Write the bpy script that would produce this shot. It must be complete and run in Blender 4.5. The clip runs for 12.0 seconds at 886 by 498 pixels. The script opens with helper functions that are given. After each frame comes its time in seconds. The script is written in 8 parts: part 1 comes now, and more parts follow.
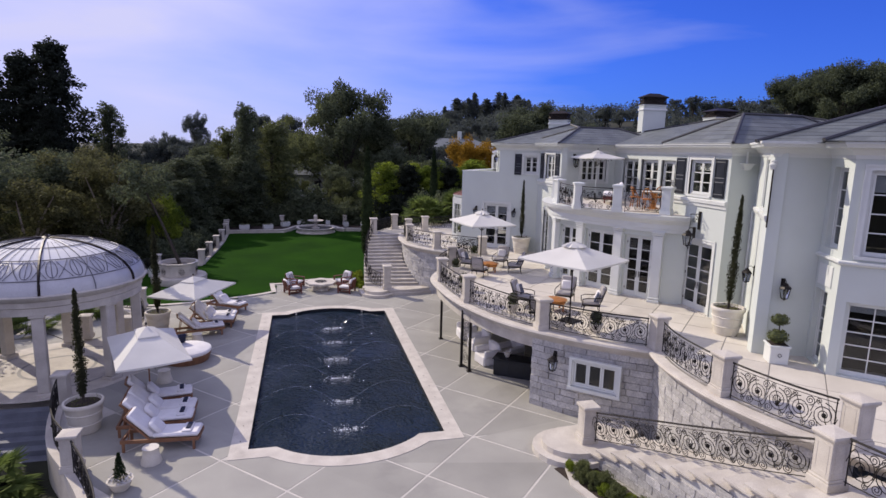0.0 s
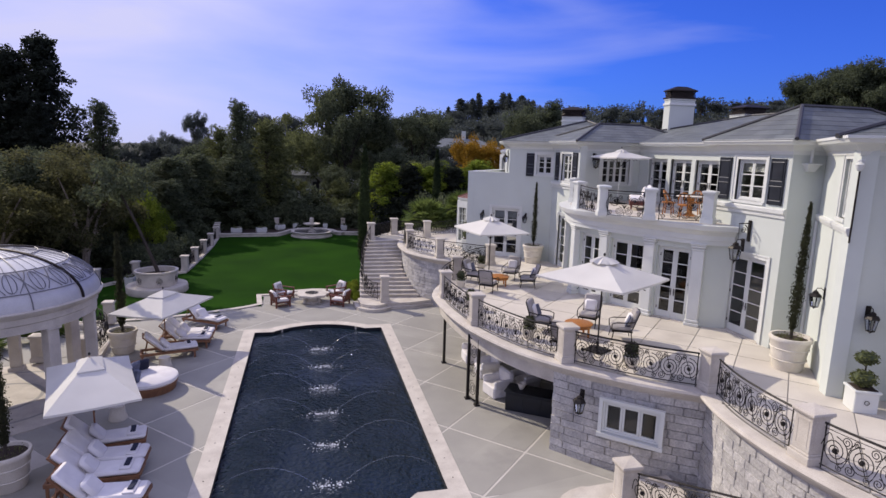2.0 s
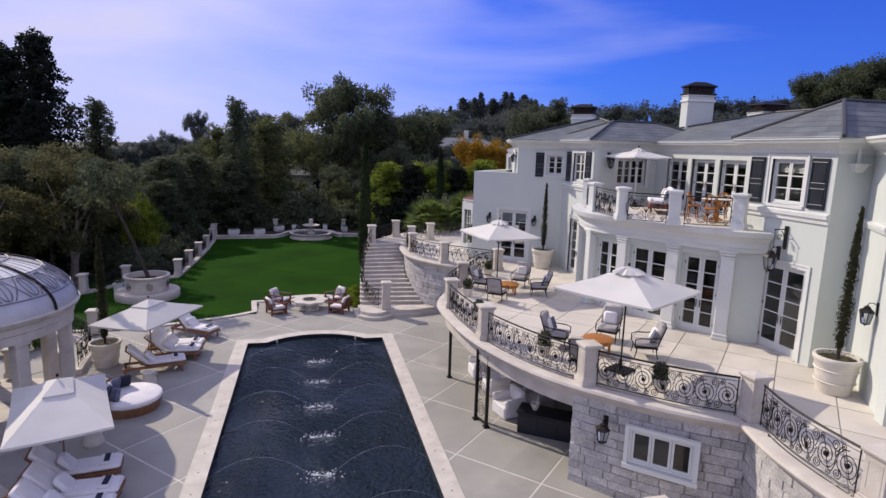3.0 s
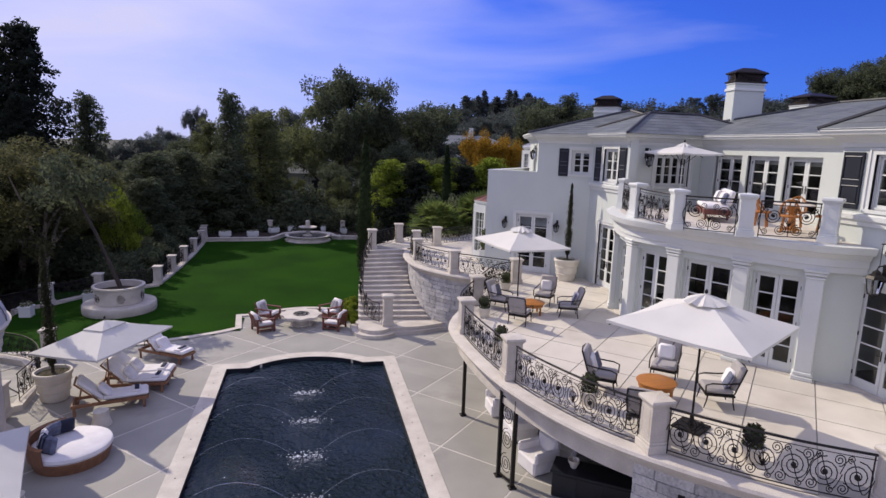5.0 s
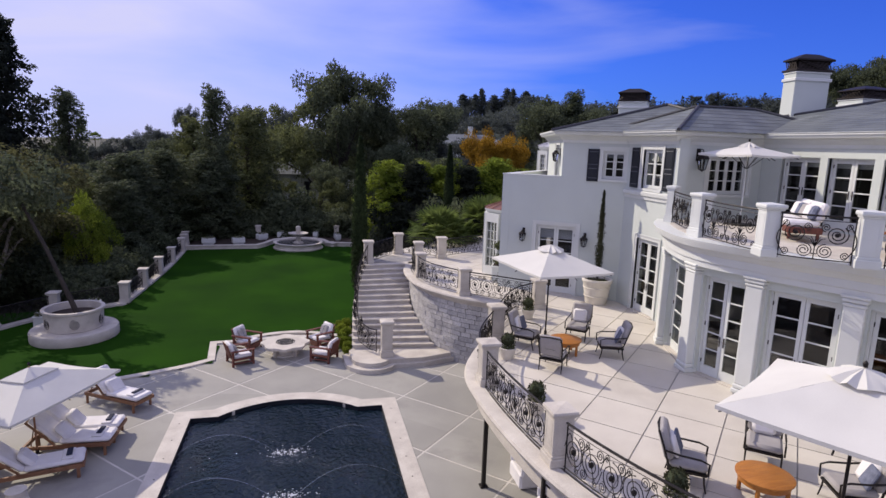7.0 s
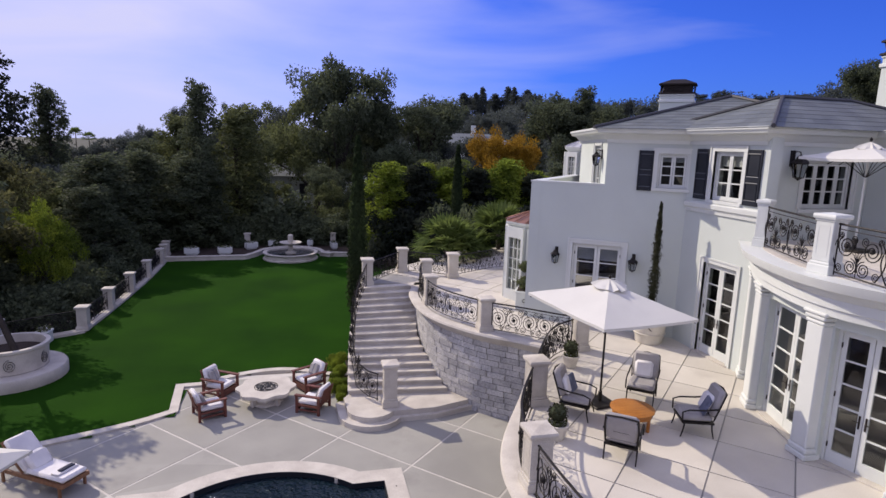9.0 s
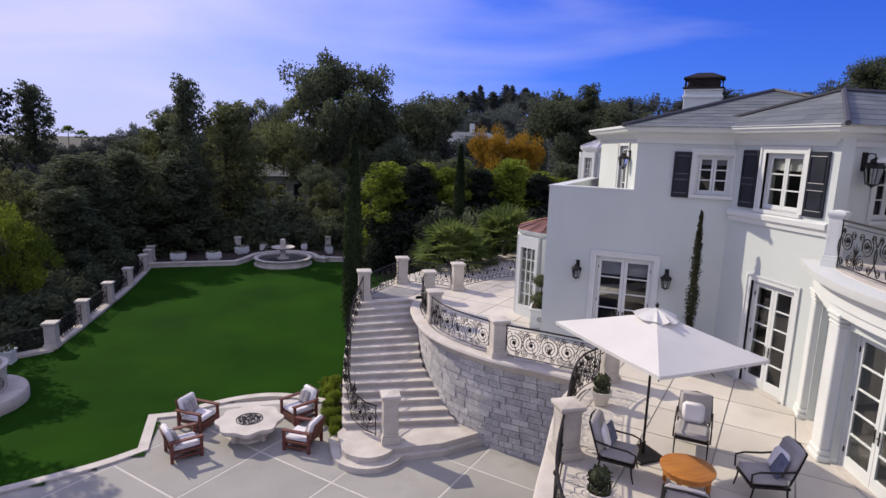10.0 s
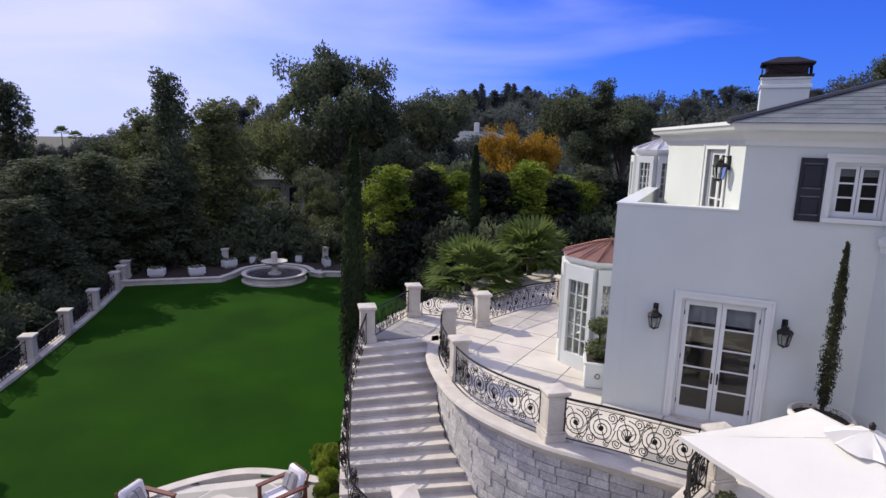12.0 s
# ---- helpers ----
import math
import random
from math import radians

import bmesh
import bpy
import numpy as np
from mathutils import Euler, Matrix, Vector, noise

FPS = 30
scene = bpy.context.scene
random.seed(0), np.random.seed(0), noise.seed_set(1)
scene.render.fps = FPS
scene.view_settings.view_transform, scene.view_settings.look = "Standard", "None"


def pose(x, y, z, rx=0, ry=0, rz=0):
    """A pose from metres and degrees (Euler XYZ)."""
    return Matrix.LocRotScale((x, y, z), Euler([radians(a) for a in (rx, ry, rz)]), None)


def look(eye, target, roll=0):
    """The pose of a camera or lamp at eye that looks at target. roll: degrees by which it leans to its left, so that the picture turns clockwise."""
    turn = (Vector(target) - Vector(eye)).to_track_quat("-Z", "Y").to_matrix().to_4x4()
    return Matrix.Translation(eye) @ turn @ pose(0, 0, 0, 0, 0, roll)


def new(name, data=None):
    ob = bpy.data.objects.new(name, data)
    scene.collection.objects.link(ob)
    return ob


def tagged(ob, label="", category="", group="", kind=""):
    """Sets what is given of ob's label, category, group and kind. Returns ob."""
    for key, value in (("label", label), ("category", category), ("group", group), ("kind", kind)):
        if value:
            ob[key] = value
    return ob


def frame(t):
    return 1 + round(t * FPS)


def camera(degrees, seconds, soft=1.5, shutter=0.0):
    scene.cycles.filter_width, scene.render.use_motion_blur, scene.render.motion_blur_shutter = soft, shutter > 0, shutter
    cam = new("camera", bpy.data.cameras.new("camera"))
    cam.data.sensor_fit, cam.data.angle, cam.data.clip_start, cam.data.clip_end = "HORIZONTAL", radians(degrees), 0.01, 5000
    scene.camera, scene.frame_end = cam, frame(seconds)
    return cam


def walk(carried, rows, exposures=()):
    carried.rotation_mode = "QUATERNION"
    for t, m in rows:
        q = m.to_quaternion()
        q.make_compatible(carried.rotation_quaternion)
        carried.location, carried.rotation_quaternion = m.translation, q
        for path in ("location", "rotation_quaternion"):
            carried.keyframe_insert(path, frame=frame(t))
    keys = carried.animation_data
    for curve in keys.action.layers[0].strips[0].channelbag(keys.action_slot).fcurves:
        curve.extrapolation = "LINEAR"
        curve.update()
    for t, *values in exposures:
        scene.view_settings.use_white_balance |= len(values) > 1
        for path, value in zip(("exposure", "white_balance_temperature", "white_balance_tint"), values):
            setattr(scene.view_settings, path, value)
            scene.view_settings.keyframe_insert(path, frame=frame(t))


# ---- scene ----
cam = camera(75.5, 12.0)
PATH = [
    (0, (-1.264, -23.241, 8.823), (-0.793, -21.328, 8.478), 1.5),
    (0.5, (-1.069, -22.495, 8.783), (-0.601, -20.582, 8.44), 1.5),
    (1, (-0.872, -21.687, 8.73), (-0.408, -19.772, 8.388), 1.6),
    (1.5, (-0.671, -20.873, 8.691), (-0.21, -18.957, 8.35), 1.6),
    (2, (-0.518, -20.015, 8.682), (-0.057, -18.099, 8.34), 1.7),
    (2.5, (-0.381, -19.247, 8.652), (0.076, -17.329, 8.311), 1.7),
    (3, (-0.283, -18.379, 8.657), (0.172, -16.462, 8.313), 1.7),
    (5, (0.183, -14.774, 8.475), (0.632, -12.856, 8.127), 1.9),
    (5.5, (0.265, -13.876, 8.473), (0.719, -11.96, 8.125), 1.9),
    (6, (0.371, -12.86, 8.464), (0.827, -10.944, 8.116), 1.9),
    (6.5, (0.485, -11.898, 8.463), (0.942, -9.982, 8.115), 1.9),
    (7, (0.592, -10.843, 8.511), (1.054, -8.929, 8.16), 1.9),
    (9, (1.067, -6.537, 8.56), (1.53, -4.624, 8.207), 1.8),
    (9.5, (1.193, -5.512, 8.596), (1.659, -3.6, 8.24), 1.8),
    (10, (1.308, -4.268, 8.608), (1.781, -2.358, 8.25), 1.8),
    (10.5, (1.432, -3.187, 8.62), (1.907, -1.278, 8.263), 1.8),
    (11, (1.558, -1.999, 8.64), (2.033, -0.09, 8.282), 1.8),
    (11.5, (1.629, -0.904, 8.683), (2.104, 1.006, 8.323), 1.8),
    (12, (1.687, 0.243, 8.697), (2.16, 2.152, 8.336), 1.6),
]
walk(cam, [(t, look(eye, target, roll)) for t, eye, target, roll in PATH], [(0, 0.0, 6800, 13), (9, 0.02, 6800, 13), (10.5, 0.07, 6750, 12), (12, 0.19, 6650, 10)])

# ---- world, sun, exposure ----
SUN_TO = Vector((-0.66, 0.75, 0.72)).normalized()
world = bpy.data.worlds.new("sky")
scene.world = world
world.use_nodes = True
wn, wl = world.node_tree.nodes, world.node_tree.links
wn.clear()
w_out, w_bg = wn.new("ShaderNodeOutputWorld"), wn.new("ShaderNodeBackground")
w_sky = wn.new("ShaderNodeTexSky")
w_sky.sky_type = "NISHITA"
w_sky.sun_disc = False
w_sky.sun_elevation = math.asin(SUN_TO.z)
w_sky.sun_rotation = math.atan2(SUN_TO.x, SUN_TO.y)
w_sky.air_density, w_sky.dust_density, w_sky.ozone_density = 1.0, 0.6, 3.0
w_co = wn.new("ShaderNodeTexCoord")
w_map = wn.new("ShaderNodeMapping")
w_map.inputs["Scale"].default_value = (1.0, 1.6, 5.0)
w_map.inputs["Rotation"].default_value = (0.15, 0.1, 0.5)
w_noise = wn.new("ShaderNodeTexNoise")
w_noise.inputs["Scale"].default_value = 1.7
w_noise.inputs["Detail"].default_value = 7
w_noise.inputs["Roughness"].default_value = 0.48
w_noise.inputs["Distortion"].default_value = 0.5
w_ramp = wn.new("ShaderNodeValToRGB")
w_ramp.color_ramp.elements[0].position = 0.30
w_ramp.color_ramp.elements[1].position = 0.80
w_ramp.color_ramp.elements[1].color = (0.62, 0.62, 0.62, 1)
w_dot = wn.new("ShaderNodeVectorMath")
w_dot.operation = "DOT_PRODUCT"
w_dot.inputs[1].default_value = (0.83, 0.55, 0.02)
w_side = wn.new("ShaderNodeMapRange")
w_side.inputs["From Min"].default_value = 0.95
w_side.inputs["From Max"].default_value = 0.35
w_side.inputs["To Min"].default_value = -0.38
w_side.inputs["To Max"].default_value = 0.66
w_mul = wn.new("ShaderNodeMath")
w_mul.operation = "ADD"
w_mul.use_clamp = True
w_tint = wn.new("ShaderNodeMix")
w_tint.data_type, w_tint.blend_type = "RGBA", "MULTIPLY"
w_tint.inputs["Factor"].default_value = 1.0
w_tint.inputs["B"].default_value = (0.20, 0.44, 1.58, 1)
w_mix = wn.new("ShaderNodeMix")
w_mix.data_type = "RGBA"
w_mix.inputs["B"].default_value = (6.2, 6.5, 10.0, 1)
wl.new(w_co.outputs["Generated"], w_map.inputs["Vector"])
wl.new(w_map.outputs["Vector"], w_noise.inputs["Vector"])
wl.new(w_noise.outputs["Fac"], w_ramp.inputs["Fac"])
wl.new(w_co.outputs["Generated"], w_dot.inputs[0])
wl.new(w_dot.outputs["Value"], w_side.inputs["Value"])
wl.new(w_ramp.outputs["Color"], w_mul.inputs[0])
wl.new(w_side.outputs["Result"], w_mul.inputs[1])
wl.new(w_sky.outputs["Color"], w_tint.inputs["A"])
wl.new(w_tint.outputs["Result"], w_mix.inputs["A"])
wl.new(w_mul.outputs["Value"], w_mix.inputs["Factor"])
wl.new(w_mix.outputs["Result"], w_bg.inputs["Color"])
w_bg.inputs["Strength"].default_value = 0.10
wl.new(w_bg.outputs["Background"], w_out.inputs["Surface"])

sun = new("sun", bpy.data.lights.new("sun", "SUN"))
sun.data.energy, sun.data.angle, sun.data.color = 3.9, radians(0.6), (1.0, 0.92, 0.79)
sun.matrix_world = look(SUN_TO * 60, (0, 0, 0))
scene.view_settings.exposure = 0.0


# ---- materials ----
def shade(name, c1, c2=None, scale=2.0, rough=0.7, bump=0.1, bscale=30.0, metal=0.0, fine=0.25, spec=0.4, per_piece=0.0, stretch=(1, 1, 1), island=0.0):
    """A surface with colour variation at two scales and fine relief."""
    m = bpy.data.materials.new(name)
    m.use_nodes = True
    n, l = m.node_tree.nodes, m.node_tree.links
    b = n["Principled BSDF"]
    c2 = c2 or tuple(v * 0.82 for v in c1)
    geo, mp = n.new("ShaderNodeNewGeometry"), n.new("ShaderNodeMapping")
    mp.inputs["Scale"].default_value = stretch
    l.new(geo.outputs["Position"], mp.inputs["Vector"])
    big, small = n.new("ShaderNodeTexNoise"), n.new("ShaderNodeTexNoise")
    big.inputs["Scale"].default_value, big.inputs["Detail"].default_value = scale, 5
    small.inputs["Scale"].default_value, small.inputs["Detail"].default_value = bscale, 4
    ramp = n.new("ShaderNodeValToRGB")
    ramp.color_ramp.elements[0].position, ramp.color_ramp.elements[1].position = 0.32, 0.68
    ramp.color_ramp.elements[0].color, ramp.color_ramp.elements[1].color = (*c2, 1), (*c1, 1)
    mix = n.new("ShaderNodeMix")
    mix.data_type, mix.blend_type = "RGBA", "OVERLAY"
    mix.inputs["Factor"].default_value = fine
    for t in (big, small):
        l.new(mp.outputs["Vector"], t.inputs["Vector"])
    l.new(big.outputs["Fac"], ramp.inputs["Fac"])
    l.new(ramp.outputs["Color"], mix.inputs["A"])
    l.new(small.outputs["Fac"], mix.inputs["B"])
    last = mix.outputs["Result"]
    if per_piece or island:
        hsv, rng = n.new("ShaderNodeHueSaturation"), n.new("ShaderNodeMapRange")
        if per_piece:
            source = n.new("ShaderNodeObjectInfo").outputs["Random"]
        else:
            source = geo.outputs["Random Per Island"]
        rng.inputs["To Min"].default_value = 1 - (per_piece or island)
        rng.inputs["To Max"].default_value = 1 + (per_piece or island)
        l.new(source, rng.inputs["Value"])
        l.new(rng.outputs["Result"], hsv.inputs["Value"])
        l.new(last, hsv.inputs["Color"])
        last = hsv.outputs["Color"]
    l.new(last, b.inputs["Base Color"])
    rr = n.new("ShaderNodeMapRange")
    rr.inputs["To Min"].default_value, rr.inputs["To Max"].default_value = max(rough - 0.12, 0.03), min(rough + 0.12, 1)
    l.new(big.outputs["Fac"], rr.inputs["Value"])
    l.new(rr.outputs["Result"], b.inputs["Roughness"])
    b.inputs["Metallic"].default_value = metal
    b.inputs["Specular IOR Level"].default_value = spec
    if bump:
        bp = n.new("ShaderNodeBump")
        bp.inputs["Strength"].default_value, bp.inputs["Distance"].default_value = bump, 0.02
        l.new(small.outputs["Fac"], bp.inputs["Height"])
        l.new(bp.outputs["Normal"], b.inputs["Normal"])
    return m


STUCCO = shade("stucco", (0.575, 0.615, 0.575), (0.535, 0.572, 0.535), 0.6, 0.85, 0.15, 60, fine=0.08)
TRIM = shade("trim_paint", (0.665, 0.685, 0.655), (0.62, 0.64, 0.61), 1.5, 0.5, 0.04, 40, fine=0.05)
LIME = shade("limestone", (0.60, 0.56, 0.49), (0.47, 0.43, 0.375), 1.8, 0.8, 0.25, 45, fine=0.25)
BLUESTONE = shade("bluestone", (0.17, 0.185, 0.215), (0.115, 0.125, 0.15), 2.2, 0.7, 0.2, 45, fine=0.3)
LIME_FLOOR = shade("limestone_floor", (0.62, 0.58, 0.505), (0.53, 0.49, 0.425), 0.9, 0.75, 0.1, 50, fine=0.18, per_piece=0.07)
PAVER = shade("grey_paver", (0.355, 0.345, 0.305), (0.28, 0.272, 0.243), 0.5, 0.8, 0.12, 55, fine=0.22, per_piece=0.08)
JOINT = shade("joint_stone", (0.58, 0.55, 0.49), (0.50, 0.47, 0.42), 1.5, 0.85, 0.1, 60)
JOINT_GREY = shade("grey_joint", (0.36, 0.35, 0.33), (0.30, 0.29, 0.27), 1.5, 0.9, 0.1, 60)
STONE = shade("grey_stone", (0.52, 0.505, 0.48), (0.36, 0.35, 0.345), 2.6, 0.92, 0.9, 18, fine=0.55, per_piece=0.16)
STONE_JOINT = shade("wall_mortar", (0.52, 0.51, 0.49), (0.44, 0.43, 0.42), 2.0, 0.95, 0.3, 50, island=0.10)
SLATE = shade("roof_slate", (0.150, 0.166, 0.165), (0.108, 0.122, 0.122), 1.3, 0.6, 0.4, 30, fine=0.35, island=0.16)
SLATE_DARK = shade("ridge_slate", (0.06, 0.06, 0.065), None, 2, 0.6, 0.2, 30)
# paler than the black paint to imitate reflections along the shutter rails
SHUTTER_GLINT = shade("shutter_rail_highlight", (0.10, 0.11, 0.13), (0.05, 0.055, 0.07), 4, 0.4, 0.05, 60, fine=0.2)
BLACK_PAINT = shade("black_paint", (0.011, 0.014, 0.022), (0.008, 0.010, 0.015), 3, 0.45, 0.05, 60, fine=0.1)
IRON = shade("wrought_iron", (0.022, 0.018, 0.016), (0.014, 0.012, 0.011), 4, 0.5, 0.05, 80, metal=0.4)
BRONZE = shade("dark_bronze", (0.03, 0.022, 0.018), (0.02, 0.015, 0.012), 3, 0.5, 0.1, 60, metal=0.5)
FABRIC = shade("white_canvas", (0.71, 0.70, 0.65), (0.65, 0.64, 0.595), 1.2, 0.9, 0.2, 90, fine=0.12)
CUSHION = shade("white_cushion", (0.78, 0.76, 0.75), (0.68, 0.66, 0.66), 3.0, 0.9, 0.25, 120, fine=0.15)
GREY_FABRIC = shade("grey_cushion", (0.37, 0.35, 0.345), (0.30, 0.285, 0.28), 3.0, 0.95, 0.3, 120, fine=0.2)
STRIPE = shade("blue_grey_fabric", (0.16, 0.18, 0.25), (0.08, 0.09, 0.14), 8.0, 0.95, 0.2, 120, fine=0.3)
NAVY = shade("navy_fabric", (0.02, 0.025, 0.05), None, 4.0, 0.9, 0.2, 120)
TEAK = shade("teak_wood", (0.27, 0.135, 0.07), (0.18, 0.085, 0.045), 3.0, 0.55, 0.2, 50, fine=0.4, stretch=(1, 6, 1))
RED_TEAK = shade("red_teak", (0.17, 0.055, 0.038), (0.11, 0.034, 0.024), 3.0, 0.5, 0.2, 50, fine=0.4, stretch=(6, 1, 1))
ORANGE_WOOD = shade("honey_wood", (0.45, 0.18, 0.035), (0.32, 0.115, 0.022), 3.0, 0.4, 0.15, 40, fine=0.4, stretch=(1, 7, 1))
POT = shade("cream_pot", (0.68, 0.64, 0.56), (0.58, 0.54, 0.46), 2.5, 0.8, 0.2, 40)
SOIL = shade("soil", (0.05, 0.035, 0.025), (0.03, 0.02, 0.015), 6, 0.95, 0.8, 40)
GRASS = shade("lawn_grass", (0.0165, 0.060, 0.004), (0.0095, 0.039, 0.003), 0.3, 0.98, 0.7, 70, fine=0.6, spec=0.03)
EARTH = shade("hillside_ground", (0.035, 0.036, 0.020), (0.020, 0.024, 0.012), 0.06, 0.95, 0.6, 2.0, fine=0.5)
BARK = shade("bark", (0.055, 0.045, 0.037), (0.03, 0.025, 0.02), 3, 0.95, 0.8, 14, fine=0.5, stretch=(1, 1, 0.3))
PALE_BARK = shade("pale_bark", (0.30, 0.26, 0.21), (0.16, 0.13, 0.10), 2, 0.9, 0.6, 12, fine=0.5)
CURTAIN = shade("white_blind", (0.72, 0.72, 0.70), (0.66, 0.66, 0.64), 3, 0.9, 0.1, 60)
# room shade put into the base colour, darker than real walls and floors
ROOM_SHADE = shade("painted_room_shade", (0.09, 0.085, 0.08), (0.06, 0.055, 0.05), 0.8, 0.9, 0.0, 20)
COPPER = shade("copper_roof", (0.30, 0.15, 0.11), (0.20, 0.10, 0.075), 1.5, 0.5, 0.1, 30, metal=0.5)
POOL_TILE = shade("pool_plaster", (0.010, 0.013, 0.020), (0.006, 0.008, 0.013), 2, 0.7, 0.1, 30)
ZINC = shade("dome_metal", (0.56, 0.56, 0.57), (0.46, 0.46, 0.48), 1.2, 0.5, 0.05, 40, metal=0.15)
ZINC_DARK = shade("dome_tracery", (0.22, 0.22, 0.23), (0.15, 0.15, 0.16), 2, 0.5, 0.05, 40, metal=0.4)
FLOWER = shade("white_flowers", (0.75, 0.73, 0.72), (0.5, 0.5, 0.48), 20, 0.9, 0.2, 60)
GRAVEL = shade("fire_glass", (0.04, 0.04, 0.045), (0.015, 0.015, 0.018), 25, 0.35, 0.9, 60, fine=0.6)


def stain(m, colour, scale, lo, hi, amount):
    """Soft irregular darker stains over a surface."""
    n, l = m.node_tree.nodes, m.node_tree.links
    b = n["Principled BSDF"]
    base = b.inputs["Base Color"].links[0].from_socket
    geo, t, r, x = n.new("ShaderNodeNewGeometry"), n.new("ShaderNodeTexNoise"), n.new("ShaderNodeMapRange"), n.new("ShaderNodeMix")
    t.inputs["Scale"].default_value, t.inputs["Detail"].default_value, t.inputs["Roughness"].default_value = scale, 6, 0.6
    r.inputs["From Min"].default_value, r.inputs["From Max"].default_value, r.inputs["To Max"].default_value = lo, hi, amount
    x.data_type = "RGBA"
    x.inputs["B"].default_value = (*colour, 1)
    l.new(geo.outputs["Position"], t.inputs["Vector"])
    l.new(t.outputs["Fac"], r.inputs["Value"])
    l.new(r.outputs["Result"], x.inputs["Factor"])
    l.new(base, x.inputs["A"])
    l.new(x.outputs["Result"], b.inputs["Base Color"])


stain(PAVER, (0.19, 0.18, 0.17), 0.45, 0.56, 0.72, 0.55)
stain(LIME_FLOOR, (0.40, 0.36, 0.31), 0.6, 0.58, 0.75, 0.4)
stain(LIME, (0.30, 0.27, 0.235), 1.1, 0.58, 0.74, 0.45)
stain(STUCCO, (0.50, 0.52, 0.485), 0.5, 0.56, 0.75, 0.35)
stain(STONE, (0.27, 0.265, 0.27), 0.9, 0.54, 0.7, 0.5)
stain(SLATE, (0.10, 0.10, 0.105), 0.35, 0.52, 0.72, 0.35)


def sheer(m, amount):
    """Lets some of the light through a thin sheet."""
    n, l = m.node_tree.nodes, m.node_tree.links
    b = n["Principled BSDF"]
    thin, both = n.new("ShaderNodeBsdfTranslucent"), n.new("ShaderNodeMixShader")
    both.inputs["Fac"].default_value = amount
    l.new(b.inputs["Base Color"].links[0].from_socket, thin.inputs["Color"])
    l.new(b.outputs["BSDF"], both.inputs[1])
    l.new(thin.outputs["BSDF"], both.inputs[2])
    l.new(both.outputs["Shader"], n["Material Output"].inputs["Surface"])
    return m


sheer(FABRIC, 0.15)


def leafy(name, c1, c2, rough=0.75):
    """Leaves: colour by island, a little light passing through."""
    m = shade(name, c1, c2, 0.5, rough, 0.0, 9, fine=0.3, spec=0.3, island=0.35)
    b = m.node_tree.nodes["Principled BSDF"]
    b.inputs["Specular IOR Level"].default_value = 0.12
    return sheer(m, 0.42)


LEAF_DARK = leafy("dark_foliage", (0.118, 0.140, 0.078), (0.072, 0.090, 0.055))
LEAF_MID = leafy("green_foliage", (0.165, 0.185, 0.074), (0.098, 0.116, 0.052))
LEAF_PALE = leafy("olive_foliage", (0.130, 0.130, 0.055), (0.075, 0.080, 0.036))
# dark pine needles; on hedge shrubs the same colour stands in for shade
LEAF_PINE_SHADE = leafy("dark_pine_and_shade_leaves", (0.040, 0.050, 0.034), (0.022, 0.028, 0.020))
LEAF_LIGHT = leafy("light_green_foliage", (0.27, 0.33, 0.04), (0.09, 0.14, 0.022))
LEAF_YELLOW = leafy("yellow_foliage", (0.42, 0.25, 0.03), (0.26, 0.15, 0.018))
LEAF_CYPRESS = leafy("cypress_foliage", (0.040, 0.060, 0.024), (0.022, 0.036, 0.016))
LEAF_TOPIARY = leafy("dark_topiary_foliage", (0.075, 0.078, 0.040), (0.035, 0.039, 0.022))
LEAF_PALM = leafy("palm_foliage", (0.16, 0.21, 0.06), (0.08, 0.12, 0.03))
# distance haze painted into the leaf colour, greyer and bluer than near foliage
LEAF_HAZE = leafy("haze_tinted_foliage", (0.105, 0.122, 0.105), (0.064, 0.078, 0.072))

GLASS = bpy.data.materials.new("window_glass")
GLASS.use_nodes = True
g_b = GLASS.node_tree.nodes["Principled BSDF"]
g_b.inputs["Base Color"].default_value = (0.55, 0.58, 0.60, 1)
g_b.inputs["Roughness"].default_value = 0.02
g_b.inputs["Transmission Weight"].default_value = 1.0
g_b.inputs["IOR"].default_value = 1.45

WATER = bpy.data.materials.new("pool_water")
WATER.use_nodes = True
wt, wk = WATER.node_tree.nodes, WATER.node_tree.links
w_b = wt["Principled BSDF"]
w_b.inputs["Base Color"].default_value = (0.006, 0.014, 0.020, 1)
w_b.inputs["Roughness"].default_value = 0.03
w_b.inputs["IOR"].default_value = 1.33
wg, wmp = wt.new("ShaderNodeNewGeometry"), wt.new("ShaderNodeMapping")
wa, wb2 = wt.new("ShaderNodeTexNoise"), wt.new("ShaderNodeTexNoise")
wa.inputs["Scale"].default_value, wa.inputs["Detail"].default_value = 3.0, 2
wb2.inputs["Scale"].default_value, wb2.inputs["Detail"].default_value = 8.5, 3
wmp.inputs["Scale"].default_value = (1.0, 0.8, 1.0)
w_add = wt.new("ShaderNodeMath")
w_add.operation = "ADD"
w_calm = wt.new("ShaderNodeTexNoise")
w_calm.inputs["Scale"].default_value, w_calm.inputs["Detail"].default_value = 0.32, 2
w_part = wt.new("ShaderNodeMapRange")
w_part.inputs["From Min"].default_value, w_part.inputs["From Max"].default_value = 0.38, 0.62
w_part.inputs["To Min"].default_value, w_part.inputs["To Max"].default_value = 0.45, 1.6
w_wave = wt.new("ShaderNodeMath")
w_wave.operation = "MULTIPLY"
w_bump = wt.new("ShaderNodeBump")
w_bump.inputs["Strength"].default_value, w_bump.inputs["Distance"].default_value = 0.6, 0.17
wk.new(wg.outputs["Position"], wmp.inputs["Vector"])
for q in (wa, wb2, w_calm):
    wk.new(wmp.outputs["Vector"], q.inputs["Vector"])
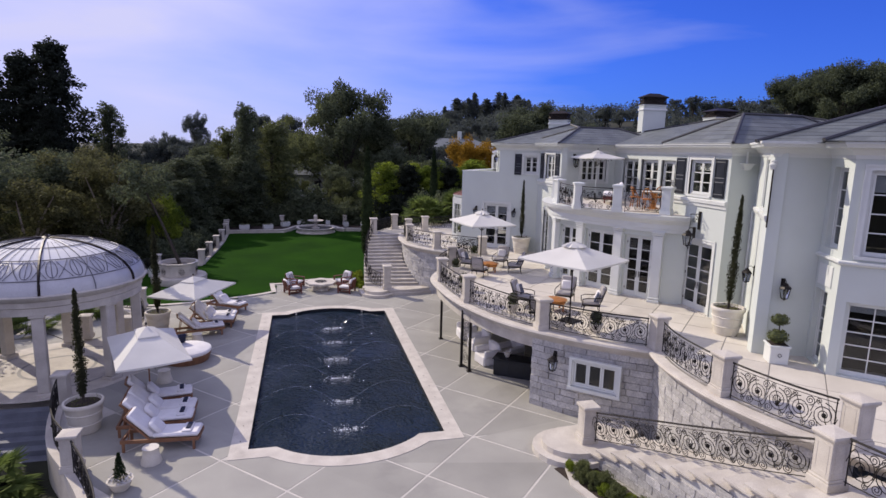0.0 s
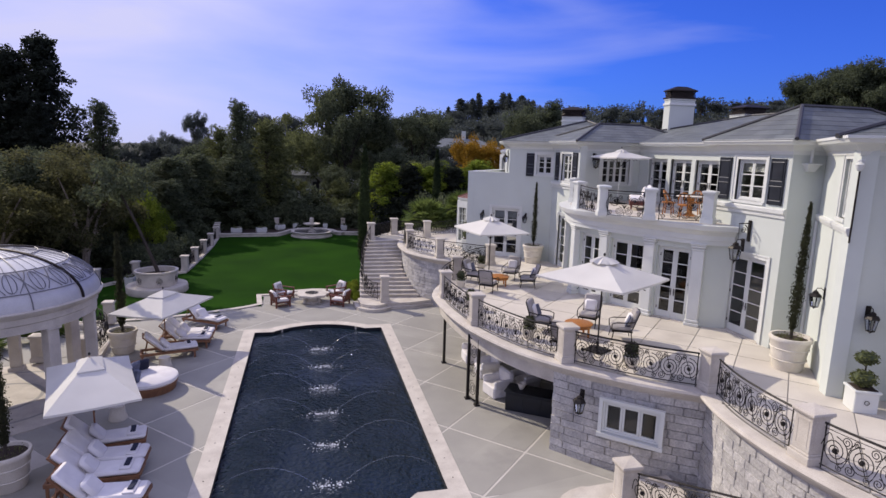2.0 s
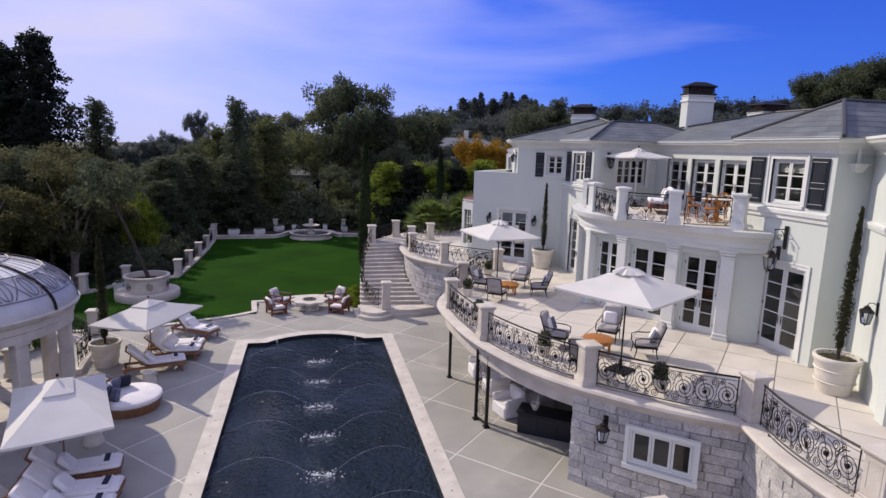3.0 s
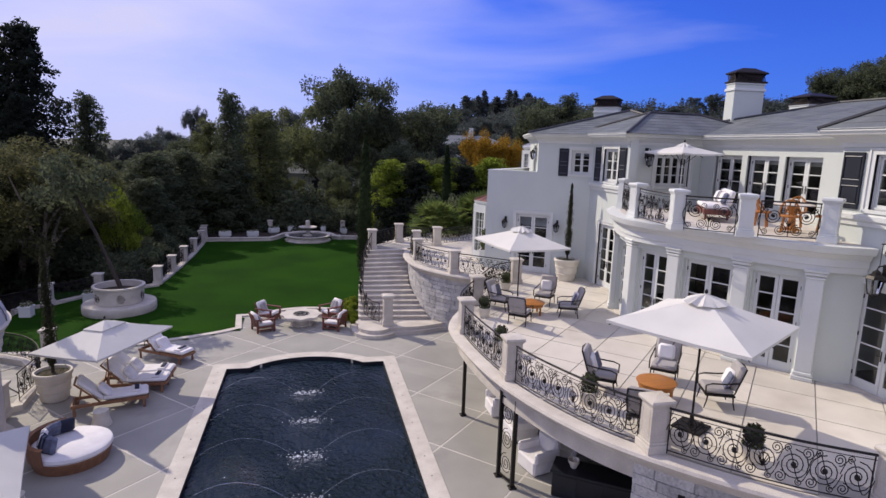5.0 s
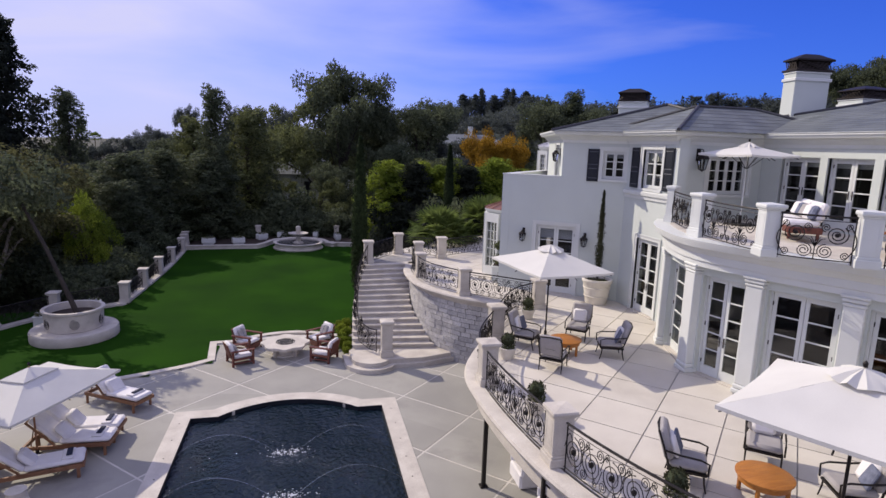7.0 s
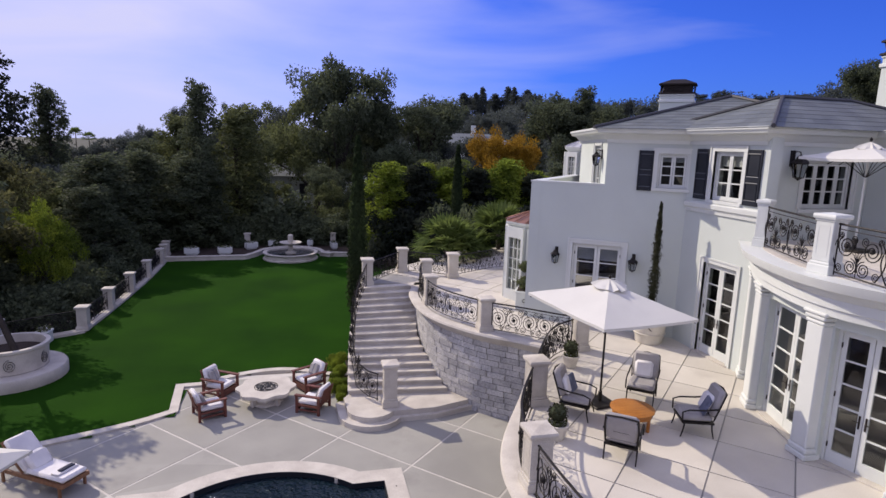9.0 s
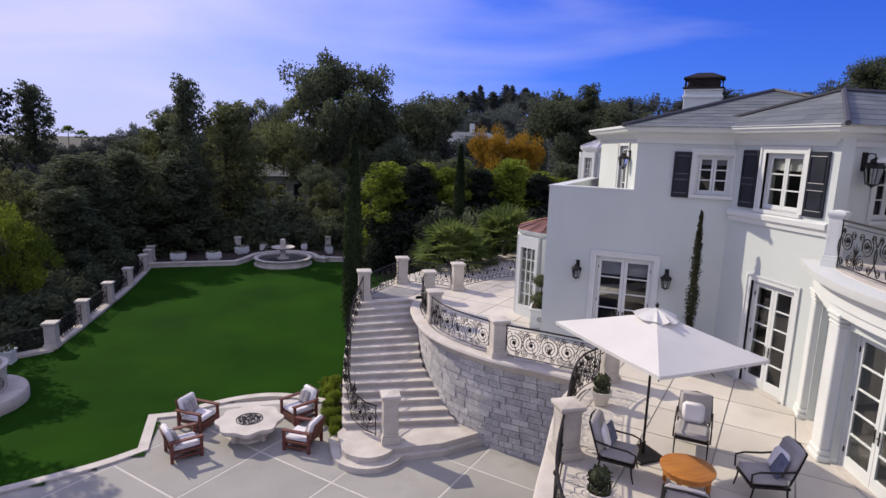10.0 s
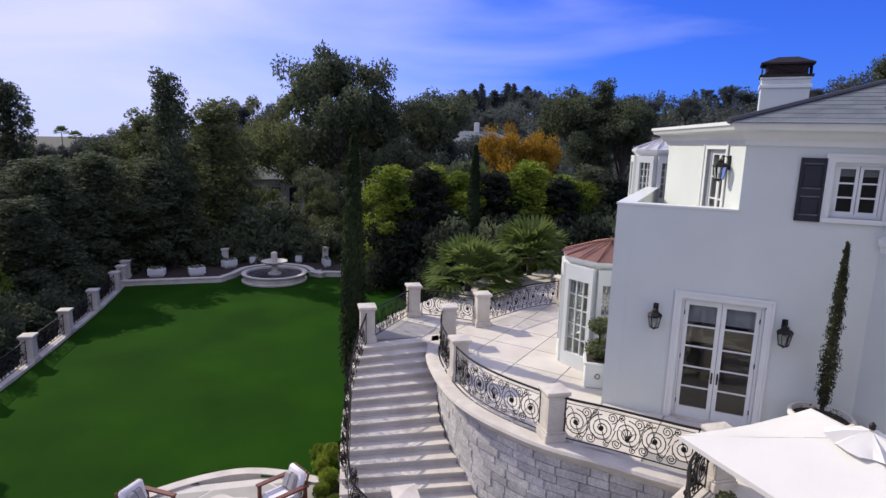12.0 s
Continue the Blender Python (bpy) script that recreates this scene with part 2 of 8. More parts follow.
wk.new(wa.outputs["Fac"], w_add.inputs[0])
wk.new(wb2.outputs["Fac"], w_add.inputs[1])
wk.new(w_calm.outputs["Fac"], w_part.inputs["Value"])
wk.new(w_add.outputs["Value"], w_wave.inputs[0])
wk.new(w_part.outputs["Result"], w_wave.inputs[1])
wk.new(w_wave.outputs["Value"], w_bump.inputs["Height"])
wk.new(w_bump.outputs["Normal"], w_b.inputs["Normal"])

JET = bpy.data.materials.new("water_jet")
JET.use_nodes = True
j_b = JET.node_tree.nodes["Principled BSDF"]
j_b.inputs["Base Color"].default_value = (0.75, 0.80, 0.85, 1)
j_b.inputs["Roughness"].default_value = 0.1
j_b.inputs["Transmission Weight"].default_value = 0.85
j_b.inputs["IOR"].default_value = 1.2
FOAM = shade("white_foam", (0.80, 0.82, 0.85), (0.55, 0.58, 0.63), 9, 0.5, 0.5, 40)


# ---- geometry helpers ----
class G:
    """Gathers vertices and faces for one mesh."""

    def __init__(self):
        self.v, self.f = [], []

    def add(self, verts, faces, m=None):
        k = len(self.v)
        self.v += [tuple(m @ Vector(p)) for p in verts] if m is not None else [tuple(p) for p in verts]
        self.f += [tuple(i + k for i in f) for f in faces]
        return self

    def box(self, x0, y0, z0, x1, y1, z1, m=None):
        v = [(x, y, z) for z in (z0, z1) for y in (y0, y1) for x in (x0, x1)]
        return self.add(v, [(0, 2, 3, 1), (4, 5, 7, 6), (0, 1, 5, 4), (2, 6, 7, 3), (0, 4, 6, 2), (1, 3, 7, 5)], m)

    def rbox(self, sx, sy, sz, b, m=None, cz=0.0):
        """A box with chamfered edges, centred in x and y, from cz upwards."""
        hx, hy, hz = sx / 2, sy / 2, sz / 2
        b = min(b, hx * 0.9, hy * 0.9, hz * 0.9)
        v, at = [], {}
        for i in (-1, 1):
            for j in (-1, 1):
                for k in (-1, 1):
                    for a, p in enumerate(((hx, hy - b, hz - b), (hx - b, hy, hz - b), (hx - b, hy - b, hz))):
                        at[i, j, k, a] = len(v)
                        v.append((i * p[0], j * p[1], k * p[2] + hz + cz))
        f = []
        for s in (-1, 1):
            f.append([at[s, j, k, 0] for j, k in ((-1, -1), (1, -1), (1, 1), (-1, 1))])
            f.append([at[i, s, k, 1] for i, k in ((-1, -1), (1, -1), (1, 1), (-1, 1))])
            f.append([at[i, j, s, 2] for i, j in ((-1, -1), (1, -1), (1, 1), (-1, 1))])
            for q in (-1, 1):
                f.append([at[s, q, -1, 0], at[s, q, 1, 0], at[s, q, 1, 1], at[s, q, -1, 1]])
                f.append([at[s, -1, q, 0], at[s, 1, q, 0], at[s, 1, q, 2], at[s, -1, q, 2]])
                f.append([at[-1, s, q, 1], at[1, s, q, 1], at[1, s, q, 2], at[-1, s, q, 2]])
                for r in (-1, 1):
                    f.append([at[s, q, r, 0], at[s, q, r, 1], at[s, q, r, 2]])
        return self.add(v, f, m)

    def prism(self, poly, z0, z1, m=None):
        n = len(poly)
        v = [(*p, z0) for p in poly] + [(*p, z1) for p in poly]
        return self.add(v, [tuple(range(n))[::-1], tuple(range(n, 2 * n))] + [(i, (i + 1) % n, n + (i + 1) % n, n + i) for i in range(n)], m)

    def tube(self, pts, r, n=6, m=None, closed=False, taper=None):
        pts = [Vector(p) for p in pts]
        v, f, c = [], [], len(pts)
        up = Vector((0, 0, 1))
        for i, p in enumerate(pts):
            a, b = pts[(i - 1) % c if closed else max(i - 1, 0)], pts[(i + 1) % c if closed else min(i + 1, c - 1)]
            t = (b - a).normalized() if (b - a).length > 1e-9 else up
            s = t.cross(up if abs(t.z) < 0.9 else Vector((1, 0, 0))).normalized()
            w = s.cross(t)
            rr = r if taper is None else r + (taper - r) * i / max(c - 1, 1)
            v += [p + rr * (math.cos(6.28319 * k / n) * s + math.sin(6.28319 * k / n) * w) for k in range(n)]
        for i in range(c if closed else c - 1):
            j = (i + 1) % c
            f += [(i * n + k, i * n + (k + 1) % n, j * n + (k + 1) % n, j * n + k) for k in range(n)]
        if not closed:
            f += [tuple(range(n))[::-1], tuple(range((c - 1) * n, c * n))]
        return self.add(v, f, m)

    def lathe(self, prof, n=24, m=None, arc=6.283185):
        """prof: rows of radius, height; a radius of 0 closes the end."""
        full = abs(arc - 6.283185) < 1e-3
        cols = n if full else n + 1
        v = [(r * math.cos(arc * k / n), r * math.sin(arc * k / n), z) for r, z in prof for k in range(cols)]
        f = []
        for i in range(len(prof) - 1):
            for k in range(n):
                k2 = (k + 1) % cols
                f.append((i * cols + k, i * cols + k2, (i + 1) * cols + k2, (i + 1) * cols + k))
        return self.add(v, f, m)

    def sweep(self, path, prof, closed=False, zs=None, cap=True):
        """A closed outline of (offset to the right of the way, height), drawn along a path in plan. zs: a height for each point."""
        n, c = len(prof), len(path)
        v, f = [], []
        for i in range(c):
            p = Vector(path[i])
            a = Vector(path[(i - 1) % c]) if closed or i > 0 else None
            b = Vector(path[(i + 1) % c]) if closed or i < c - 1 else None
            d1 = (p - a).normalized() if a is not None else (b - p).normalized()
            d2 = (b - p).normalized() if b is not None else d1
            n1, n2 = Vector((d1.y, -d1.x)), Vector((d2.y, -d2.x))
            s = (n1 + n2)
            s = s.normalized() / max(0.35, (s.normalized()).dot(n1))
            h = zs[i] if zs else 0.0
            v += [(p.x + s.x * o, p.y + s.y * o, z + h) for o, z in prof]
        for i in range(c if closed else c - 1):
            j = (i + 1) % c
            f += [(i * n + k, i * n + (k + 1) % n, j * n + (k + 1) % n, j * n + k) for k in range(n)]
        if not closed and cap:
            f += [tuple(range(n))[::-1], tuple(range((c - 1) * n, c * n))]
        return self.add(v, f)

    def mesh(self, name, mat, smooth=False, mend=True):
        me = bpy.data.meshes.new(name)
        me.from_pydata(self.v, [], self.f)
        if mend:
            bm = bmesh.new()
            bm.from_mesh(me)
            bmesh.ops.remove_doubles(bm, verts=bm.verts, dist=1e-5)
            bmesh.ops.recalc_face_normals(bm, faces=bm.faces)
            bm.to_mesh(me)
            bm.free()
        me.materials.append(mat)
        if smooth:
            me.shade_smooth()
            me.set_sharp_from_angle(angle=radians(38))
        return me


def thing(name, label, category, at=None, group="", kind=""):
    """An empty at the base of a thing, to carry its parts."""
    ob = new(name)
    ob.empty_display_size = 0.2
    if at is not None:
        ob.matrix_basis = at
    return tagged(ob, label, category, group, kind)


def part(name, g, mat, parent, label="", smooth=False, m=None, mend=True):
    me = g.mesh(name, mat, smooth, mend) if isinstance(g, G) else g
    ob = new(name, me)
    ob.parent = parent
    if m is not None:
        ob.matrix_basis = m
    return tagged(ob, label)


def solid(name, g, mat, label="", category="", kind="structure", smooth=False, group="", mend=True):
    return tagged(new(name, g.mesh(name, mat, smooth, mend)), label, category, group, kind)


def spline(pts, step=0.25):
    """A smooth line through points of any dimension."""
    pts = [Vector(p) for p in pts]
    ext = [2 * pts[0] - pts[1]] + pts + [2 * pts[-1] - pts[-2]]
    out = []
    for i in range(1, len(ext) - 2):
        a, b, c, d = ext[i - 1 : i + 3]
        n = max(1, int((c - b).length / step))
        for k in range(n):
            t = k / n
            out.append(0.5 * ((2 * b) + (c - a) * t + (2 * a - 5 * b + 4 * c - d) * t * t + (3 * b - a - 3 * c + d) * t**3))
    return out + [pts[-1]]


def clip(poly, px, py, nx, ny):
    """The part of a convex outline on the side of a line to which (nx, ny) points."""
    out = []
    for i, a in enumerate(poly):
        b = poly[(i + 1) % len(poly)]
        da, db = (a[0] - px) * nx + (a[1] - py) * ny, (b[0] - px) * nx + (b[1] - py) * ny
        if da >= 0:
            out.append(a)
        if (da >= 0) != (db >= 0):
            t = da / (da - db)
            out.append((a[0] + t * (b[0] - a[0]), a[1] + t * (b[1] - a[1])))
    return out


def minus(polys, hole):
    """Convex outlines less a convex, anticlockwise hole."""
    done = []
    for p in polys:
        for i, a in enumerate(hole):
            b = hole[(i + 1) % len(hole)]
            nx, ny = b[1] - a[1], a[0] - b[0]
            outside = clip(p, *a, nx, ny)
            if len(outside) > 2:
                done.append(outside)
            p = clip(p, *a, -nx, -ny)
            if len(p) < 3:
                break
    return done


def area(p):
    return 0.5 * sum(p[i][0] * p[(i + 1) % len(p)][1] - p[(i + 1) % len(p)][0] * p[i][1] for i in range(len(p)))


def inside(x, y, poly):
    c = False
    for i in range(len(poly)):
        (x1, y1), (x2, y2) = poly[i], poly[i - 1]
        if (y1 > y) != (y2 > y) and x < (x2 - x1) * (y - y1) / (y2 - y1) + x1:
            c = not c
    return c


# ---- ground and hills ----
def height(x, y):
    """The lie of the land: a shelf round the gardens, falling to the left, a hill behind the house."""
    away = max(0.0, math.hypot(max(abs(x) - 14, 0), max(abs(y - 12) - 30, 0)))
    fall = -1.0 - 5.0 * min(away / 60, 1) * (1 if x < 10 else 0.2)
    r, az = math.hypot(x, y), math.degrees(math.atan2(x, y))
    top = float(np.interp(az, (-60, -22, -8, 6, 18, 23, 40, 45, 52, 100, 150), (0, 0, 8, 17, 22, 26.5, 28, 29, 37, 28, 0)))
    hill = top * max(0.0, min(1.0, (r - 95) / 165)) ** 1.2
    return fall + hill + 1.5 * noise.noise((x * 0.02, y * 0.02, 0.0)) * min(away / 30, 1)


gg = G()
ring = sorted({round(s * d, 2) for s in (-1, 1) for d in (0, 6, 12, 18, 24, 30, 38, 48, 60, 75, 92, 112, 135, 160, 190, 225, 265, 320, 400, 520, 700, 1000, 1600, 2600)})
cols = len(ring)
for gy in ring:
    for gx in ring:
        gg.v.append((gx, gy + 10, height(gx, gy + 10)))
gg.f = [(j * cols + i, j * cols + i + 1, (j + 1) * cols + i + 1, (j + 1) * cols + i) for j in range(cols - 1) for i in range(cols - 1)]
solid("ground", gg, EARTH, "dark leafy hillside earth round the estate", "ground", smooth=True)

# ---- pool and deck ----
HW, HL, BULGE, CHORD, COPE = 2.96, 6.9, 0.9, 2.15, 0.52


def pool_line(off):
    """The outline of the pool, moved outwards by off, anticlockwise."""
    r = (CHORD**2 + BULGE**2) / (2 * BULGE)
    half = math.asin(CHORD / r)
    cy = HL + BULGE - r
    far = []
    for k in range(17):
        a = half - 2 * half * k / 16
        far.append(((r + off) * math.sin(a), cy + (r + off) * math.cos(a)))
    far = [p for p in far if p[1] > HL + off + 1e-4]
    xx = math.sqrt(max((r + off) ** 2 - (HL + off - cy) ** 2, 0))
    far = [(xx, HL + off)] + far + [(-xx, HL + off)]
    x = HW + off
    return [(x, -HL - off), (x, HL + off)] + far + [(-x, HL + off), (-x, -HL - off)] + [(-px, -py) for px, py in far]


inner, outer = pool_line(0.0), pool_line(COPE)
DECK_CURVE = spline([(-9.3, -2.6), (-8.9, -4.2), (-8.3, -5.8), (-7.35, -7.3), (-6.45, -8.9), (-5.6, -11), (-5.2, -14)], 0.4)
DECK = [(-5.2, -24), (12, -24), (12, 14.3), (-14.5, 14.3), (-14.5, 5.2), (-13.3, 3.5), (-13.6, -1.5), (-12.6, -2.35), (-9.55, -2.35)] + [tuple(p) for p in DECK_CURVE]
deck = solid("pavement", G().prism(DECK, -0.42, -0.30), JOINT, "pool deck of large grey pavers with pale joint bands", "pavement")
bed = G()
bands = [[(-9.3, -2.6), (11.5, -2.6), (11.5, 14.5), (-9.3, 14.5)], [(-5.8, -24), (11.5, -24), (11.5, -14), (-5.8, -14)]]
bands += [[(b.x, b.y), (11.5, b.y), (11.5, a.y), (a.x, a.y)] for a, b in zip(DECK_CURVE, DECK_CURVE[1:])]
for p in minus(bands, [(-HW - 0.3, -HL - 0.3), (HW + 0.3, -HL - 0.3), (HW + 0.3, HL + 0.3), (-HW - 0.3, HL + 0.3)]):
    for q in minus(minus([p], [(-1.9, HL), (1.9, HL), (1.4, HL + 0.9), (-1.4, HL + 0.9)]), [(1.9, -HL), (-1.9, -HL), (-1.4, -HL - 0.9), (1.4, -HL - 0.9)]):
        if abs(area(q)) > 1e-3:
            bed.prism(q, -0.30, -0.006)
part("joint_bed", bed, JOINT, deck, "pale stone joint bed")

coping = G()
n = len(inner)
for a, b, zb, zt in ((inner, outer, -0.30, 0.014),):
    v = [(*p, zt) for p in a] + [(*p, zt) for p in b] + [(*p, zb) for p in a] + [(*p, zb - 0.0) for p in b]
    f = []
    for i in range(n):
        j = (i + 1) % n
        f += [(i, j, n + j, n + i), (2 * n + i, 2 * n + j, j, i), (n + i, n + j, 3 * n + j, 3 * n + i)]
    coping.add(v, f)
pool = thing("swimming_pool", "dark-bottomed rectangular swimming pool with curved ends and cream coping", "pool", kind="structure")
part("coping", coping, LIME, pool, "cream limestone coping")
basin = G()
v = [(*p, -0.28) for p in inner] + [(*p, -1.7) for p in inner]
basin.add(v, [(i, (i + 1) % n, n + (i + 1) % n, n + i) for i in range(n)] + [tuple(range(n, 2 * n))])
part("basin", basin, POOL_TILE, pool, "dark plaster pool basin")
tile_band = G().sweep(inner, [(-0.012, -0.30), (0.004, -0.30), (0.004, 0.006), (-0.012, 0.006)], closed=True)
part("waterline_tiles", tile_band, POOL_TILE, pool, "dark waterline tile band")
inset = G()
for k in range(14):
    for s in (-1, 1):
        inset.lathe([(0.0, 0.018), (0.022, 0.017), (0.022, 0.014)], 8, pose(s * (HW + 0.26), -HL + 0.5 + k, 0))
part("nozzle", inset, BRONZE, pool, "small round bronze jet covers")
solid("water", G().add([(*p, -0.13) for p in inner], [tuple(range(n))]), WATER, "rippled dark pool water reflecting the sky", "water")

foam_rng = random.Random(5)
for k in range(6):
    y = -5.95 + 2.12 * k
    jets = thing("fountain_jet", "thin arcs of water meeting in white splashes on the pool", "water jet", pose(0, y, 0), group="pool fountain jets", kind="thing")
    for s in (-1, 1):
        arc = [(s * (HW + 0.1 - (HW - 0.25) * t), 0.0, -0.08 + 4 * 0.62 * t * (1 - t)) for t in [i / 18 for i in range(19)]]
        part("jet", G().tube(arc, 0.004, 5, taper=0.008), JET, jets, "thin clear arc of water", smooth=True)
        sp = G()
        for i in range(90):
            a, d = foam_rng.uniform(0, 6.28), foam_rng.gauss(0, 0.2)
            r = foam_rng.uniform(0.005, 0.022) * (1.3 - min(abs(d), 0.5))
            sp.lathe([(0, -0.01), (r, 0.0), (r * 0.7, r * 0.35), (0, r * 0.5)], 6, pose(s * 0.22 + d * math.cos(a) * 1.5, d * math.sin(a), -0.135))
        part("splash", sp, FOAM, jets, "white splash on the water", smooth=True)["kind"] = "stuff"

# ---- lawn ----
lawn_edge = spline([(-13.5, 9.6), (-10.8, 9.6), (-8.4, 9.75), (-6.6, 10.2), (-4.2, 11.15), (-3.1, 11.85)], 0.4)
patio = [(-3.1, 11.85), (-3.3, 13.85), (-2.6, 13.9)] + [tuple(p) for p in spline([(-2.6, 13.9), (-1.9, 14.35), (-0.9, 14.75), (0.15, 14.85), (1.2, 14.5), (1.9, 14.1), (2.55, 14.05)], 0.3)][1:]
front = [tuple(p) for p in lawn_edge] + patio[1:] + [(2.55, 15.9), (3.0, 16.6), (3.0, 18.9), (6.2, 24.0), (7.4, 33.2), (7.8, 36.2)]
back_wall = [(7.8, 36.2), (3.0, 37.3), (2.75, 37.0), (2.3, 37.6)] + [tuple(p) for p in spline([(2.3, 37.6), (1.6, 39.3), (-0.1, 40.1), (-1.9, 39.3), (-2.75, 37.4)], 0.4)] + [(-3.3, 36.5), (-8.7, 36.2)]
lawn_poly = front[:-1] + back_wall[:1] + [(3.0, 37.3)] + back_wall[2:] + [(-8.75, 21.2), (-10.2, 20.2), (-13.5, 19.4)]
lg = G()
cell = 0.5
idx = {}
for iy in range(int(9 / cell), int(41 / cell)):
    for ix in range(int(-14 / cell), int(8.5 / cell)):
        if inside((ix + 0.5) * cell, (iy + 0.5) * cell, lawn_poly):
            q = []
            for dx, dy in ((0, 0), (1, 0), (1, 1), (0, 1)):
                key = (ix + dx, iy + dy)
                if key not in idx:
                    idx[key] = len(lg.v)
                    lg.v.append((key[0] * cell, key[1] * cell, 0.03 + 0.025 * noise.noise((key[0] * 0.3, key[1] * 0.3, 4))))
                q.append(idx[key])
            lg.f.append(tuple(q))
lawn = tagged(new("lawn", lg.mesh("lawn", GRASS, True, False)), "closely mown deep green lawn", "lawn", kind="structure")
rim = G().prism(lawn_poly, -0.3, 0.012)
part("lawn_edge", rim, GRASS, lawn, "mown lawn edge")
kerb_prof = [(-0.14, -0.25), (-0.14, 0.06), (0.14, 0.06), (0.14, -0.25)]
solid("kerb", G().sweep([tuple(p) for p in lawn_edge] + patio[1:] + [(2.9, 13.1), (3.4, 11.75)], kerb_prof), LIME, "cream stone kerb between lawn and deck", "kerb")

# ---- terrace ----
TZ = 2.8
edge = [tuple(p) for p in spline([(8.75, 8.25), (7.5, 7.35), (6.15, 5.2), (4.95, 3.0), (4.7, 1.2), (4.95, -1.8), (5.7, -4.2), (6.65, -5.7), (8.05, -7.15), (9.45, -8.15)], 0.3)]
upper = [tuple(p) for p in spline([(9.45, -8.15), (9.05, -9.6), (9.0, -11.4), (9.35, -13.1), (9.95, -14.4), (10.9, -16.1)], 0.3)]
stair_wall = [tuple(p) for p in spline([(5.75, 16.9), (5.25, 14.9), (5.35, 12.4), (6.3, 10.5), (7.4, 9.45), (8.3, 8.6), (8.75, 8.25)], 0.3)]
terrace_poly = stair_wall[:-1] + edge[:-1] + upper + [(17, -16), (17, 24), (10.5, 24), (6.2, 20.6), (4.2, 18.6), (3.3, 17.4), (3.35, 16.9)]
terrace = solid("floor", G().prism(terrace_poly, TZ - 0.30, TZ - 0.02), JOINT_GREY, "upper terrace slab", "terrace")
lip = [(-0.10, 2.42), (-0.10, 2.80), (0.20, 2.80), (0.27, 2.78), (0.30, 2.72), (0.27, 2.66), (0.18, 2.64), (0.15, 2.56), (0.06, 2.52), (0.02, 2.42)]
solid("terrace_cornice", G().sweep(edge, lip), LIME, "moulded cream stone cornice along the terrace edge", "cornice", smooth=True)
solid("terrace_cornice", G().sweep(upper, lip), LIME, "moulded cream stone coping above the grey wall", "cornice", smooth=True)
solid("terrace_cornice", G().sweep(stair_wall, lip), LIME, "moulded cream stone coping above the stair wall", "cornice", smooth=True)


def stone_wall(name, path, z0, z1, label, zfun=None, rows=11, length=0.52, thick=0.45, side=1):
    """A wall of stone courses: a core with every stone a piece of its own on the outer face."""
    core = [(-thick, z0), (-thick, z1), (-0.03, z1), (-0.03, z0)]
    wall = solid(name, G().sweep(path, core if side > 0 else [(-o, z) for o, z in core]), STONE_JOINT, label, "wall", smooth=False)
    rnd = random.Random(len(path))
    dist = [0.0]
    for a, b in zip(path, path[1:]):
        dist.append(dist[-1] + math.dist(a, b))

    def on(s):
        s = max(0.0, min(dist[-1] - 1e-4, s))
        k = max(i for i in range(len(dist) - 1) if dist[i] <= s)
        a, b = Vector(path[k]), Vector(path[k + 1])
        d = (b - a).normalized()
        return a.lerp(b, (s - dist[k]) / (dist[k + 1] - dist[k])), d

    shapes = []
    for k in range(6):
        g = G()
        g.rbox(1.0, 0.05 + 0.014 * (k % 4), 1.0, 0.03)
        shapes.append(g.mesh("stone", STONE))
    h = (z1 - z0) / rows
    for r in range(rows):
        s = -rnd.uniform(0, length)
        while s < dist[-1]:
            w = length * rnd.uniform(0.7, 1.35)
            s0, s1 = max(s, 0), min(s + w, dist[-1])
            if s1 - s0 > 0.12:
                mid, d = on((s0 + s1) / 2)
                p0, _ = on(s0)
                p1, _ = on(s1)
                ang = math.degrees(math.atan2(p1.y - p0.y, p1.x - p0.x))
                top = zfun(mid.x, mid.y) if zfun else z1
                if z0 + (r + 1) * h <= top + 0.02:
                    st = part("stone", rnd.choice(shapes), STONE, wall)
                    st.matrix_basis = pose(mid.x, mid.y, z0 + r * h + 0.008, 0, 0, ang) @ Matrix.Diagonal(((p1 - p0).length - 0.009, 1, h - 0.009, 1))
            s += w
    return wall


stone_wall("wall_stair", stair_wall[4:], -0.05, 2.45, "curved grey coursed-stone wall beside the stair", rows=13, length=0.5)
stone_wall("wall_near", upper[:-6], -0.05, 2.45, "curved grey coursed-stone wall below the terrace rail", rows=12, length=0.44)

# recess below the terrace: bar room with dark posts
under = [p for p in edge if p[1] < -5.3]
stone_wall("wall_bar", under, -0.05, 2.45, "grey coursed-stone wall with a white casement window", rows=11, length=0.62)
solid("fascia", G().sweep([p for p in edge if p[1] > -5.6], [(-0.35, 2.08), (-0.35, 2.5), (0.04, 2.5), (0.04, 2.42), (-0.02, 2.40), (-0.02, 2.08)]), LIME, "cream stone beam under the terrace edge", "beam")
# back walls coloured dark to imitate shade under the terrace
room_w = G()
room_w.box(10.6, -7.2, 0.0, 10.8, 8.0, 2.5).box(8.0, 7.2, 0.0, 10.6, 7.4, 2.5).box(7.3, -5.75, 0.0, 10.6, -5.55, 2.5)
solid("wall_bar_back", room_w, ROOM_SHADE, "back walls of the bar under the terrace, coloured dark for shade", "wall")

# ---- far stair (curved, 17 risers) ----
RISERS = 17
left_edge = spline([(2.35, 10.9, 0), (2.45, 12.4, 0), (2.65, 14.2, 0), (3.2, 16.5, 0)], 0.05)
right_edge = spline([(5.95, 10.55, 0), (5.45, 11.9, 0), (5.1, 14.0, 0), (5.75, 16.9, 0)], 0.05)


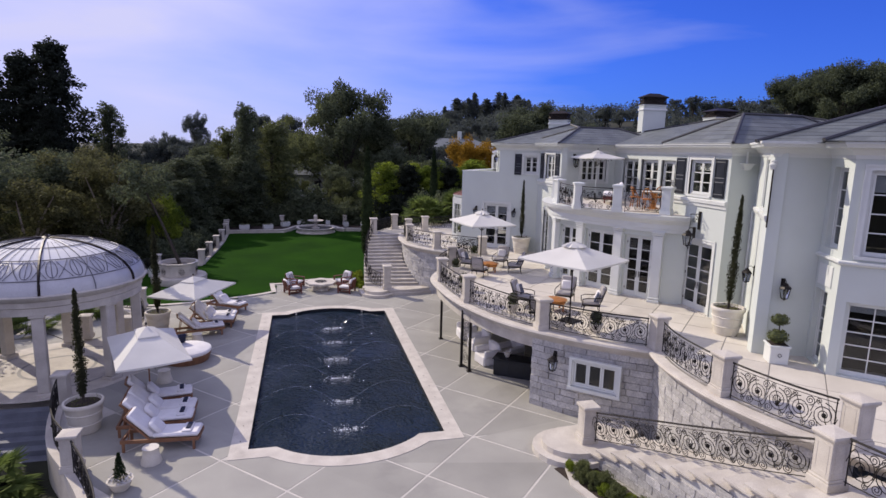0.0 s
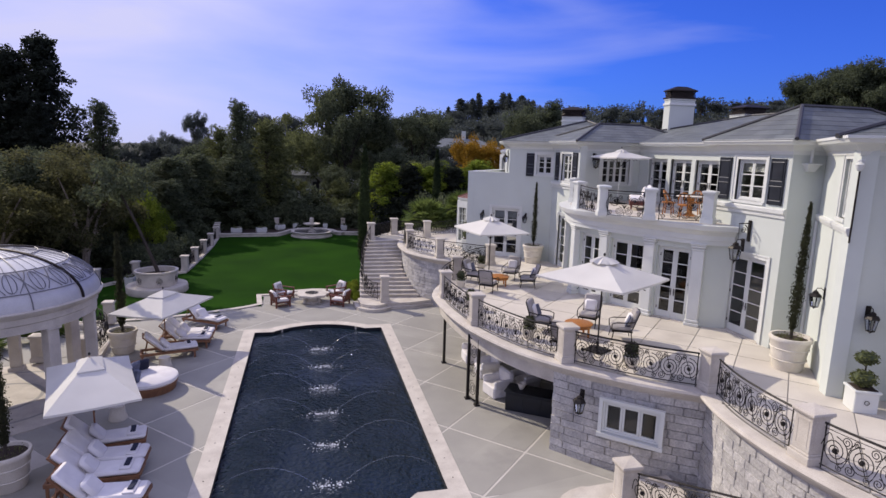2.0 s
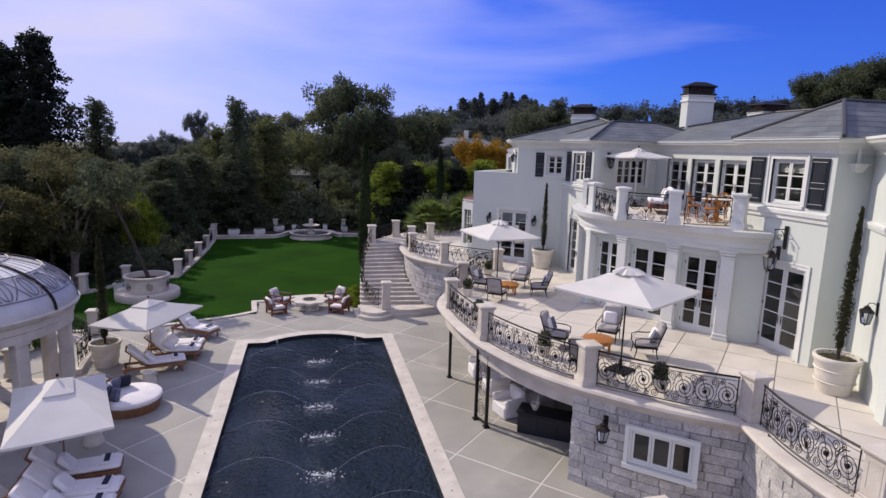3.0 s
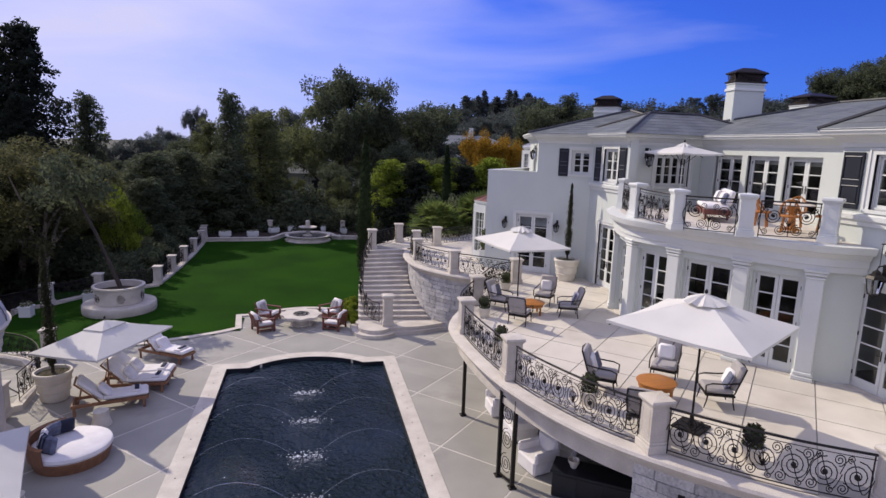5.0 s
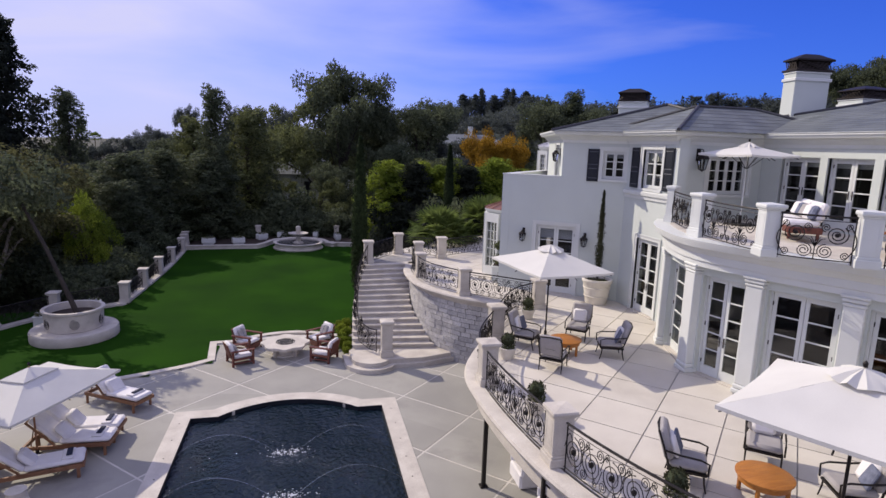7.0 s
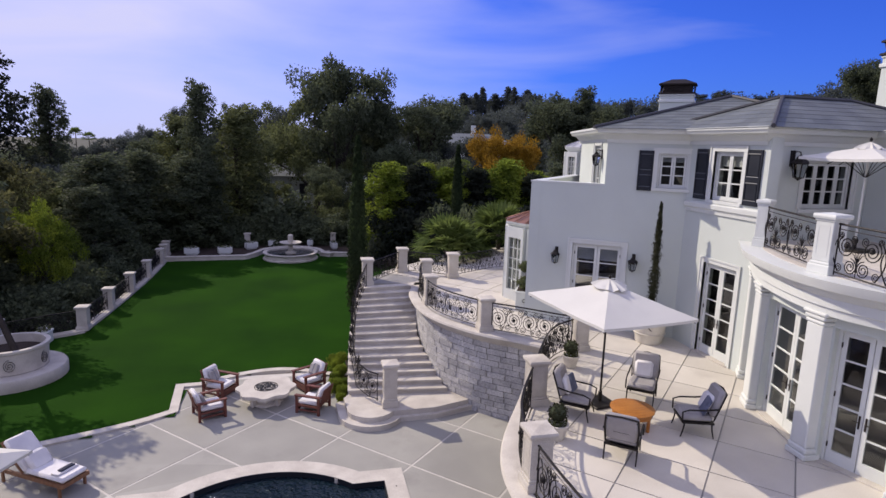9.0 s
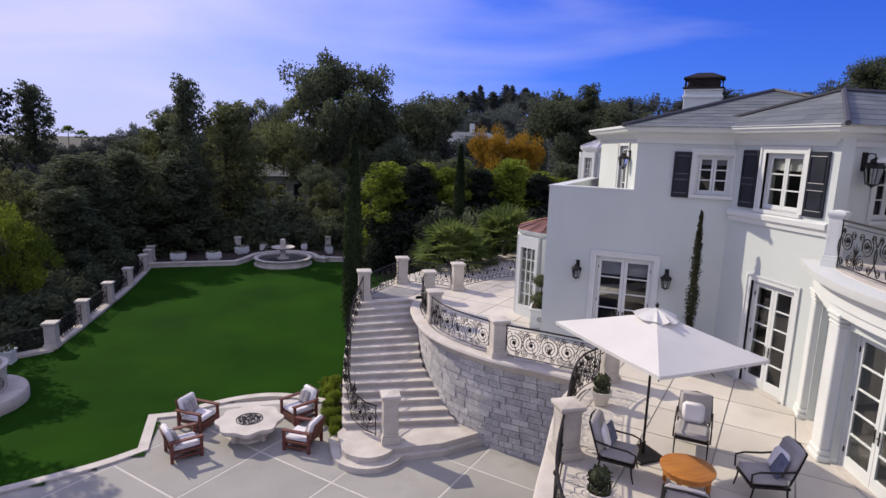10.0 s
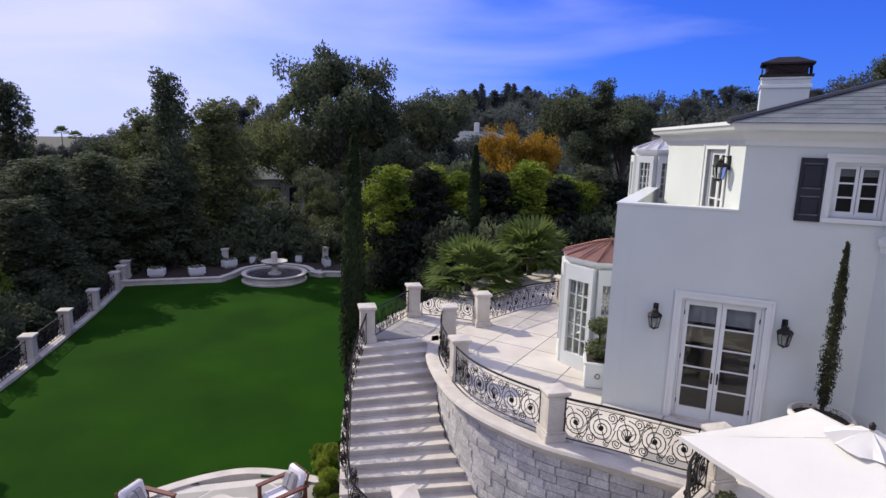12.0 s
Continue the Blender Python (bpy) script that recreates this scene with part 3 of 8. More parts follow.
def along(line, t):
    return line[min(len(line) - 1, int(t * (len(line) - 1)))]


def steps_thing(name, l_edge, r_edge, risers, rise, label, first=0):
    st = thing(name, label, "stairs", kind="structure")
    for k in range(first, risers):
        t0, t1 = k / risers, min((k + 1.25) / risers, 1.0)
        q = [along(l_edge, t0), along(r_edge, t0), along(r_edge, t1), along(l_edge, t1)]
        z = rise * (k + 1)
        d = Vector((q[1] - q[0]).to_2d()).normalized()
        nose = Vector((d.y, -d.x)) * 0.04
        body = [(p.x, p.y) for p in q]
        part("step", G().prism(body, z - rise - 0.16 if k else -0.02, z - 0.05), LIME, st, "cream stone riser block")
        tread = [(q[0].x + nose.x - d.x * 0.05, q[0].y + nose.y - d.y * 0.05), (q[1].x + nose.x, q[1].y + nose.y), (q[2].x, q[2].y), (q[3].x - d.x * 0.05, q[3].y - d.y * 0.05)]
        part("tread", G().prism(tread, z - 0.05, z), LIME, st, "pale stone tread")
    return st


far_stair = steps_thing("staircase", left_edge, right_edge, RISERS, TZ / RISERS, "curved cream limestone garden staircase up to the terrace", 2)
for k, (r, grow) in enumerate(((1.0, 0.42), (1.0, 0.16))):
    pts = [(2.35 - grow, 11.3), (2.4 - grow, 10.75 - grow * 0.5)]
    pts += [(3.0 + (0.62 + grow) * math.cos(a), 10.55 + (0.62 + grow) * math.sin(a)) for a in [math.pi + 0.3 + i * (math.pi - 0.3) / 10 for i in range(9)]]
    pts += [(5.0, 10.25 - grow * 0.55), (6.35 - k * 0.1, 10.62 - grow * 0.45), (5.9, 11.6), (2.6, 11.9)]
    part("bottom_step", G().prism(pts, -0.02 if k == 0 else 0.16, 0.165 * (k + 1)), LIME, far_stair, "rounded bottom step", smooth=False)
part("landing_block", G().prism([(5.25, 16.15), (5.85, 16.15), (5.95, 17.05), (5.25, 17.05)], 2.3, 2.792), LIME, far_stair, "stone block at the stair head")
left_poly = [(p.x, p.y) for p in left_edge]
zl = [TZ * i / (len(left_poly) - 1) for i in range(len(left_poly))]
solid("stair_side", G().sweep(left_poly[::6] + [left_poly[-1]], [(-0.04, -2.9), (-0.04, -0.12), (0.22, -0.12), (0.22, -2.9)], zs=[z - 0.0 for z in zl[::6] + [zl[-1]]]), STONE_JOINT, "grey stone side of the staircase", "wall")

# ---- near stair ----
n_left = spline([(6.75, -8.9, 0), (7.35, -10.4, 0), (7.75, -12.3, 0), (8.0, -13.9, 0), (8.2, -15.4, 0), (8.2, -16.6, 0)], 0.05)
n_right = spline([(8.7, -8.6, 0), (8.7, -9.8, 0), (8.75, -11.4, 0), (9.1, -13.2, 0), (9.95, -15.0, 0), (10.3, -16.4, 0)], 0.05)
near_stair = thing("staircase", "curved cream limestone garden staircase beside a stone wall", "stairs", kind="structure")
for k in range(1, 16):
    t0, t1 = k / 16, min((k + 1.3) / 16, 1)
    z = 0.175 * (k + 1)
    q = [along(n_left, t0), along(n_right, t0), along(n_right, t1), along(n_left, t1)]
    part("step", G().prism([(q[0].x - 0.33, q[0].y), (q[1].x, q[1].y), (q[2].x, q[2].y), (q[3].x - 0.33, q[3].y)], z - 0.4, z - 0.05), LIME, near_stair)
    part("tread", G().prism([(q[0].x - 0.44, q[0].y + 0.05), (q[1].x, q[1].y + 0.05), (q[2].x, q[2].y), (q[3].x - 0.44, q[3].y)], z - 0.05, z), LIME, near_stair, "pale stone tread")
for k, grow in enumerate((0.5, 0.22)):
    pts = [(6.5 + (0.75 + grow) * math.cos(a), -8.75 + (0.6 + grow) * math.sin(a)) for a in [math.pi * 0.55 + i * math.pi * 1.05 / 12 for i in range(13)]]
    pts += [(7.4, -9.6), (8.7, -8.7), (8.7, -7.9 + grow * 0.2), (7.2, -7.95 + grow * 0.3)]
    part("bottom_step", G().prism(pts[::-1], -0.02 if k == 0 else 0.16, 0.17 * (k + 1)), LIME, near_stair, "rounded bottom step")
nw = [(p.x - 0.05, p.y) for p in n_left][::5]
near_wall = solid("wall_stair_near", G().sweep(nw, [(-0.02, -2.7), (-0.02, -0.10), (0.28, -0.10), (0.28, -2.7)], zs=[2.8 * i / (len(nw) - 1) for i in range(len(nw))]), STONE_JOINT, "grey coursed-stone side wall of the stair", "wall")
block = G().rbox(1, 0.05, 1, 0.02).mesh("stone", STONE)
for i in range(2, len(nw) - 1):
    top = 2.8 * i / (len(nw) - 1)
    a, b = Vector(nw[i]), Vector(nw[i + 1])
    ang = math.degrees(math.atan2(b.y - a.y, b.x - a.x))
    for r in range(int((top + 0.02) / 0.23)):
        if (i + r) % 2 == 0:
            e = nw[min(i + 2, len(nw) - 1)]
            c = (a + Vector(e)) / 2
            d = (b - a).normalized()
            st = part("stone", block, STONE, near_wall)
            st.matrix_basis = pose(c.x + d.y * 0.29 * 1, c.y - d.x * 0.29 * 1, 0.02 + r * 0.23, 0, 0, ang) @ Matrix.Diagonal(((Vector(e) - a).length - 0.02, 1, 0.215, 1))


# ---- house ----
def wall_run(name, a, b, z0, z1, openings=(), thick=0.35, label="white stucco house wall", mat=None):
    """A wall from a to b whose outer face lies to the right of the way; openings as (from, to, bottom, top) along it."""
    a, b = Vector(a), Vector(b)
    ln = (b - a).length
    m = pose(a.x, a.y, 0, 0, 0, math.degrees(math.atan2(b.y - a.y, b.x - a.x)))
    g = G()
    ss = sorted({0.0, ln} | {v for o in openings for v in o[:2]})
    for s0, s1 in zip(ss, ss[1:]):
        zz = sorted((o[2], o[3]) for o in openings if o[0] < (s0 + s1) / 2 < o[1])
        lo = z0
        for q0, q1 in zz + [(z1, z1)]:
            if q0 - lo > 1e-4:
                g.box(s0, 0, lo, s1, thick, q0, m)
            lo = q1
    return solid(name, g, mat or STUCCO, label, "wall"), m


made = {}


def casement(w, h, leaves, rows, cols, door, surround, blind):
    """Meshes of a glazed door or window, built once for each pattern, from x = 0 to w and z = 0 to h; y is inwards."""
    fr, gl = G(), []
    t = 0.06
    fr.box(0, 0.05, 0, t, 0.17, h).box(w - t, 0.05, 0, w, 0.17, h).box(t, 0.05, h - t, w - t, 0.17, h)
    if not door:
        fr.box(t, 0.05, 0, w - t, 0.17, t)
    sash, panes, hinges, lever = [], [], G(), G()
    lw = (w - 2 * t) / leaves
    for k in range(leaves):
        x0, x1 = t + k * lw + 0.006, t + (k + 1) * lw - 0.006
        st, bot = 0.085 if door else 0.055, 0.24 if door else 0.06
        s = G()
        zb, zt = (0.03 if door else t), h - t - 0.006
        s.box(x0, 0.08, zb, x0 + st, 0.13, zt).box(x1 - st, 0.08, zb, x1, 0.13, zt)
        s.box(x0 + st, 0.08, zb, x1 - st, 0.13, zb + bot).box(x0 + st, 0.08, zt - st, x1 - st, 0.13, zt)
        gx0, gx1, gz0, gz1 = x0 + st, x1 - st, zb + bot, zt - st
        for c in range(1, cols):
            xc = gx0 + (gx1 - gx0) * c / cols
            s.box(xc - 0.014, 0.085, gz0, xc + 0.014, 0.125, gz1)
        for r in range(1, rows):
            zc = gz0 + (gz1 - gz0) * r / rows
            s.box(gx0, 0.087, zc - 0.016, gx1, 0.123, zc + 0.016)
        sash.append(s)
        panes.append(G().box(gx0, 0.10, gz0, gx1, 0.106, gz1))
        if door:
            xh = x0 if k == 0 else x1
            for q in (0.12, 0.5, 0.86):
                hinges.box(xh - 0.015, 0.06, h * q, xh + 0.015, 0.085, h * q + 0.1)
            xl = x1 - 0.05 if k == 0 else x0 + 0.05
            if leaves == 2:
                lever.rbox(0.035, 0.015, 0.26, 0.006, pose(xl, 0.072, 0.88))
                lever.tube([(xl, 0.07, 1.02), (xl, 0.035, 1.02), (xl + (-0.09 if k == 0 else 0.09), 0.03, 1.02)], 0.01, 6)
    out = {"fr": fr.mesh("frame", TRIM), "sash": [s.mesh("leaf", TRIM) for s in sash], "pane": [p.mesh("pane", GLASS) for p in panes]}
    if door:
        out["hinge"], out["lever"] = hinges.mesh("hinges", BRONZE), (lever.mesh("handles", BRONZE) if leaves == 2 else None)
        out["sill"] = G().box(-0.05, -0.10, 0.0, w + 0.05, 0.3, 0.03).mesh("sill", LIME)
    if surround:
        g = G()
        d = 0.13
        for x0, x1, q0, q1 in ((-d, 0, 0, h + d), (w, w + d, 0, h + d), (0, w, h, h + d)):
            g.box(x0, -0.035, q0, x1, 0.05, q1)
        for x0, x1, q0, q1 in ((-d - 0.03, -d + 0.02, 0, h + d + 0.03), (w + d - 0.02, w + d + 0.03, 0, h + d + 0.03), (-d + 0.02, w + d - 0.02, h + d - 0.02, h + d + 0.03)):
            g.box(x0, -0.06, q0, x1, -0.035, q1)
        if not door:
            g.box(-d, -0.09, -0.09, w + d, 0.05, 0)
        out["surround"] = g.mesh("surround", TRIM)
    if blind:
        out["blind"] = G().box(t + 0.03, 0.2, h * (1 - blind), w - t - 0.03, 0.22, h - t).mesh("blind", CURTAIN)
    return out


def glazed(name, label, m, w, h, leaves=2, rows=5, cols=1, door=True, surround=True, blind=0.0, group=""):
    """A glazed door or window at m, the matrix of its wall's face."""
    key = (round(w, 2), round(h, 2), leaves, rows, cols, door, surround, blind)
    if key not in made:
        made[key] = casement(w, h, leaves, rows, cols, door, surround, blind)
    k = made[key]
    th = thing(name, label, "door" if door else "window", m, group, "structure")
    fr = part("window_frame", k["fr"], TRIM, th)
    for s, p in zip(k["sash"], k["pane"]):
        leaf = part("leaf", s, TRIM, th)
        pn = part("pane", p, GLASS, leaf)
        pn.visible_shadow = False
    for kk, nm in (("hinge", "hinges"), ("lever", "handles"), ("sill", "sill"), ("surround", "surround"), ("blind", "blind")):
        if k.get(kk):
            part(nm, k[kk], None, th, {"blind": "lowered white blind", "handles": "dark bronze lever handles"}.get(nm, ""))
    return th


def shutter(m, w, h):
    """A framed shutter with two flat panels and moulded rails."""
    th = thing("shutter", "flat black panelled wooden shutter with moulded rails", "shutter", m, "window shutters", "thing")
    st, mid = 0.055, h * 0.46
    part("backing", G().box(0.01, -0.03, 0.01, w - 0.01, -0.005, h - 0.01), BLACK_PAINT, th)
    part("stile", G().rbox(st, 0.045, h, 0.006, pose(st / 2, -0.0275, 0)), BLACK_PAINT, th)
    part("stile", G().rbox(st, 0.045, h, 0.006, pose(w - st / 2, -0.0275, 0)), BLACK_PAINT, th)
    for z0, z1 in ((0, 0.13), (mid - 0.08, mid + 0.08), (h - 0.11, h)):
        rail = part("rail", G().box(st, -0.048, z0, w - st, -0.006, z1), BLACK_PAINT, th)
        for z in (z0, z1):
            if 0 < z < h:
                # highlight of the rail edge put into the moulding's colour
                part("moulding", G().tube([(st, -0.045, z), (w - st, -0.045, z)], 0.016, 8), SHUTTER_GLINT, rail, "rail moulding with a painted pale highlight")
    for z0, z1 in ((0.16, mid - 0.11), (mid + 0.11, h - 0.14)):
        part("panel", G().rbox(w - 2 * st - 0.05, 0.018, z1 - z0, 0.005, pose(w / 2, -0.034, z0)), BLACK_PAINT, th)
    return th


def wall_lantern(m, size=1.0, bracket=False):
    """A hexagonal iron lantern on a wall; y points into the wall."""
    th = thing("wall_lantern", "black iron wall lantern with glass panes", "lantern", m, "wall lanterns", "thing")
    s = size
    part("backplate", G().rbox(0.12 * s, 0.03 * s, 0.34 * s, 0.01, pose(0, -0.016, 0.02 * s)), IRON, th)
    part("arm", G().tube([(0, 0, 0.25 * s), (0, -0.1 * s, 0.34 * s), (0, -0.2 * s, 0.33 * s), (0, -0.22 * s, 0.27 * s)], 0.012 * s, 6), IRON, th)
    cage = G()
    for k in range(6):
        a, b = k * math.pi / 3, (k + 1) * math.pi / 3
        cage.tube([(0.10 * s * math.cos(a), -0.22 * s + 0.10 * s * math.sin(a), -0.2 * s), (0.155 * s * math.cos(a), -0.22 * s + 0.155 * s * math.sin(a), 0.1 * s)], 0.009 * s, 5)
        for r, z in ((0.10, -0.2), (0.155, 0.1)):
            cage.tube([(r * s * math.cos(a), -0.22 * s + r * s * math.sin(a), z * s), (r * s * math.cos(b), -0.22 * s + r * s * math.sin(b), z * s)], 0.009 * s, 5)
    cage.lathe([(0.0, -0.27 * s), (0.03 * s, -0.24 * s), (0.10 * s, -0.2 * s), (0, -0.2 * s)], 6, pose(0, -0.22 * s, 0))
    part("cage", cage, IRON, th)
    part("roof", G().lathe([(0.18 * s, 0.1 * s), (0.14 * s, 0.16 * s), (0.08 * s, 0.19 * s), (0.075 * s, 0.23 * s), (0.03 * s, 0.26 * s), (0, 0.29 * s)], 6, pose(0, -0.22 * s, 0)), IRON, th)
    part("glass", G().lathe([(0.094 * s, -0.19 * s), (0.148 * s, 0.1 * s)], 6, pose(0, -0.22 * s, 0)), GLASS, th)
    part("candle", G().lathe([(0, -0.18 * s), (0.012 * s, -0.18 * s), (0.012 * s, -0.06 * s), (0, -0.05 * s)], 8, pose(0, -0.22 * s, 0)), TRIM, th)
    if bracket:
        for o in th.children:
            o.location = (0, -0.2, -0.1)
        g = G()
        g.rbox(0.12, 0.05, 0.7, 0.01, pose(0, -0.03, 0.25))
        g.tube([(0, -0.05, 0.85), (0, -0.45, 0.85)], 0.018, 6)
        g.tube([(0, -0.05 - 0.3 * (1 - math.cos(a)) * 0.6, 0.35 + 0.45 * math.sin(a)) for a in [i * 1.5 / 8 for i in range(9)]], 0.014, 6)
        g.tube([(0, -0.25 + 0.1 * (1 - i / 22) * math.cos(i * 0.6), 0.62 + 0.1 * (1 - i / 22) * math.sin(i * 0.6)) for i in range(20)], 0.012, 5)
        g.tube([(0, -0.42, 0.85), (0, -0.42, 0.28)], 0.008, 5)
        part("bracket", g, IRON, th, "scrolled black iron bracket")
    return th


EAVE = 9.26
CORNICE = [(-0.05, EAVE - 0.42), (0.03, EAVE - 0.42), (0.05, EAVE - 0.32), (0.12, EAVE - 0.26), (0.20, EAVE - 0.17), (0.37, EAVE - 0.13), (0.41, EAVE - 0.05), (0.44, EAVE - 0.04), (0.44, EAVE + 0.03), (-0.05, EAVE + 0.03)]
BELT = [(-0.02, 6.9), (0.05, 6.9), (0.06, 7.0), (0.12, 7.05), (0.13, 7.16), (0.05, 7.2), (0.02, 7.2), (-0.02, 7.2)]

# wing with the parapet terrace
A0, A1 = (8.45, 11.6), (12.5, 8.5)
w1, m1 = wall_run("wall_wing", A0, A1, TZ, 7.5, [(1.52, 3.12, TZ, 5.56)])
glazed("door_1", "white glazed double terrace door with muntins and half-drawn blinds", m1 @ pose(1.52, 0.02, TZ), 1.6, 2.76, blind=0.2)
U0 = (10.35, 10.146)
w2, m2 = wall_run("wall_wing_upper", U0, (12.5, 8.5), 7.5, EAVE, [(1.55, 2.41, 7.5, 8.56)])
glazed("window_1", "white casement window with a black shutter", m2 @ pose(1.55, 0.02, 7.5), 0.86, 1.06, 2, 3, 1, False, True, 0.25)
shutter(m2 @ pose(0.98, 0, 7.4), 0.44, 1.23)
SIDE = (12.3, 16.4)
wall_run("wall_wing_side", SIDE, A0, TZ, 7.5)
solid("parapet_cap", G().sweep([SIDE, A0, U0], [(-0.36, 7.5), (-0.36, 7.54), (0.02, 7.54), (0.02, 7.5)]), TRIM, "thin white parapet coping", "coping")
solid("roof_deck", G().prism([(8.75, 11.6), (10.3, 10.25), (13.5, 16.3), (12.4, 16.3)], 6.95, 7.0), LIME, "flat roof terrace behind the parapet", "floor")
w3, m3 = wall_run("wall_wing_return", (11.7, 14.6), U0, 7.0, EAVE, [(2.75, 3.75, 7.02, 8.75)])
glazed("window_2", "tall white casement window on the roof terrace", m3 @ pose(2.75, 0.02, 7.02), 1.0, 1.73, 2, 3, 1, False, True)
wall_lantern(m3 @ pose(4.0, 0, 8.3), 0.9)
wall_lantern(m1 @ pose(1.0, 0, 5.05), 0.9)
wall_lantern(m1 @ pose(3.48, 0, 5.05), 0.9)

# left and right pavilions
BX, CX = 12.3, 13.6
w4, m4 = wall_run("wall_pavilion_left", (BX, 8.55), (BX, 5.6), TZ, EAVE, [(0.98, 2.3, TZ, 5.5), (0.93, 2.05, 7.3, 8.66)])
glazed("door_2", "white glazed double terrace door in a moulded surround", m4 @ pose(0.98, 0.02, TZ), 1.32, 2.7)
glazed("window_4", "white casement window between black shutters", m4 @ pose(0.93, 0.02, 7.3), 1.12, 1.36, 2, 3, 1, False, True, 0.3)
shutter(m4 @ pose(0.22, 0, 7.28), 0.52, 1.44)
shutter(m4 @ pose(2.22, 0, 7.28), 0.52, 1.44)
wall_run("wall_pavilion_left_side", (BX, 8.8), (BX, 8.55), TZ, EAVE)
w5, m5 = wall_run("wall_balcony_side", (BX + 0.02, 5.757), (15.95, 5.757), TZ, EAVE, [(1.25, 2.75, 7.24, 8.48)])
glazed("window_5", "white four-light casement window above the balcony", m5 @ pose(1.25, 0.02, 7.24), 1.5, 1.24, 4, 3, 1, False, True)
wall_lantern(m5 @ pose(0.78, 0, 8.3), 1.2)
w6, m6 = wall_run("wall_pavilion_right", (CX, -2.45), (CX, -5.6), TZ, EAVE, [(1.05, 2.65, TZ, 5.5), (0.93, 2.13, 7.32, 8.66)])
glazed("door_3", "white glazed double terrace door under a hanging lantern", m6 @ pose(1.05, 0.02, TZ), 1.6, 2.7)
glazed("window_6", "white casement window between black shutters", m6 @ pose(0.93, 0.02, 7.32), 1.2, 1.34, 2, 3, 1, False, True, 0.3)
shutter(m6 @ pose(0.08, 0, 7.29), 0.58, 1.42)
shutter(m6 @ pose(2.38, 0, 7.29), 0.58, 1.42)
wall_lantern(m6 @ pose(1.8, 0, 5.75), 1.25, True)
wall_run("wall_pavilion_right_side", (15.95, -2.457), (CX + 0.02, -2.457), TZ, EAVE)
P1, D1, D2, D3, D4 = (14.6, -5.8), (12.25, -8.95), (13.68, -9.55), (13.05, -10.85), (15.85, -13.65)
wall_run("wall_link", (CX, -5.6), P1, TZ, EAVE)
wr, mr = wall_run("wall_return", P1, D1, TZ, EAVE, [(2.55, 3.25, 7.25, 8.75)])
glazed("window_11", "narrow white upper window in the return wall", mr @ pose(2.55, 0.02, 7.25), 0.7, 1.5, 1, 4, 1, False, True)
solid("belt_course", G().sweep([P1, D1], [(-0.02, 6.9), (0.05, 6.9), (0.09, 7.02), (0.09, 7.08), (-0.02, 7.12)]), TRIM, "thin white string course", "trim")
solid("downpipe", G().tube([(14.5, -5.87, 6.9), (14.5, -5.87, TZ + 0.3), (14.44, -5.97, TZ + 0.12)], 0.05, 10), TRIM, "white painted downpipe in the wall corner", "downpipe", smooth=True)
hop = thing("rain_head", "white painted rain head and short pipe under the eaves", "rain head", pose(14.1, -5.74, 8.35, 0, 0, -11), kind="thing")
part("head", G().add([(-0.2, -0.2, 0.22), (0.2, -0.2, 0.22), (0.2, 0.12, 0.22), (-0.2, 0.12, 0.22), (-0.1, -0.1, 0), (0.1, -0.1, 0), (0.1, 0.12, 0), (-0.1, 0.12, 0)], [(0, 1, 2, 3), (7, 6, 5, 4), (0, 4, 5, 1), (1, 5, 6, 2), (2, 6, 7, 3), (3, 7, 4, 0)]).rbox(0.46, 0.38, 0.05, 0.01, pose(0, -0.04, 0.2)), TRIM, hop)
part("pipe", G().tube([(0, -0.04, 0.2), (0, -0.04, 0.8)], 0.05, 10), TRIM, hop)
sec = thing("security_camera", "white dome security camera on a bracket at the wall corner", "camera", pose(12.18, -9.02, 8.5, 0, 0, 0), kind="thing")
part("bracket", G().rbox(0.14, 0.14, 0.12, 0.02, pose(0, 0, 0.12)).tube([(0, 0, 0.2), (-0.14, -0.1, 0.2)], 0.035, 8), TRIM, sec)
part("dome", G().lathe([(0, -0.1), (0.06, -0.07), (0.09, 0.0), (0.1, 0.06), (0, 0.14)], 16, pose(-0.16, -0.12, 0.06)), TRIM, sec, smooth=True)
part("conduit", G().tube([(0, 0, 0.15), (0, 0, -1.75)], 0.022, 8), BRONZE, sec, "dark metal conduit")
w7, m7 = wall_run("wall_near_wing", D1, D2, TZ, EAVE)
wall_lantern(mr @ pose(2.3, 0, 4.92), 0.98)
wall_lantern(m7 @ pose(0.66, 0, 4.85), 1.02)
# bay of the near wing
w8, m8 = wall_run("wall_bay_side", D2, D3, TZ, EAVE, [(0.12, 0.92, TZ + 0.04, 5.05), (0.26, 1.12, 6.3, 8.6)], label="white pilastered side of the bay window")
w9, m9 = wall_run("wall_bay_front", D3, D4, TZ, EAVE, [(0.25, 2.75, TZ + 0.05, 4.95), (0.38, 2.6, 6.25, 8.55)], label="white stucco bay wall with large windows")
glazed("window_7", "large white many-paned bay window with a dim room behind", m9 @ pose(0.25, 0.1, TZ + 0.05), 2.5, 2.10, 1, 5, 4, False, False, 0.15)
glazed("window_8", "narrow white many-paned side window of the bay", m8 @ pose(0.12, 0.1, TZ + 0.04), 0.8, 2.21, 1, 5, 2, False, False)
glazed("window_9", "large white many-paned upper bay window", m9 @ pose(0.38, 0.02, 6.25), 2.22, 2.30, 1, 4, 4, False, True, 0.25)
glazed("window_10", "narrow white many-paned upper side window of the bay", m8 @ pose(0.26, 0.10, 6.3), 0.86, 2.3, 1, 4, 2, False, False)
part("raised_panel", G().rbox(0.86, 0.03, 0.62, 0.01, m8 @ pose(0.65, -0.015, 5.2)), TRIM, w8)
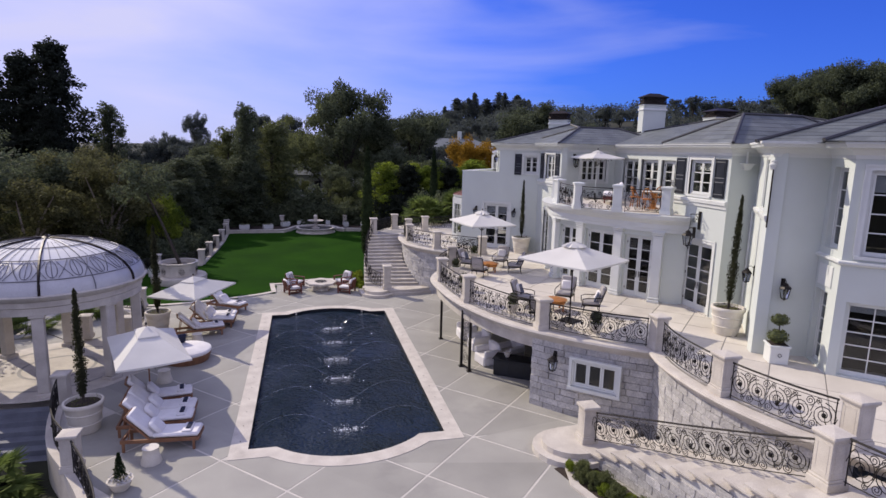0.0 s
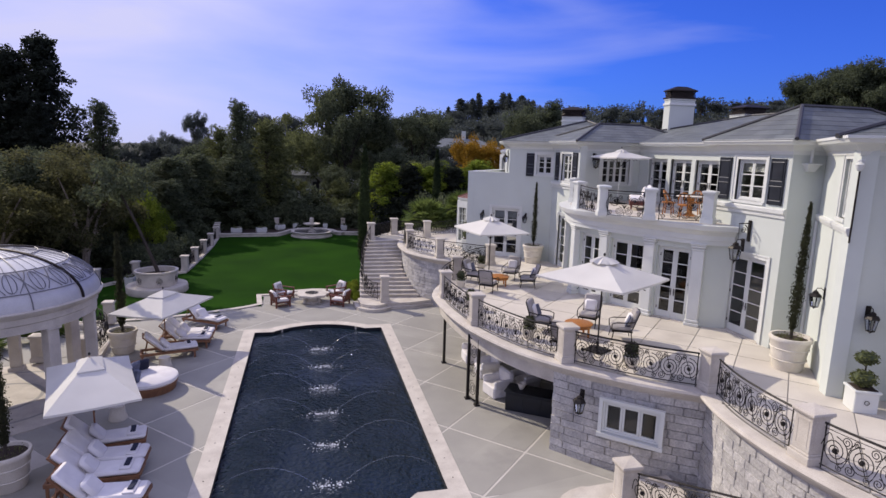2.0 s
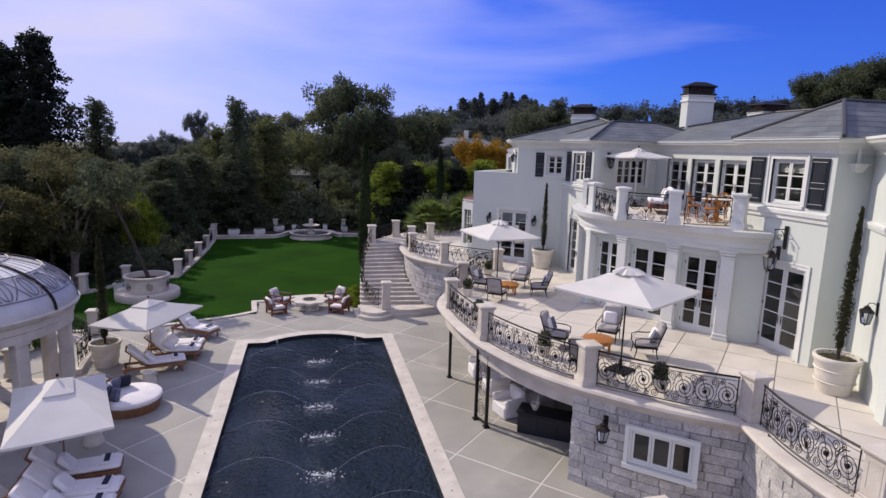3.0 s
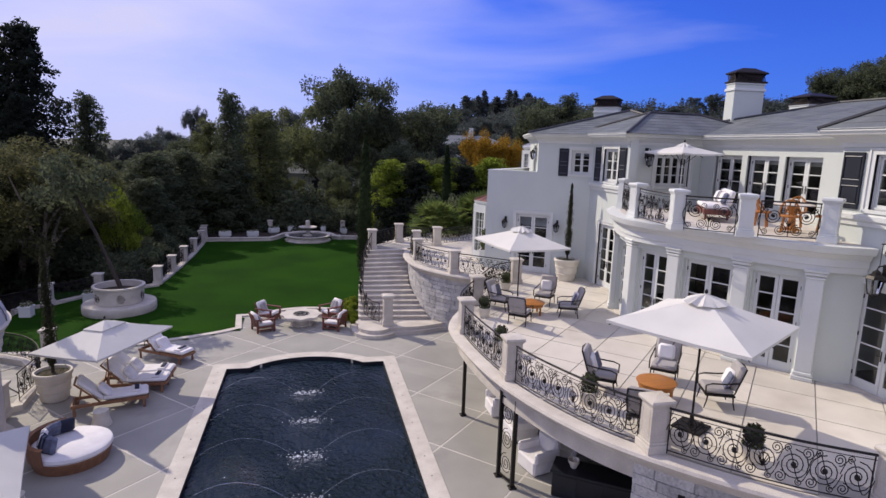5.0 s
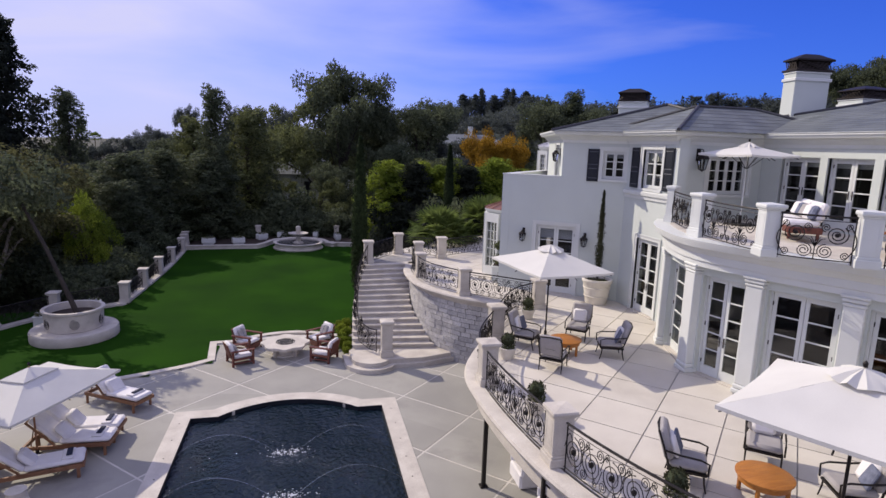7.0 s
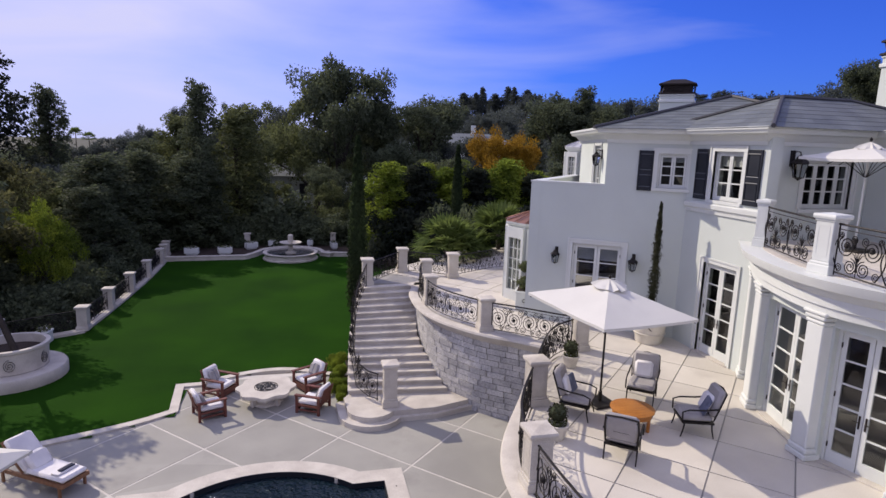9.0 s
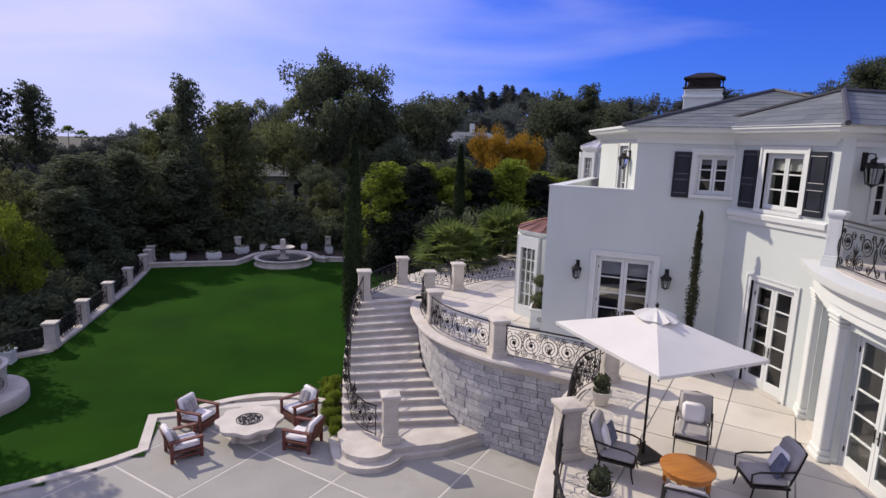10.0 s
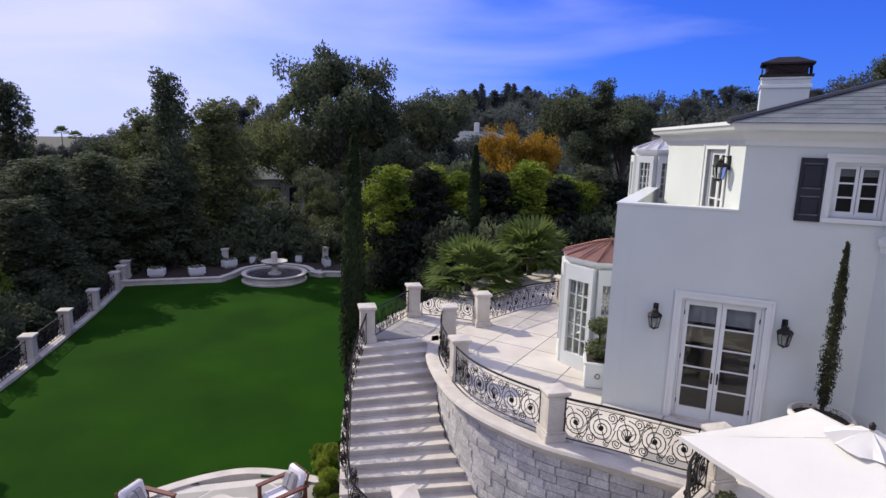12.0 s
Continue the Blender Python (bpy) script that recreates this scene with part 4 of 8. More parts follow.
solid("bay_band", G().sweep([D2, D3, D4], [(-0.02, 5.96), (0.03, 5.96), (0.10, 6.02), (0.10, 6.07), (0.02, 6.1), (-0.02, 6.1)]), TRIM, "white moulded band round the bay", "trim")

# bow with its doors, pilasters and balcony
BOW = [(12.3, 5.55), (11.15, 4.0), (10.5, 1.9), (10.95, 0.25), (11.8, -1.55), (12.7, -3.05), (13.62, -3.6)]
for k in range(5):
    a, b = Vector(BOW[k]), Vector(BOW[k + 1])
    ln = (b - a).length
    mg = 0.26
    wk_, mk = wall_run("wall_bow", BOW[k], BOW[k + 1], TZ, 6.3, [(mg, ln - mg, TZ, 5.48)], 0.3, "white panelled wall of the curved bow")
    glazed("door_%d" % (4 + k), "white glazed double terrace door in the curved bow", mk @ pose(mg, 0.10, TZ), ln - 2 * mg, 2.68, surround=False)
wall_run("wall_bow_end", BOW[5], BOW[6], TZ, 6.3, (), 0.3)
for k in range(6):
    p = Vector(BOW[k])
    d = (Vector(BOW[min(k + 1, 6)]) - Vector(BOW[max(k - 1, 0)])).normalized()
    pil = thing("pilaster", "white moulded pilaster of the curved bow", "pilaster", pose(p.x, p.y, TZ, 0, 0, math.degrees(math.atan2(d.y, d.x))), "bow pilasters", "structure")
    part("base", G().rbox(0.5, 0.36, 0.12, 0.02).rbox(0.46, 0.33, 0.12, 0.03, cz=0.12), TRIM, pil)
    part("shaft", G().rbox(0.40, 0.28, 2.46, 0.02, cz=0.24), TRIM, pil)
    part("capital", G().rbox(0.44, 0.32, 0.07, 0.02, cz=2.70).rbox(0.48, 0.35, 0.08, 0.02, cz=2.79).rbox(0.54, 0.40, 0.07, 0.02, cz=2.88), TRIM, pil)
bow_line = [tuple(p) for p in spline([(12.15, 5.55)] + [(x - 0.10, y) for x, y in BOW[1:6]] + [(13.6, -3.6)], 0.25)]
ENTAB = [(-0.3, 5.72), (0.06, 5.72), (0.06, 5.86), (0.10, 5.88), (0.10, 6.06), (0.16, 6.10), (0.20, 6.2), (0.34, 6.24), (0.38, 6.34), (0.40, 6.42), (-0.3, 6.42)]
solid("entablature", G().sweep(bow_line, ENTAB), TRIM, "white moulded entablature carrying the curved balcony", "cornice", smooth=True)
balc_poly = [(x + 0.1, y) for x, y in bow_line] + [(15.7, -3.0), (15.7, 5.7), (12.4, 5.7)]
solid("balcony_floor", G().prism(balc_poly, 6.3, 6.43), LIME, "pale stone floor of the balcony", "floor")
w10, m10 = wall_run("wall_balcony", (15.6, 5.75), (15.6, -2.45), 6.4, EAVE, [(0.82 + 1.72 * k, 2.28 + 1.72 * k, 6.5, 8.56) for k in range(3)])
for k in range(3):
    glazed("door_%d" % (9 + k), "white glazed balcony door with a raised blind", m10 @ pose(0.82 + 1.72 * k, 0.10, 6.5), 1.46, 2.06, 2, 4, 1, True, True, 0.14)

# cornices and belts
for line in ([(11.8, 14.9), U0, (12.25, 8.69)], [(BX, 8.7), (BX, 5.75), (15.6, 5.75), (15.6, -2.45), (CX, -2.45), (CX, -5.6), P1, D1, D2, D3, D4]):
    solid("eaves_cornice", G().sweep(line, CORNICE), TRIM, "white moulded eaves cornice with a gutter edge", "cornice")
solid("belt_course", G().sweep([(BX, 8.6), (BX, 5.62)], BELT), TRIM, "white moulded belt course below the window", "trim")
solid("belt_course", G().sweep([(CX, -2.5), (CX, -5.62)], BELT), TRIM, "white moulded belt course below the window", "trim")

# closing walls and floors inside; their dark colour stands in for unlit rooms
solid("wall_house_back", G().box(17.3, -16, TZ - 0.3, 17.5, 24, EAVE).box(13.6, 17.8, TZ, 17.3, 18.0, EAVE - 0.3).box(16, -14, TZ, 17.3, -13.8, EAVE), ROOM_SHADE, "inner walls of the house, coloured dark for unlit rooms", "wall")
solid("floor_lower", G().prism([(9.1, 11.6), (12.7, 8.45), (12.7, 5.5), (11.5, 4.0), (10.85, 1.9), (11.3, 0.35), (12.15, -1.45), (13.0, -2.8), (13.95, -3.2), (13.95, -5.4), (15.2, -5.6), (13.25, -8.3), (14.35, -9.05), (13.85, -10.25), (16.5, -12.9), (17.3, -13), (17.3, 17.5), (12.7, 16)], TZ, TZ + 0.012), ROOM_SHADE, "added floor sheet of the ground-floor rooms, coloured dark for shade", "floor")
solid("floor_upper", G().prism([(12.7, 9.0), (12.7, 5.9), (15.9, 5.9), (15.9, -2.6), (14, -2.8), (14, -5.4), (15.3, -5.8), (13.7, -8.1), (14.4, -9.1), (14, -10.2), (16.6, -12.8), (17.3, -12), (17.3, 17), (12.5, 17), (11.6, 11)], 6.1, 6.3), ROOM_SHADE, "upper storey floor slab", "floor")


# ---- roofs ----
def hip_roof(name, m, x0, y0, x1, y1, z0, rise, label):
    """A hipped slate roof over a rectangle of m's plane, in rows of overlapping slates."""
    th = thing(name, label, "roof", kind="structure")
    w, d = x1 - x0, y1 - y0
    r = min(w, d) / 2
    if w >= d:
        ra, rb = (x0 + r, (y0 + y1) / 2, z0 + rise), (x1 - r, (y0 + y1) / 2, z0 + rise)
    else:
        ra, rb = ((x0 + x1) / 2, y0 + r, z0 + rise), ((x0 + x1) / 2, y1 - r, z0 + rise)
    c = [(x0, y0, z0), (x1, y0, z0), (x1, y1, z0), (x0, y1, z0)]
    if w >= d:
        slopes = [(c[0], c[1], rb, ra), (c[1], c[2], rb, rb), (c[2], c[3], ra, rb), (c[3], c[0], ra, ra)]
    else:
        slopes = [(c[0], c[1], ra, ra), (c[1], c[2], rb, ra), (c[2], c[3], rb, rb), (c[3], c[0], ra, rb)]
    slates = G()
    for a, b, e, f in slopes:
        a, b, e, f = map(Vector, (a, b, e, f))
        up = (a - b).cross(f - b).normalized()
        if up.z < 0:
            up = -up
        ln = max(((e + f) / 2 - (a + b) / 2).length, 0.1)
        rows = max(3, int(ln / 0.32))
        for i in range(rows):
            t0, t1 = i / rows, (i + 1.06) / rows
            l0, r0, l1, r1 = a.lerp(f, t0), b.lerp(e, t0), a.lerp(f, min(t1, 1)), b.lerp(e, min(t1, 1))
            c_n = max(1, int((r0 - l0).length / 0.55))
            off = (i % 2) * 0.5 / c_n
            cuts = [0.0] + [min(1, max(0, (k + 0.5) / c_n + off)) for k in range(c_n)] + [1.0]
            for s0, s1 in zip(cuts, cuts[1:]):
                if s1 - s0 > 1e-3:
                    p = [l0.lerp(r0, s0) + up * 0.013, l0.lerp(r0, s1) + up * 0.013, l1.lerp(r1, s1) + up * 0.005, l1.lerp(r1, s0) + up * 0.005]
                    q = [l0.lerp(r0, s0), l0.lerp(r0, s1)]
                    k0 = len(slates.v)
                    slates.v += [tuple(m @ v) for v in p + q]
                    slates.f += [(k0, k0 + 1, k0 + 2, k0 + 3), (k0 + 4, k0 + 5, k0 + 1, k0)]
    ob = part("slate", slates, SLATE, th, "overlapping grey roof slates", mend=False)
    ob["kind"] = "stuff"
    caps = G()
    for a, b in ((c[0], ra if w >= d or True else ra), (c[1], rb if w >= d else ra), (c[2], rb), (c[3], ra if w >= d else rb), (ra, rb)):
        if math.dist(a, b) > 0.3:
            caps.tube([tuple(m @ (Vector(a) + Vector((0, 0, 0.03)))), tuple(m @ (Vector(b) + Vector((0, 0, 0.03))))], 0.06, 6)
    part("ridge_cap", caps, SLATE_DARK, th, "dark ridge and hip caps")
    return th


I4 = Matrix.Identity(4)
hip_roof("roof", I4, 15.15, -6.2, 27.0, 10.8, EAVE, 1.52, "hipped grey slate roof of the main block")
hip_roof("roof", I4, BX - 0.45, 5.15, 19.0, 9.9, EAVE, 0.95, "hipped grey slate roof of the side pavilion")
hip_roof("roof", I4, CX - 0.45, -6.1, 20.0, -2.0, EAVE, 1.15, "hipped grey slate roof of the side pavilion")
hip_roof("roof", pose(9.75, 10.0, 0, 0, 0, -37.4), 0.0, 0.0, 7.7, 10.5, EAVE, 1.25, "hipped grey slate roof of the wing")
hip_roof("roof", pose(12.95, -7.55, 0, 0, 0, -45), -0.05, -1.55, 6.6, 6.4, EAVE, 1.2, "hipped grey slate roof of the near wing")
hip_roof("roof", pose(12.95, -7.55, 0, 0, 0, -45), 1.6, -2.75, 5.6, 1.5, EAVE + 0.03, 0.8, "hipped grey slate roof of the bay")


def chimney(x, y, w, d, z0, z1, label, ang=0):
    th = thing("chimney", label, "chimney", pose(x, y, z0, 0, 0, ang), "chimneys", "thing")
    h = z1 - z0
    cap = 0.62
    part("shaft", G().rbox(w, d, h - cap, 0.02), STUCCO, th, "white stucco shaft")
    part("band", G().rbox(w + 0.10, d + 0.10, 0.12, 0.02, cz=h - cap - 0.28).rbox(w + 0.06, d + 0.06, 0.08, 0.02, cz=h - cap), TRIM, th)
    g = G().rbox(w + 0.14, d + 0.14, 0.07, 0.01, cz=h - cap + 0.08).rbox(w + 0.14, d + 0.14, 0.06, 0.01, cz=h - 0.16)
    for sx in (-1, 1):
        for k in range(9):
            g.tube([(sx * w / 2, -d / 2 + d * k / 8, h - cap + 0.1), (sx * w / 2, -d / 2 + d * ((k + 2) % 9) / 8, h - 0.14)], 0.018, 5)
            g.tube([(-w / 2 + w * k / 8, sx * d / 2, h - cap + 0.1), (-w / 2 + w * ((k + 2) % 9) / 8, sx * d / 2, h - 0.14)], 0.018, 5)
    g.rbox(w * 0.86, d * 0.86, cap - 0.2, 0.02, cz=h - cap + 0.06)
    part("grille", g, BRONZE, th, "dark pierced metal chimney guard")
    cg = G()
    cg.add([(-w / 2 - 0.07, -d / 2 - 0.07, h - 0.1), (w / 2 + 0.07, -d / 2 - 0.07, h - 0.1), (w / 2 + 0.07, d / 2 + 0.07, h - 0.1), (-w / 2 - 0.07, d / 2 + 0.07, h - 0.1), (-w / 5, -d / 5, h + 0.1), (w / 5, -d / 5, h + 0.1), (w / 5, d / 5, h + 0.1), (-w / 5, d / 5, h + 0.1)], [(0, 1, 5, 4), (1, 2, 6, 5), (2, 3, 7, 6), (3, 0, 4, 7), (4, 5, 6, 7), (3, 2, 1, 0)])
    part("cap", cg, BRONZE, th, "dark metal chimney cap")


chimney(18.97, 7.8, 1.40, 0.66, 9.3, 12.25, "tall white chimney with a dark metal guard", -6)
chimney(17.05, 16.45, 1.38, 0.8, 9.0, 11.66, "white chimney with a dark metal guard", -40)
chimney(28.2, 13.4, 1.8, 1.4, 9.0, 12.1, "low far chimney with a dark metal guard")

# garden bay and turret on the wing's far side
def bay(name, cx, cy, r, z0, z1, roof_mat, label, rise, n=8, win=True):
    th = thing(name, label, "bay", pose(cx, cy, z0), kind="structure")
    h = z1 - z0
    for k in range(n):
        a0, a1 = 2 * math.pi * k / n, 2 * math.pi * (k + 1) / n
        p0, p1 = Vector((r * math.cos(a0), r * math.sin(a0))), Vector((r * math.cos(a1), r * math.sin(a1)))
        ln = (p1 - p0).length
        m = pose(p1.x, p1.y, 0, 0, 0, math.degrees(math.atan2(p0.y - p1.y, p0.x - p1.x)))
        g = G().box(0, 0, 0, 0.12, 0.2, h, m).box(ln - 0.12, 0, 0, ln, 0.2, h, m).box(0.12, 0, 0, ln - 0.12, 0.2, h * 0.14, m).box(0.12, 0, h * 0.86, ln - 0.12, 0.2, h, m)
        for q in range(1, 5):
            g.box(0.12, 0.06, h * (0.14 + 0.144 * q) - 0.015, ln - 0.12, 0.12, h * (0.14 + 0.144 * q) + 0.015, m)
        for q in (1, 2):
            xm = 0.12 + (ln - 0.24) * q / 3
            g.box(xm - 0.015, 0.05, h * 0.14, xm + 0.015, 0.13, h * 0.86, m)
        fr = part("window_frame", g, TRIM, th)
        pn = part("pane", G().box(0.12, 0.09, h * 0.14, ln - 0.12, 0.096, h * 0.86, m), GLASS, fr)
        pn.visible_shadow = False
    part("cornice", G().lathe([(r * 0.9, h), (r + 0.05, h), (r + 0.18, h + 0.12), (r + 0.2, h + 0.2), (r * 0.9, h + 0.2)], n), TRIM, th)
    part("roof", G().lathe([(r + 0.2, h + 0.2), (r * 0.5, h + 0.2 + rise * 0.6), (0, h + 0.2 + rise)], n), roof_mat, th)
    seams = G()
    for k in range(n * 2):
        a = math.pi * k / n
        seams.tube([((r + 0.15) * math.cos(a), (r + 0.15) * math.sin(a), h + 0.23), (r * 0.5 * math.cos(a), r * 0.5 * math.sin(a), h + 0.24 + rise * 0.6), (0, 0, h + 0.24 + rise)], 0.02, 5)
    part("seam", seams, roof_mat, th)
    return th


bay("garden_bay", 9.95, 14.2, 1.2, TZ, 5.62, COPPER, "white glazed garden bay with a copper roof", 0.42)
bay("turret_bay", 13.1, 16.9, 0.8, 7.0, 8.5, ZINC, "white glazed turret bay with a leaden roof", 0.35)


# ---- stone piers and iron rails ----
def pier(x, y, z, h=1.12, w=0.40, ang=0.0):
    th = thing("rail_pier", "cream limestone pier with a moulded cap", "pier", pose(x, y, z, 0, 0, ang), "rail piers", "structure")
    if "pier" not in made:
        made["pier"] = (
            G().rbox(1.22, 1.22, 0.16, 0.02).rbox(1.1, 1.1, 0.05, 0.02, cz=0.16).mesh("base", LIME),
            G().rbox(1.0, 1.0, 0.72, 0.03, cz=0.2).mesh("shaft", LIME),
            G().rbox(1.1, 1.1, 0.04, 0.015, cz=0.90).rbox(1.28, 1.28, 0.08, 0.03, cz=0.94).add([(-0.58, -0.58, 1.02), (0.58, -0.58, 1.02), (0.58, 0.58, 1.02), (-0.58, 0.58, 1.02), (0, 0, 1.05)], [(0, 1, 4), (1, 2, 4), (2, 3, 4), (3, 0, 4)]).mesh("cap", LIME),
            G().box(-0.32, -0.512, 0.30, 0.32, -0.50, 0.33).box(-0.32, -0.512, 0.81, 0.32, -0.50, 0.84).box(-0.32, -0.512, 0.33, -0.29, -0.50, 0.81).box(0.29, -0.512, 0.33, 0.32, -0.50, 0.81).mesh("panel_moulding", LIME),
        )
    sc = Matrix.Diagonal((w, w, h / 1.06, 1))
    for nm, me in zip(("base", "shaft", "cap"), made["pier"]):
        part(nm, me, LIME, th, m=sc)
    for k in range(4):
        part("panel_moulding", made["pier"][3], LIME, th, m=pose(0, 0, 0, 0, 0, 90 * k) @ sc)
    return th


def spiral(cx, cz, r0, r1, turns, a0, flip=1, n=26):
    return [(cx + flip * (r0 + (r1 - r0) * i / n) * math.cos(a0 + turns * 6.283 * i / n), 0.0, cz + (r0 + (r1 - r0) * i / n) * math.sin(a0 + turns * 6.283 * i / n)) for i in range(n + 1)]


big = G().tube(spiral(0, 0.46, 0.29, 0.04, 2.6, 1.57, n=34), 0.0115, 4)
big2 = G().tube(spiral(0, 0.46, 0.29, 0.04, 2.6, 1.57, -1, n=34), 0.0115, 4)
boss = G().lathe([(0, -0.05), (0.042, -0.035), (0.056, 0), (0.042, 0.035), (0, 0.05)], 8, pose(0, 0, 0.46, 90, 0, 0))
curl_up = G().tube(spiral(-0.06, 0.715, 0.115, 0.02, 1.9, -1.57), 0.0105, 4).tube(spiral(0.15, 0.76, 0.075, 0.015, 1.6, -1.57, -1, n=16), 0.0095, 4)
curl_dn = G().tube(spiral(0.06, 0.205, 0.115, 0.02, 1.9, 1.57, -1), 0.0105, 4).tube(spiral(-0.15, 0.16, 0.075, 0.015, 1.6, 1.57, n=16), 0.0095, 4)
wave = G().tube([(-0.3 + 0.6 * i / 14, 0, 0.47 + 0.3 * math.sin(i / 14 * 6.283)) for i in range(15)], 0.010, 4)
palmette = G()
for k in range(-2, 3):
    palmette.tube([(0, 0, 0.3), (k * 0.05, 0, 0.48), (k * 0.10, 0, 0.62 - abs(k) * 0.05)], 0.014, 4, taper=0.004)
SCROLL = {k: g.mesh(k, IRON) for k, g in dict(scroll=big, scroll_left=big2, boss=boss, curl=curl_up, curl_low=curl_dn, wave=wave, palmette=palmette).items()}


def iron_rail(path, zs, h=0.92, label="black wrought-iron rail panel with scrollwork", unit=0.48, group="terrace rail panels", centre=True):
    """One panel along a line in plan; zs: its foot height at each point."""
    path = [Vector(p).to_2d() for p in path]
    if isinstance(zs, (int, float)):
        zs = [zs] * len(path)
    dist = [0.0]
    for a, b in zip(path, path[1:]):
        dist.append(dist[-1] + (b - a).length)
    L = dist[-1]
    mid = path[len(path) // 2]
    z_base = min(zs)
    th = thing("iron_railing", label, "railing", pose(mid.x, mid.y, z_base), group, "thing")

    def on(s):
        s = max(0.0, min(L - 1e-5, s))
        k = max(i for i in range(len(dist) - 1) if dist[i] <= s)
        t = (s - dist[k]) / (dist[k + 1] - dist[k])
        p, d = path[k].lerp(path[k + 1], t), (path[k + 1] - path[k])
        return p, d.normalized(), zs[k] + (zs[k + 1] - zs[k]) * t, (zs[k + 1] - zs[k]) / d.length

    def line(z, r, n=5):
        return G().tube([(p.x - mid.x, p.y - mid.y, q + z - z_base) for p, q in zip(path, zs)], r, n)

    part("top_rail", line(h, 0.024, 6), IRON, th)
    part("bottom_rail", line(0.07, 0.014), IRON, th)
    part("middle_rail", line(h - 0.09, 0.008, 4), IRON, th)
    n = max(1, round(L / unit))
    w = L / n
    for s in (0.03, L - 0.03):
        p, d, q, _ = on(s)
        part("upright", G().tube([(p.x - mid.x, p.y - mid.y, q - z_base), (p.x - mid.x, p.y - mid.y, q + h - z_base)], 0.014, 5), IRON, th)
    for i in range(n):
        for kinds, s in ((("scroll" if i % 2 else "scroll_left", "boss", "wave"), (i + 0.5) * w), (("curl", "curl_low"), i * w)):
            if s <= 0.12 and kinds[0] == "curl":
                continue
            p, d, q, slope = on(s)
            shear = Matrix.Identity(4)
            shear[2][0] = slope
            m = pose(p.x - mid.x, p.y - mid.y, q - z_base, 0, 0, math.degrees(math.atan2(d.y, d.x))) @ shear @ Matrix.Diagonal((w / 0.56, 1, h / 0.92, 1))
            for kk in kinds:
                if centre and kk == "boss" and n > 4 and i == n // 2:
                    kk = "palmette"
                part(kk, SCROLL[kk], IRON, th, m=m)
    return th


def between(path, a, b, gap=0.22):
    """The stretch of a line between the points nearest to a and b, less a gap at each end."""
    pts = [Vector(p).to_2d() for p in path]
    ia, ib = (min(range(len(pts)), key=lambda i: (pts[i] - Vector(q)).length) for q in (a, b))
    seg = pts[min(ia, ib) : max(ia, ib) + 1]
    if ia > ib:
        seg.reverse()
    return [p for p in seg if (p - Vector(a)).length > gap and (p - Vector(b)).length > gap]


PIERS = [(8.78, 8.15), (6.1, 5.0), (4.85, 1.9), (5.05, -1.8), (6.63, -5.6), (9.45, -8.1)]
rail_line = spline([(x + 0.06, y) for x, y in edge], 0.12)
for x, y in PIERS:
    pier(x + 0.05, y, TZ, 1.12, 0.40)
for a, b in zip(PIERS, PIERS[1:]):
    iron_rail(between(rail_line, a, b), TZ + 0.02)
UPP = [(9.45, -8.1), (9.05, -11.45), (10.0, -14.3)]
for x, y in UPP[1:]:
    pier(x + 0.1, y, TZ, 1.12, 0.42)
up_line = spline([(x + 0.08, y) for x, y in upper], 0.12)
for a, b in zip(UPP, UPP[1:]):
    iron_rail(between(up_line, a, b), TZ + 0.02)
WALLP = [(5.95, 16.5), (5.5, 13.6), (6.6, 10.3), (8.78, 8.15)]
for x, y in WALLP[:3]:
    pier(x, y, TZ, 1.12, 0.40)
wall_line = spline([(x + 0.12, y) for x, y in stair_wall], 0.12)
for a, b in zip(WALLP, WALLP[1:]):
    iron_rail(between(wall_line, a, b), TZ + 0.02)
for x, y in ((3.5, 16.75), (5.35, 19.1), (7.4, 17.7), (11.2, 19.6), (3.6, 10.55)):
    pier(x, y, TZ if y > 12 else 0.33, 1.15 if y > 12 else 1.5, 0.42)
iron_rail([(3.75, 16.95), (4.5, 18.0), (5.15, 18.9)], TZ + 0.02)
iron_rail([(5.6, 18.95), (6.4, 18.5), (7.2, 17.9)], TZ + 0.02)
iron_rail(spline([(11.0, 19.55), (9.8, 19.2), (8.6, 18.5), (7.6, 17.85)], 0.15), TZ + 0.02)
# stair rails
far_rail = spline([(2.62, 11.4, 0.5), (2.58, 12.4, 0.95), (2.72, 13.4, 1.4), (2.85, 14.6, 1.95), (3.15, 15.7, 2.45), (3.45, 16.5, 2.8)], 0.15)
iron_rail([(3.25, 10.75), (2.95, 11.0), (2.7, 11.4)] + [p.to_2d() for p in far_rail[1:]], [0.4, 0.42, 0.52] + [p.z for p in far_rail[1:]], label="black wrought-iron stair rail with scrollwork", group="stair rails")
pier(6.85, -8.85, 0.33, 1.2, 0.42)
pier(8.7, -15.0, 2.45, 1.2, 0.42)
n_rail = spline([(6.95, -9.15, 0.45), (7.42, -10.4, 0.85), (7.85, -12.0, 1.4), (8.2, -13.5, 1.95), (8.6, -14.75, 2.42)], 0.15)
iron_rail([p.to_2d() for p in n_rail], [p.z for p in n_rail], 0.9, "black wrought-iron stair rail with scrollwork", group="stair rails")
iron_rail([(8.75, -15.3), (9.0, -16.6), (9.4, -18.2)], 2.65, 0.95)

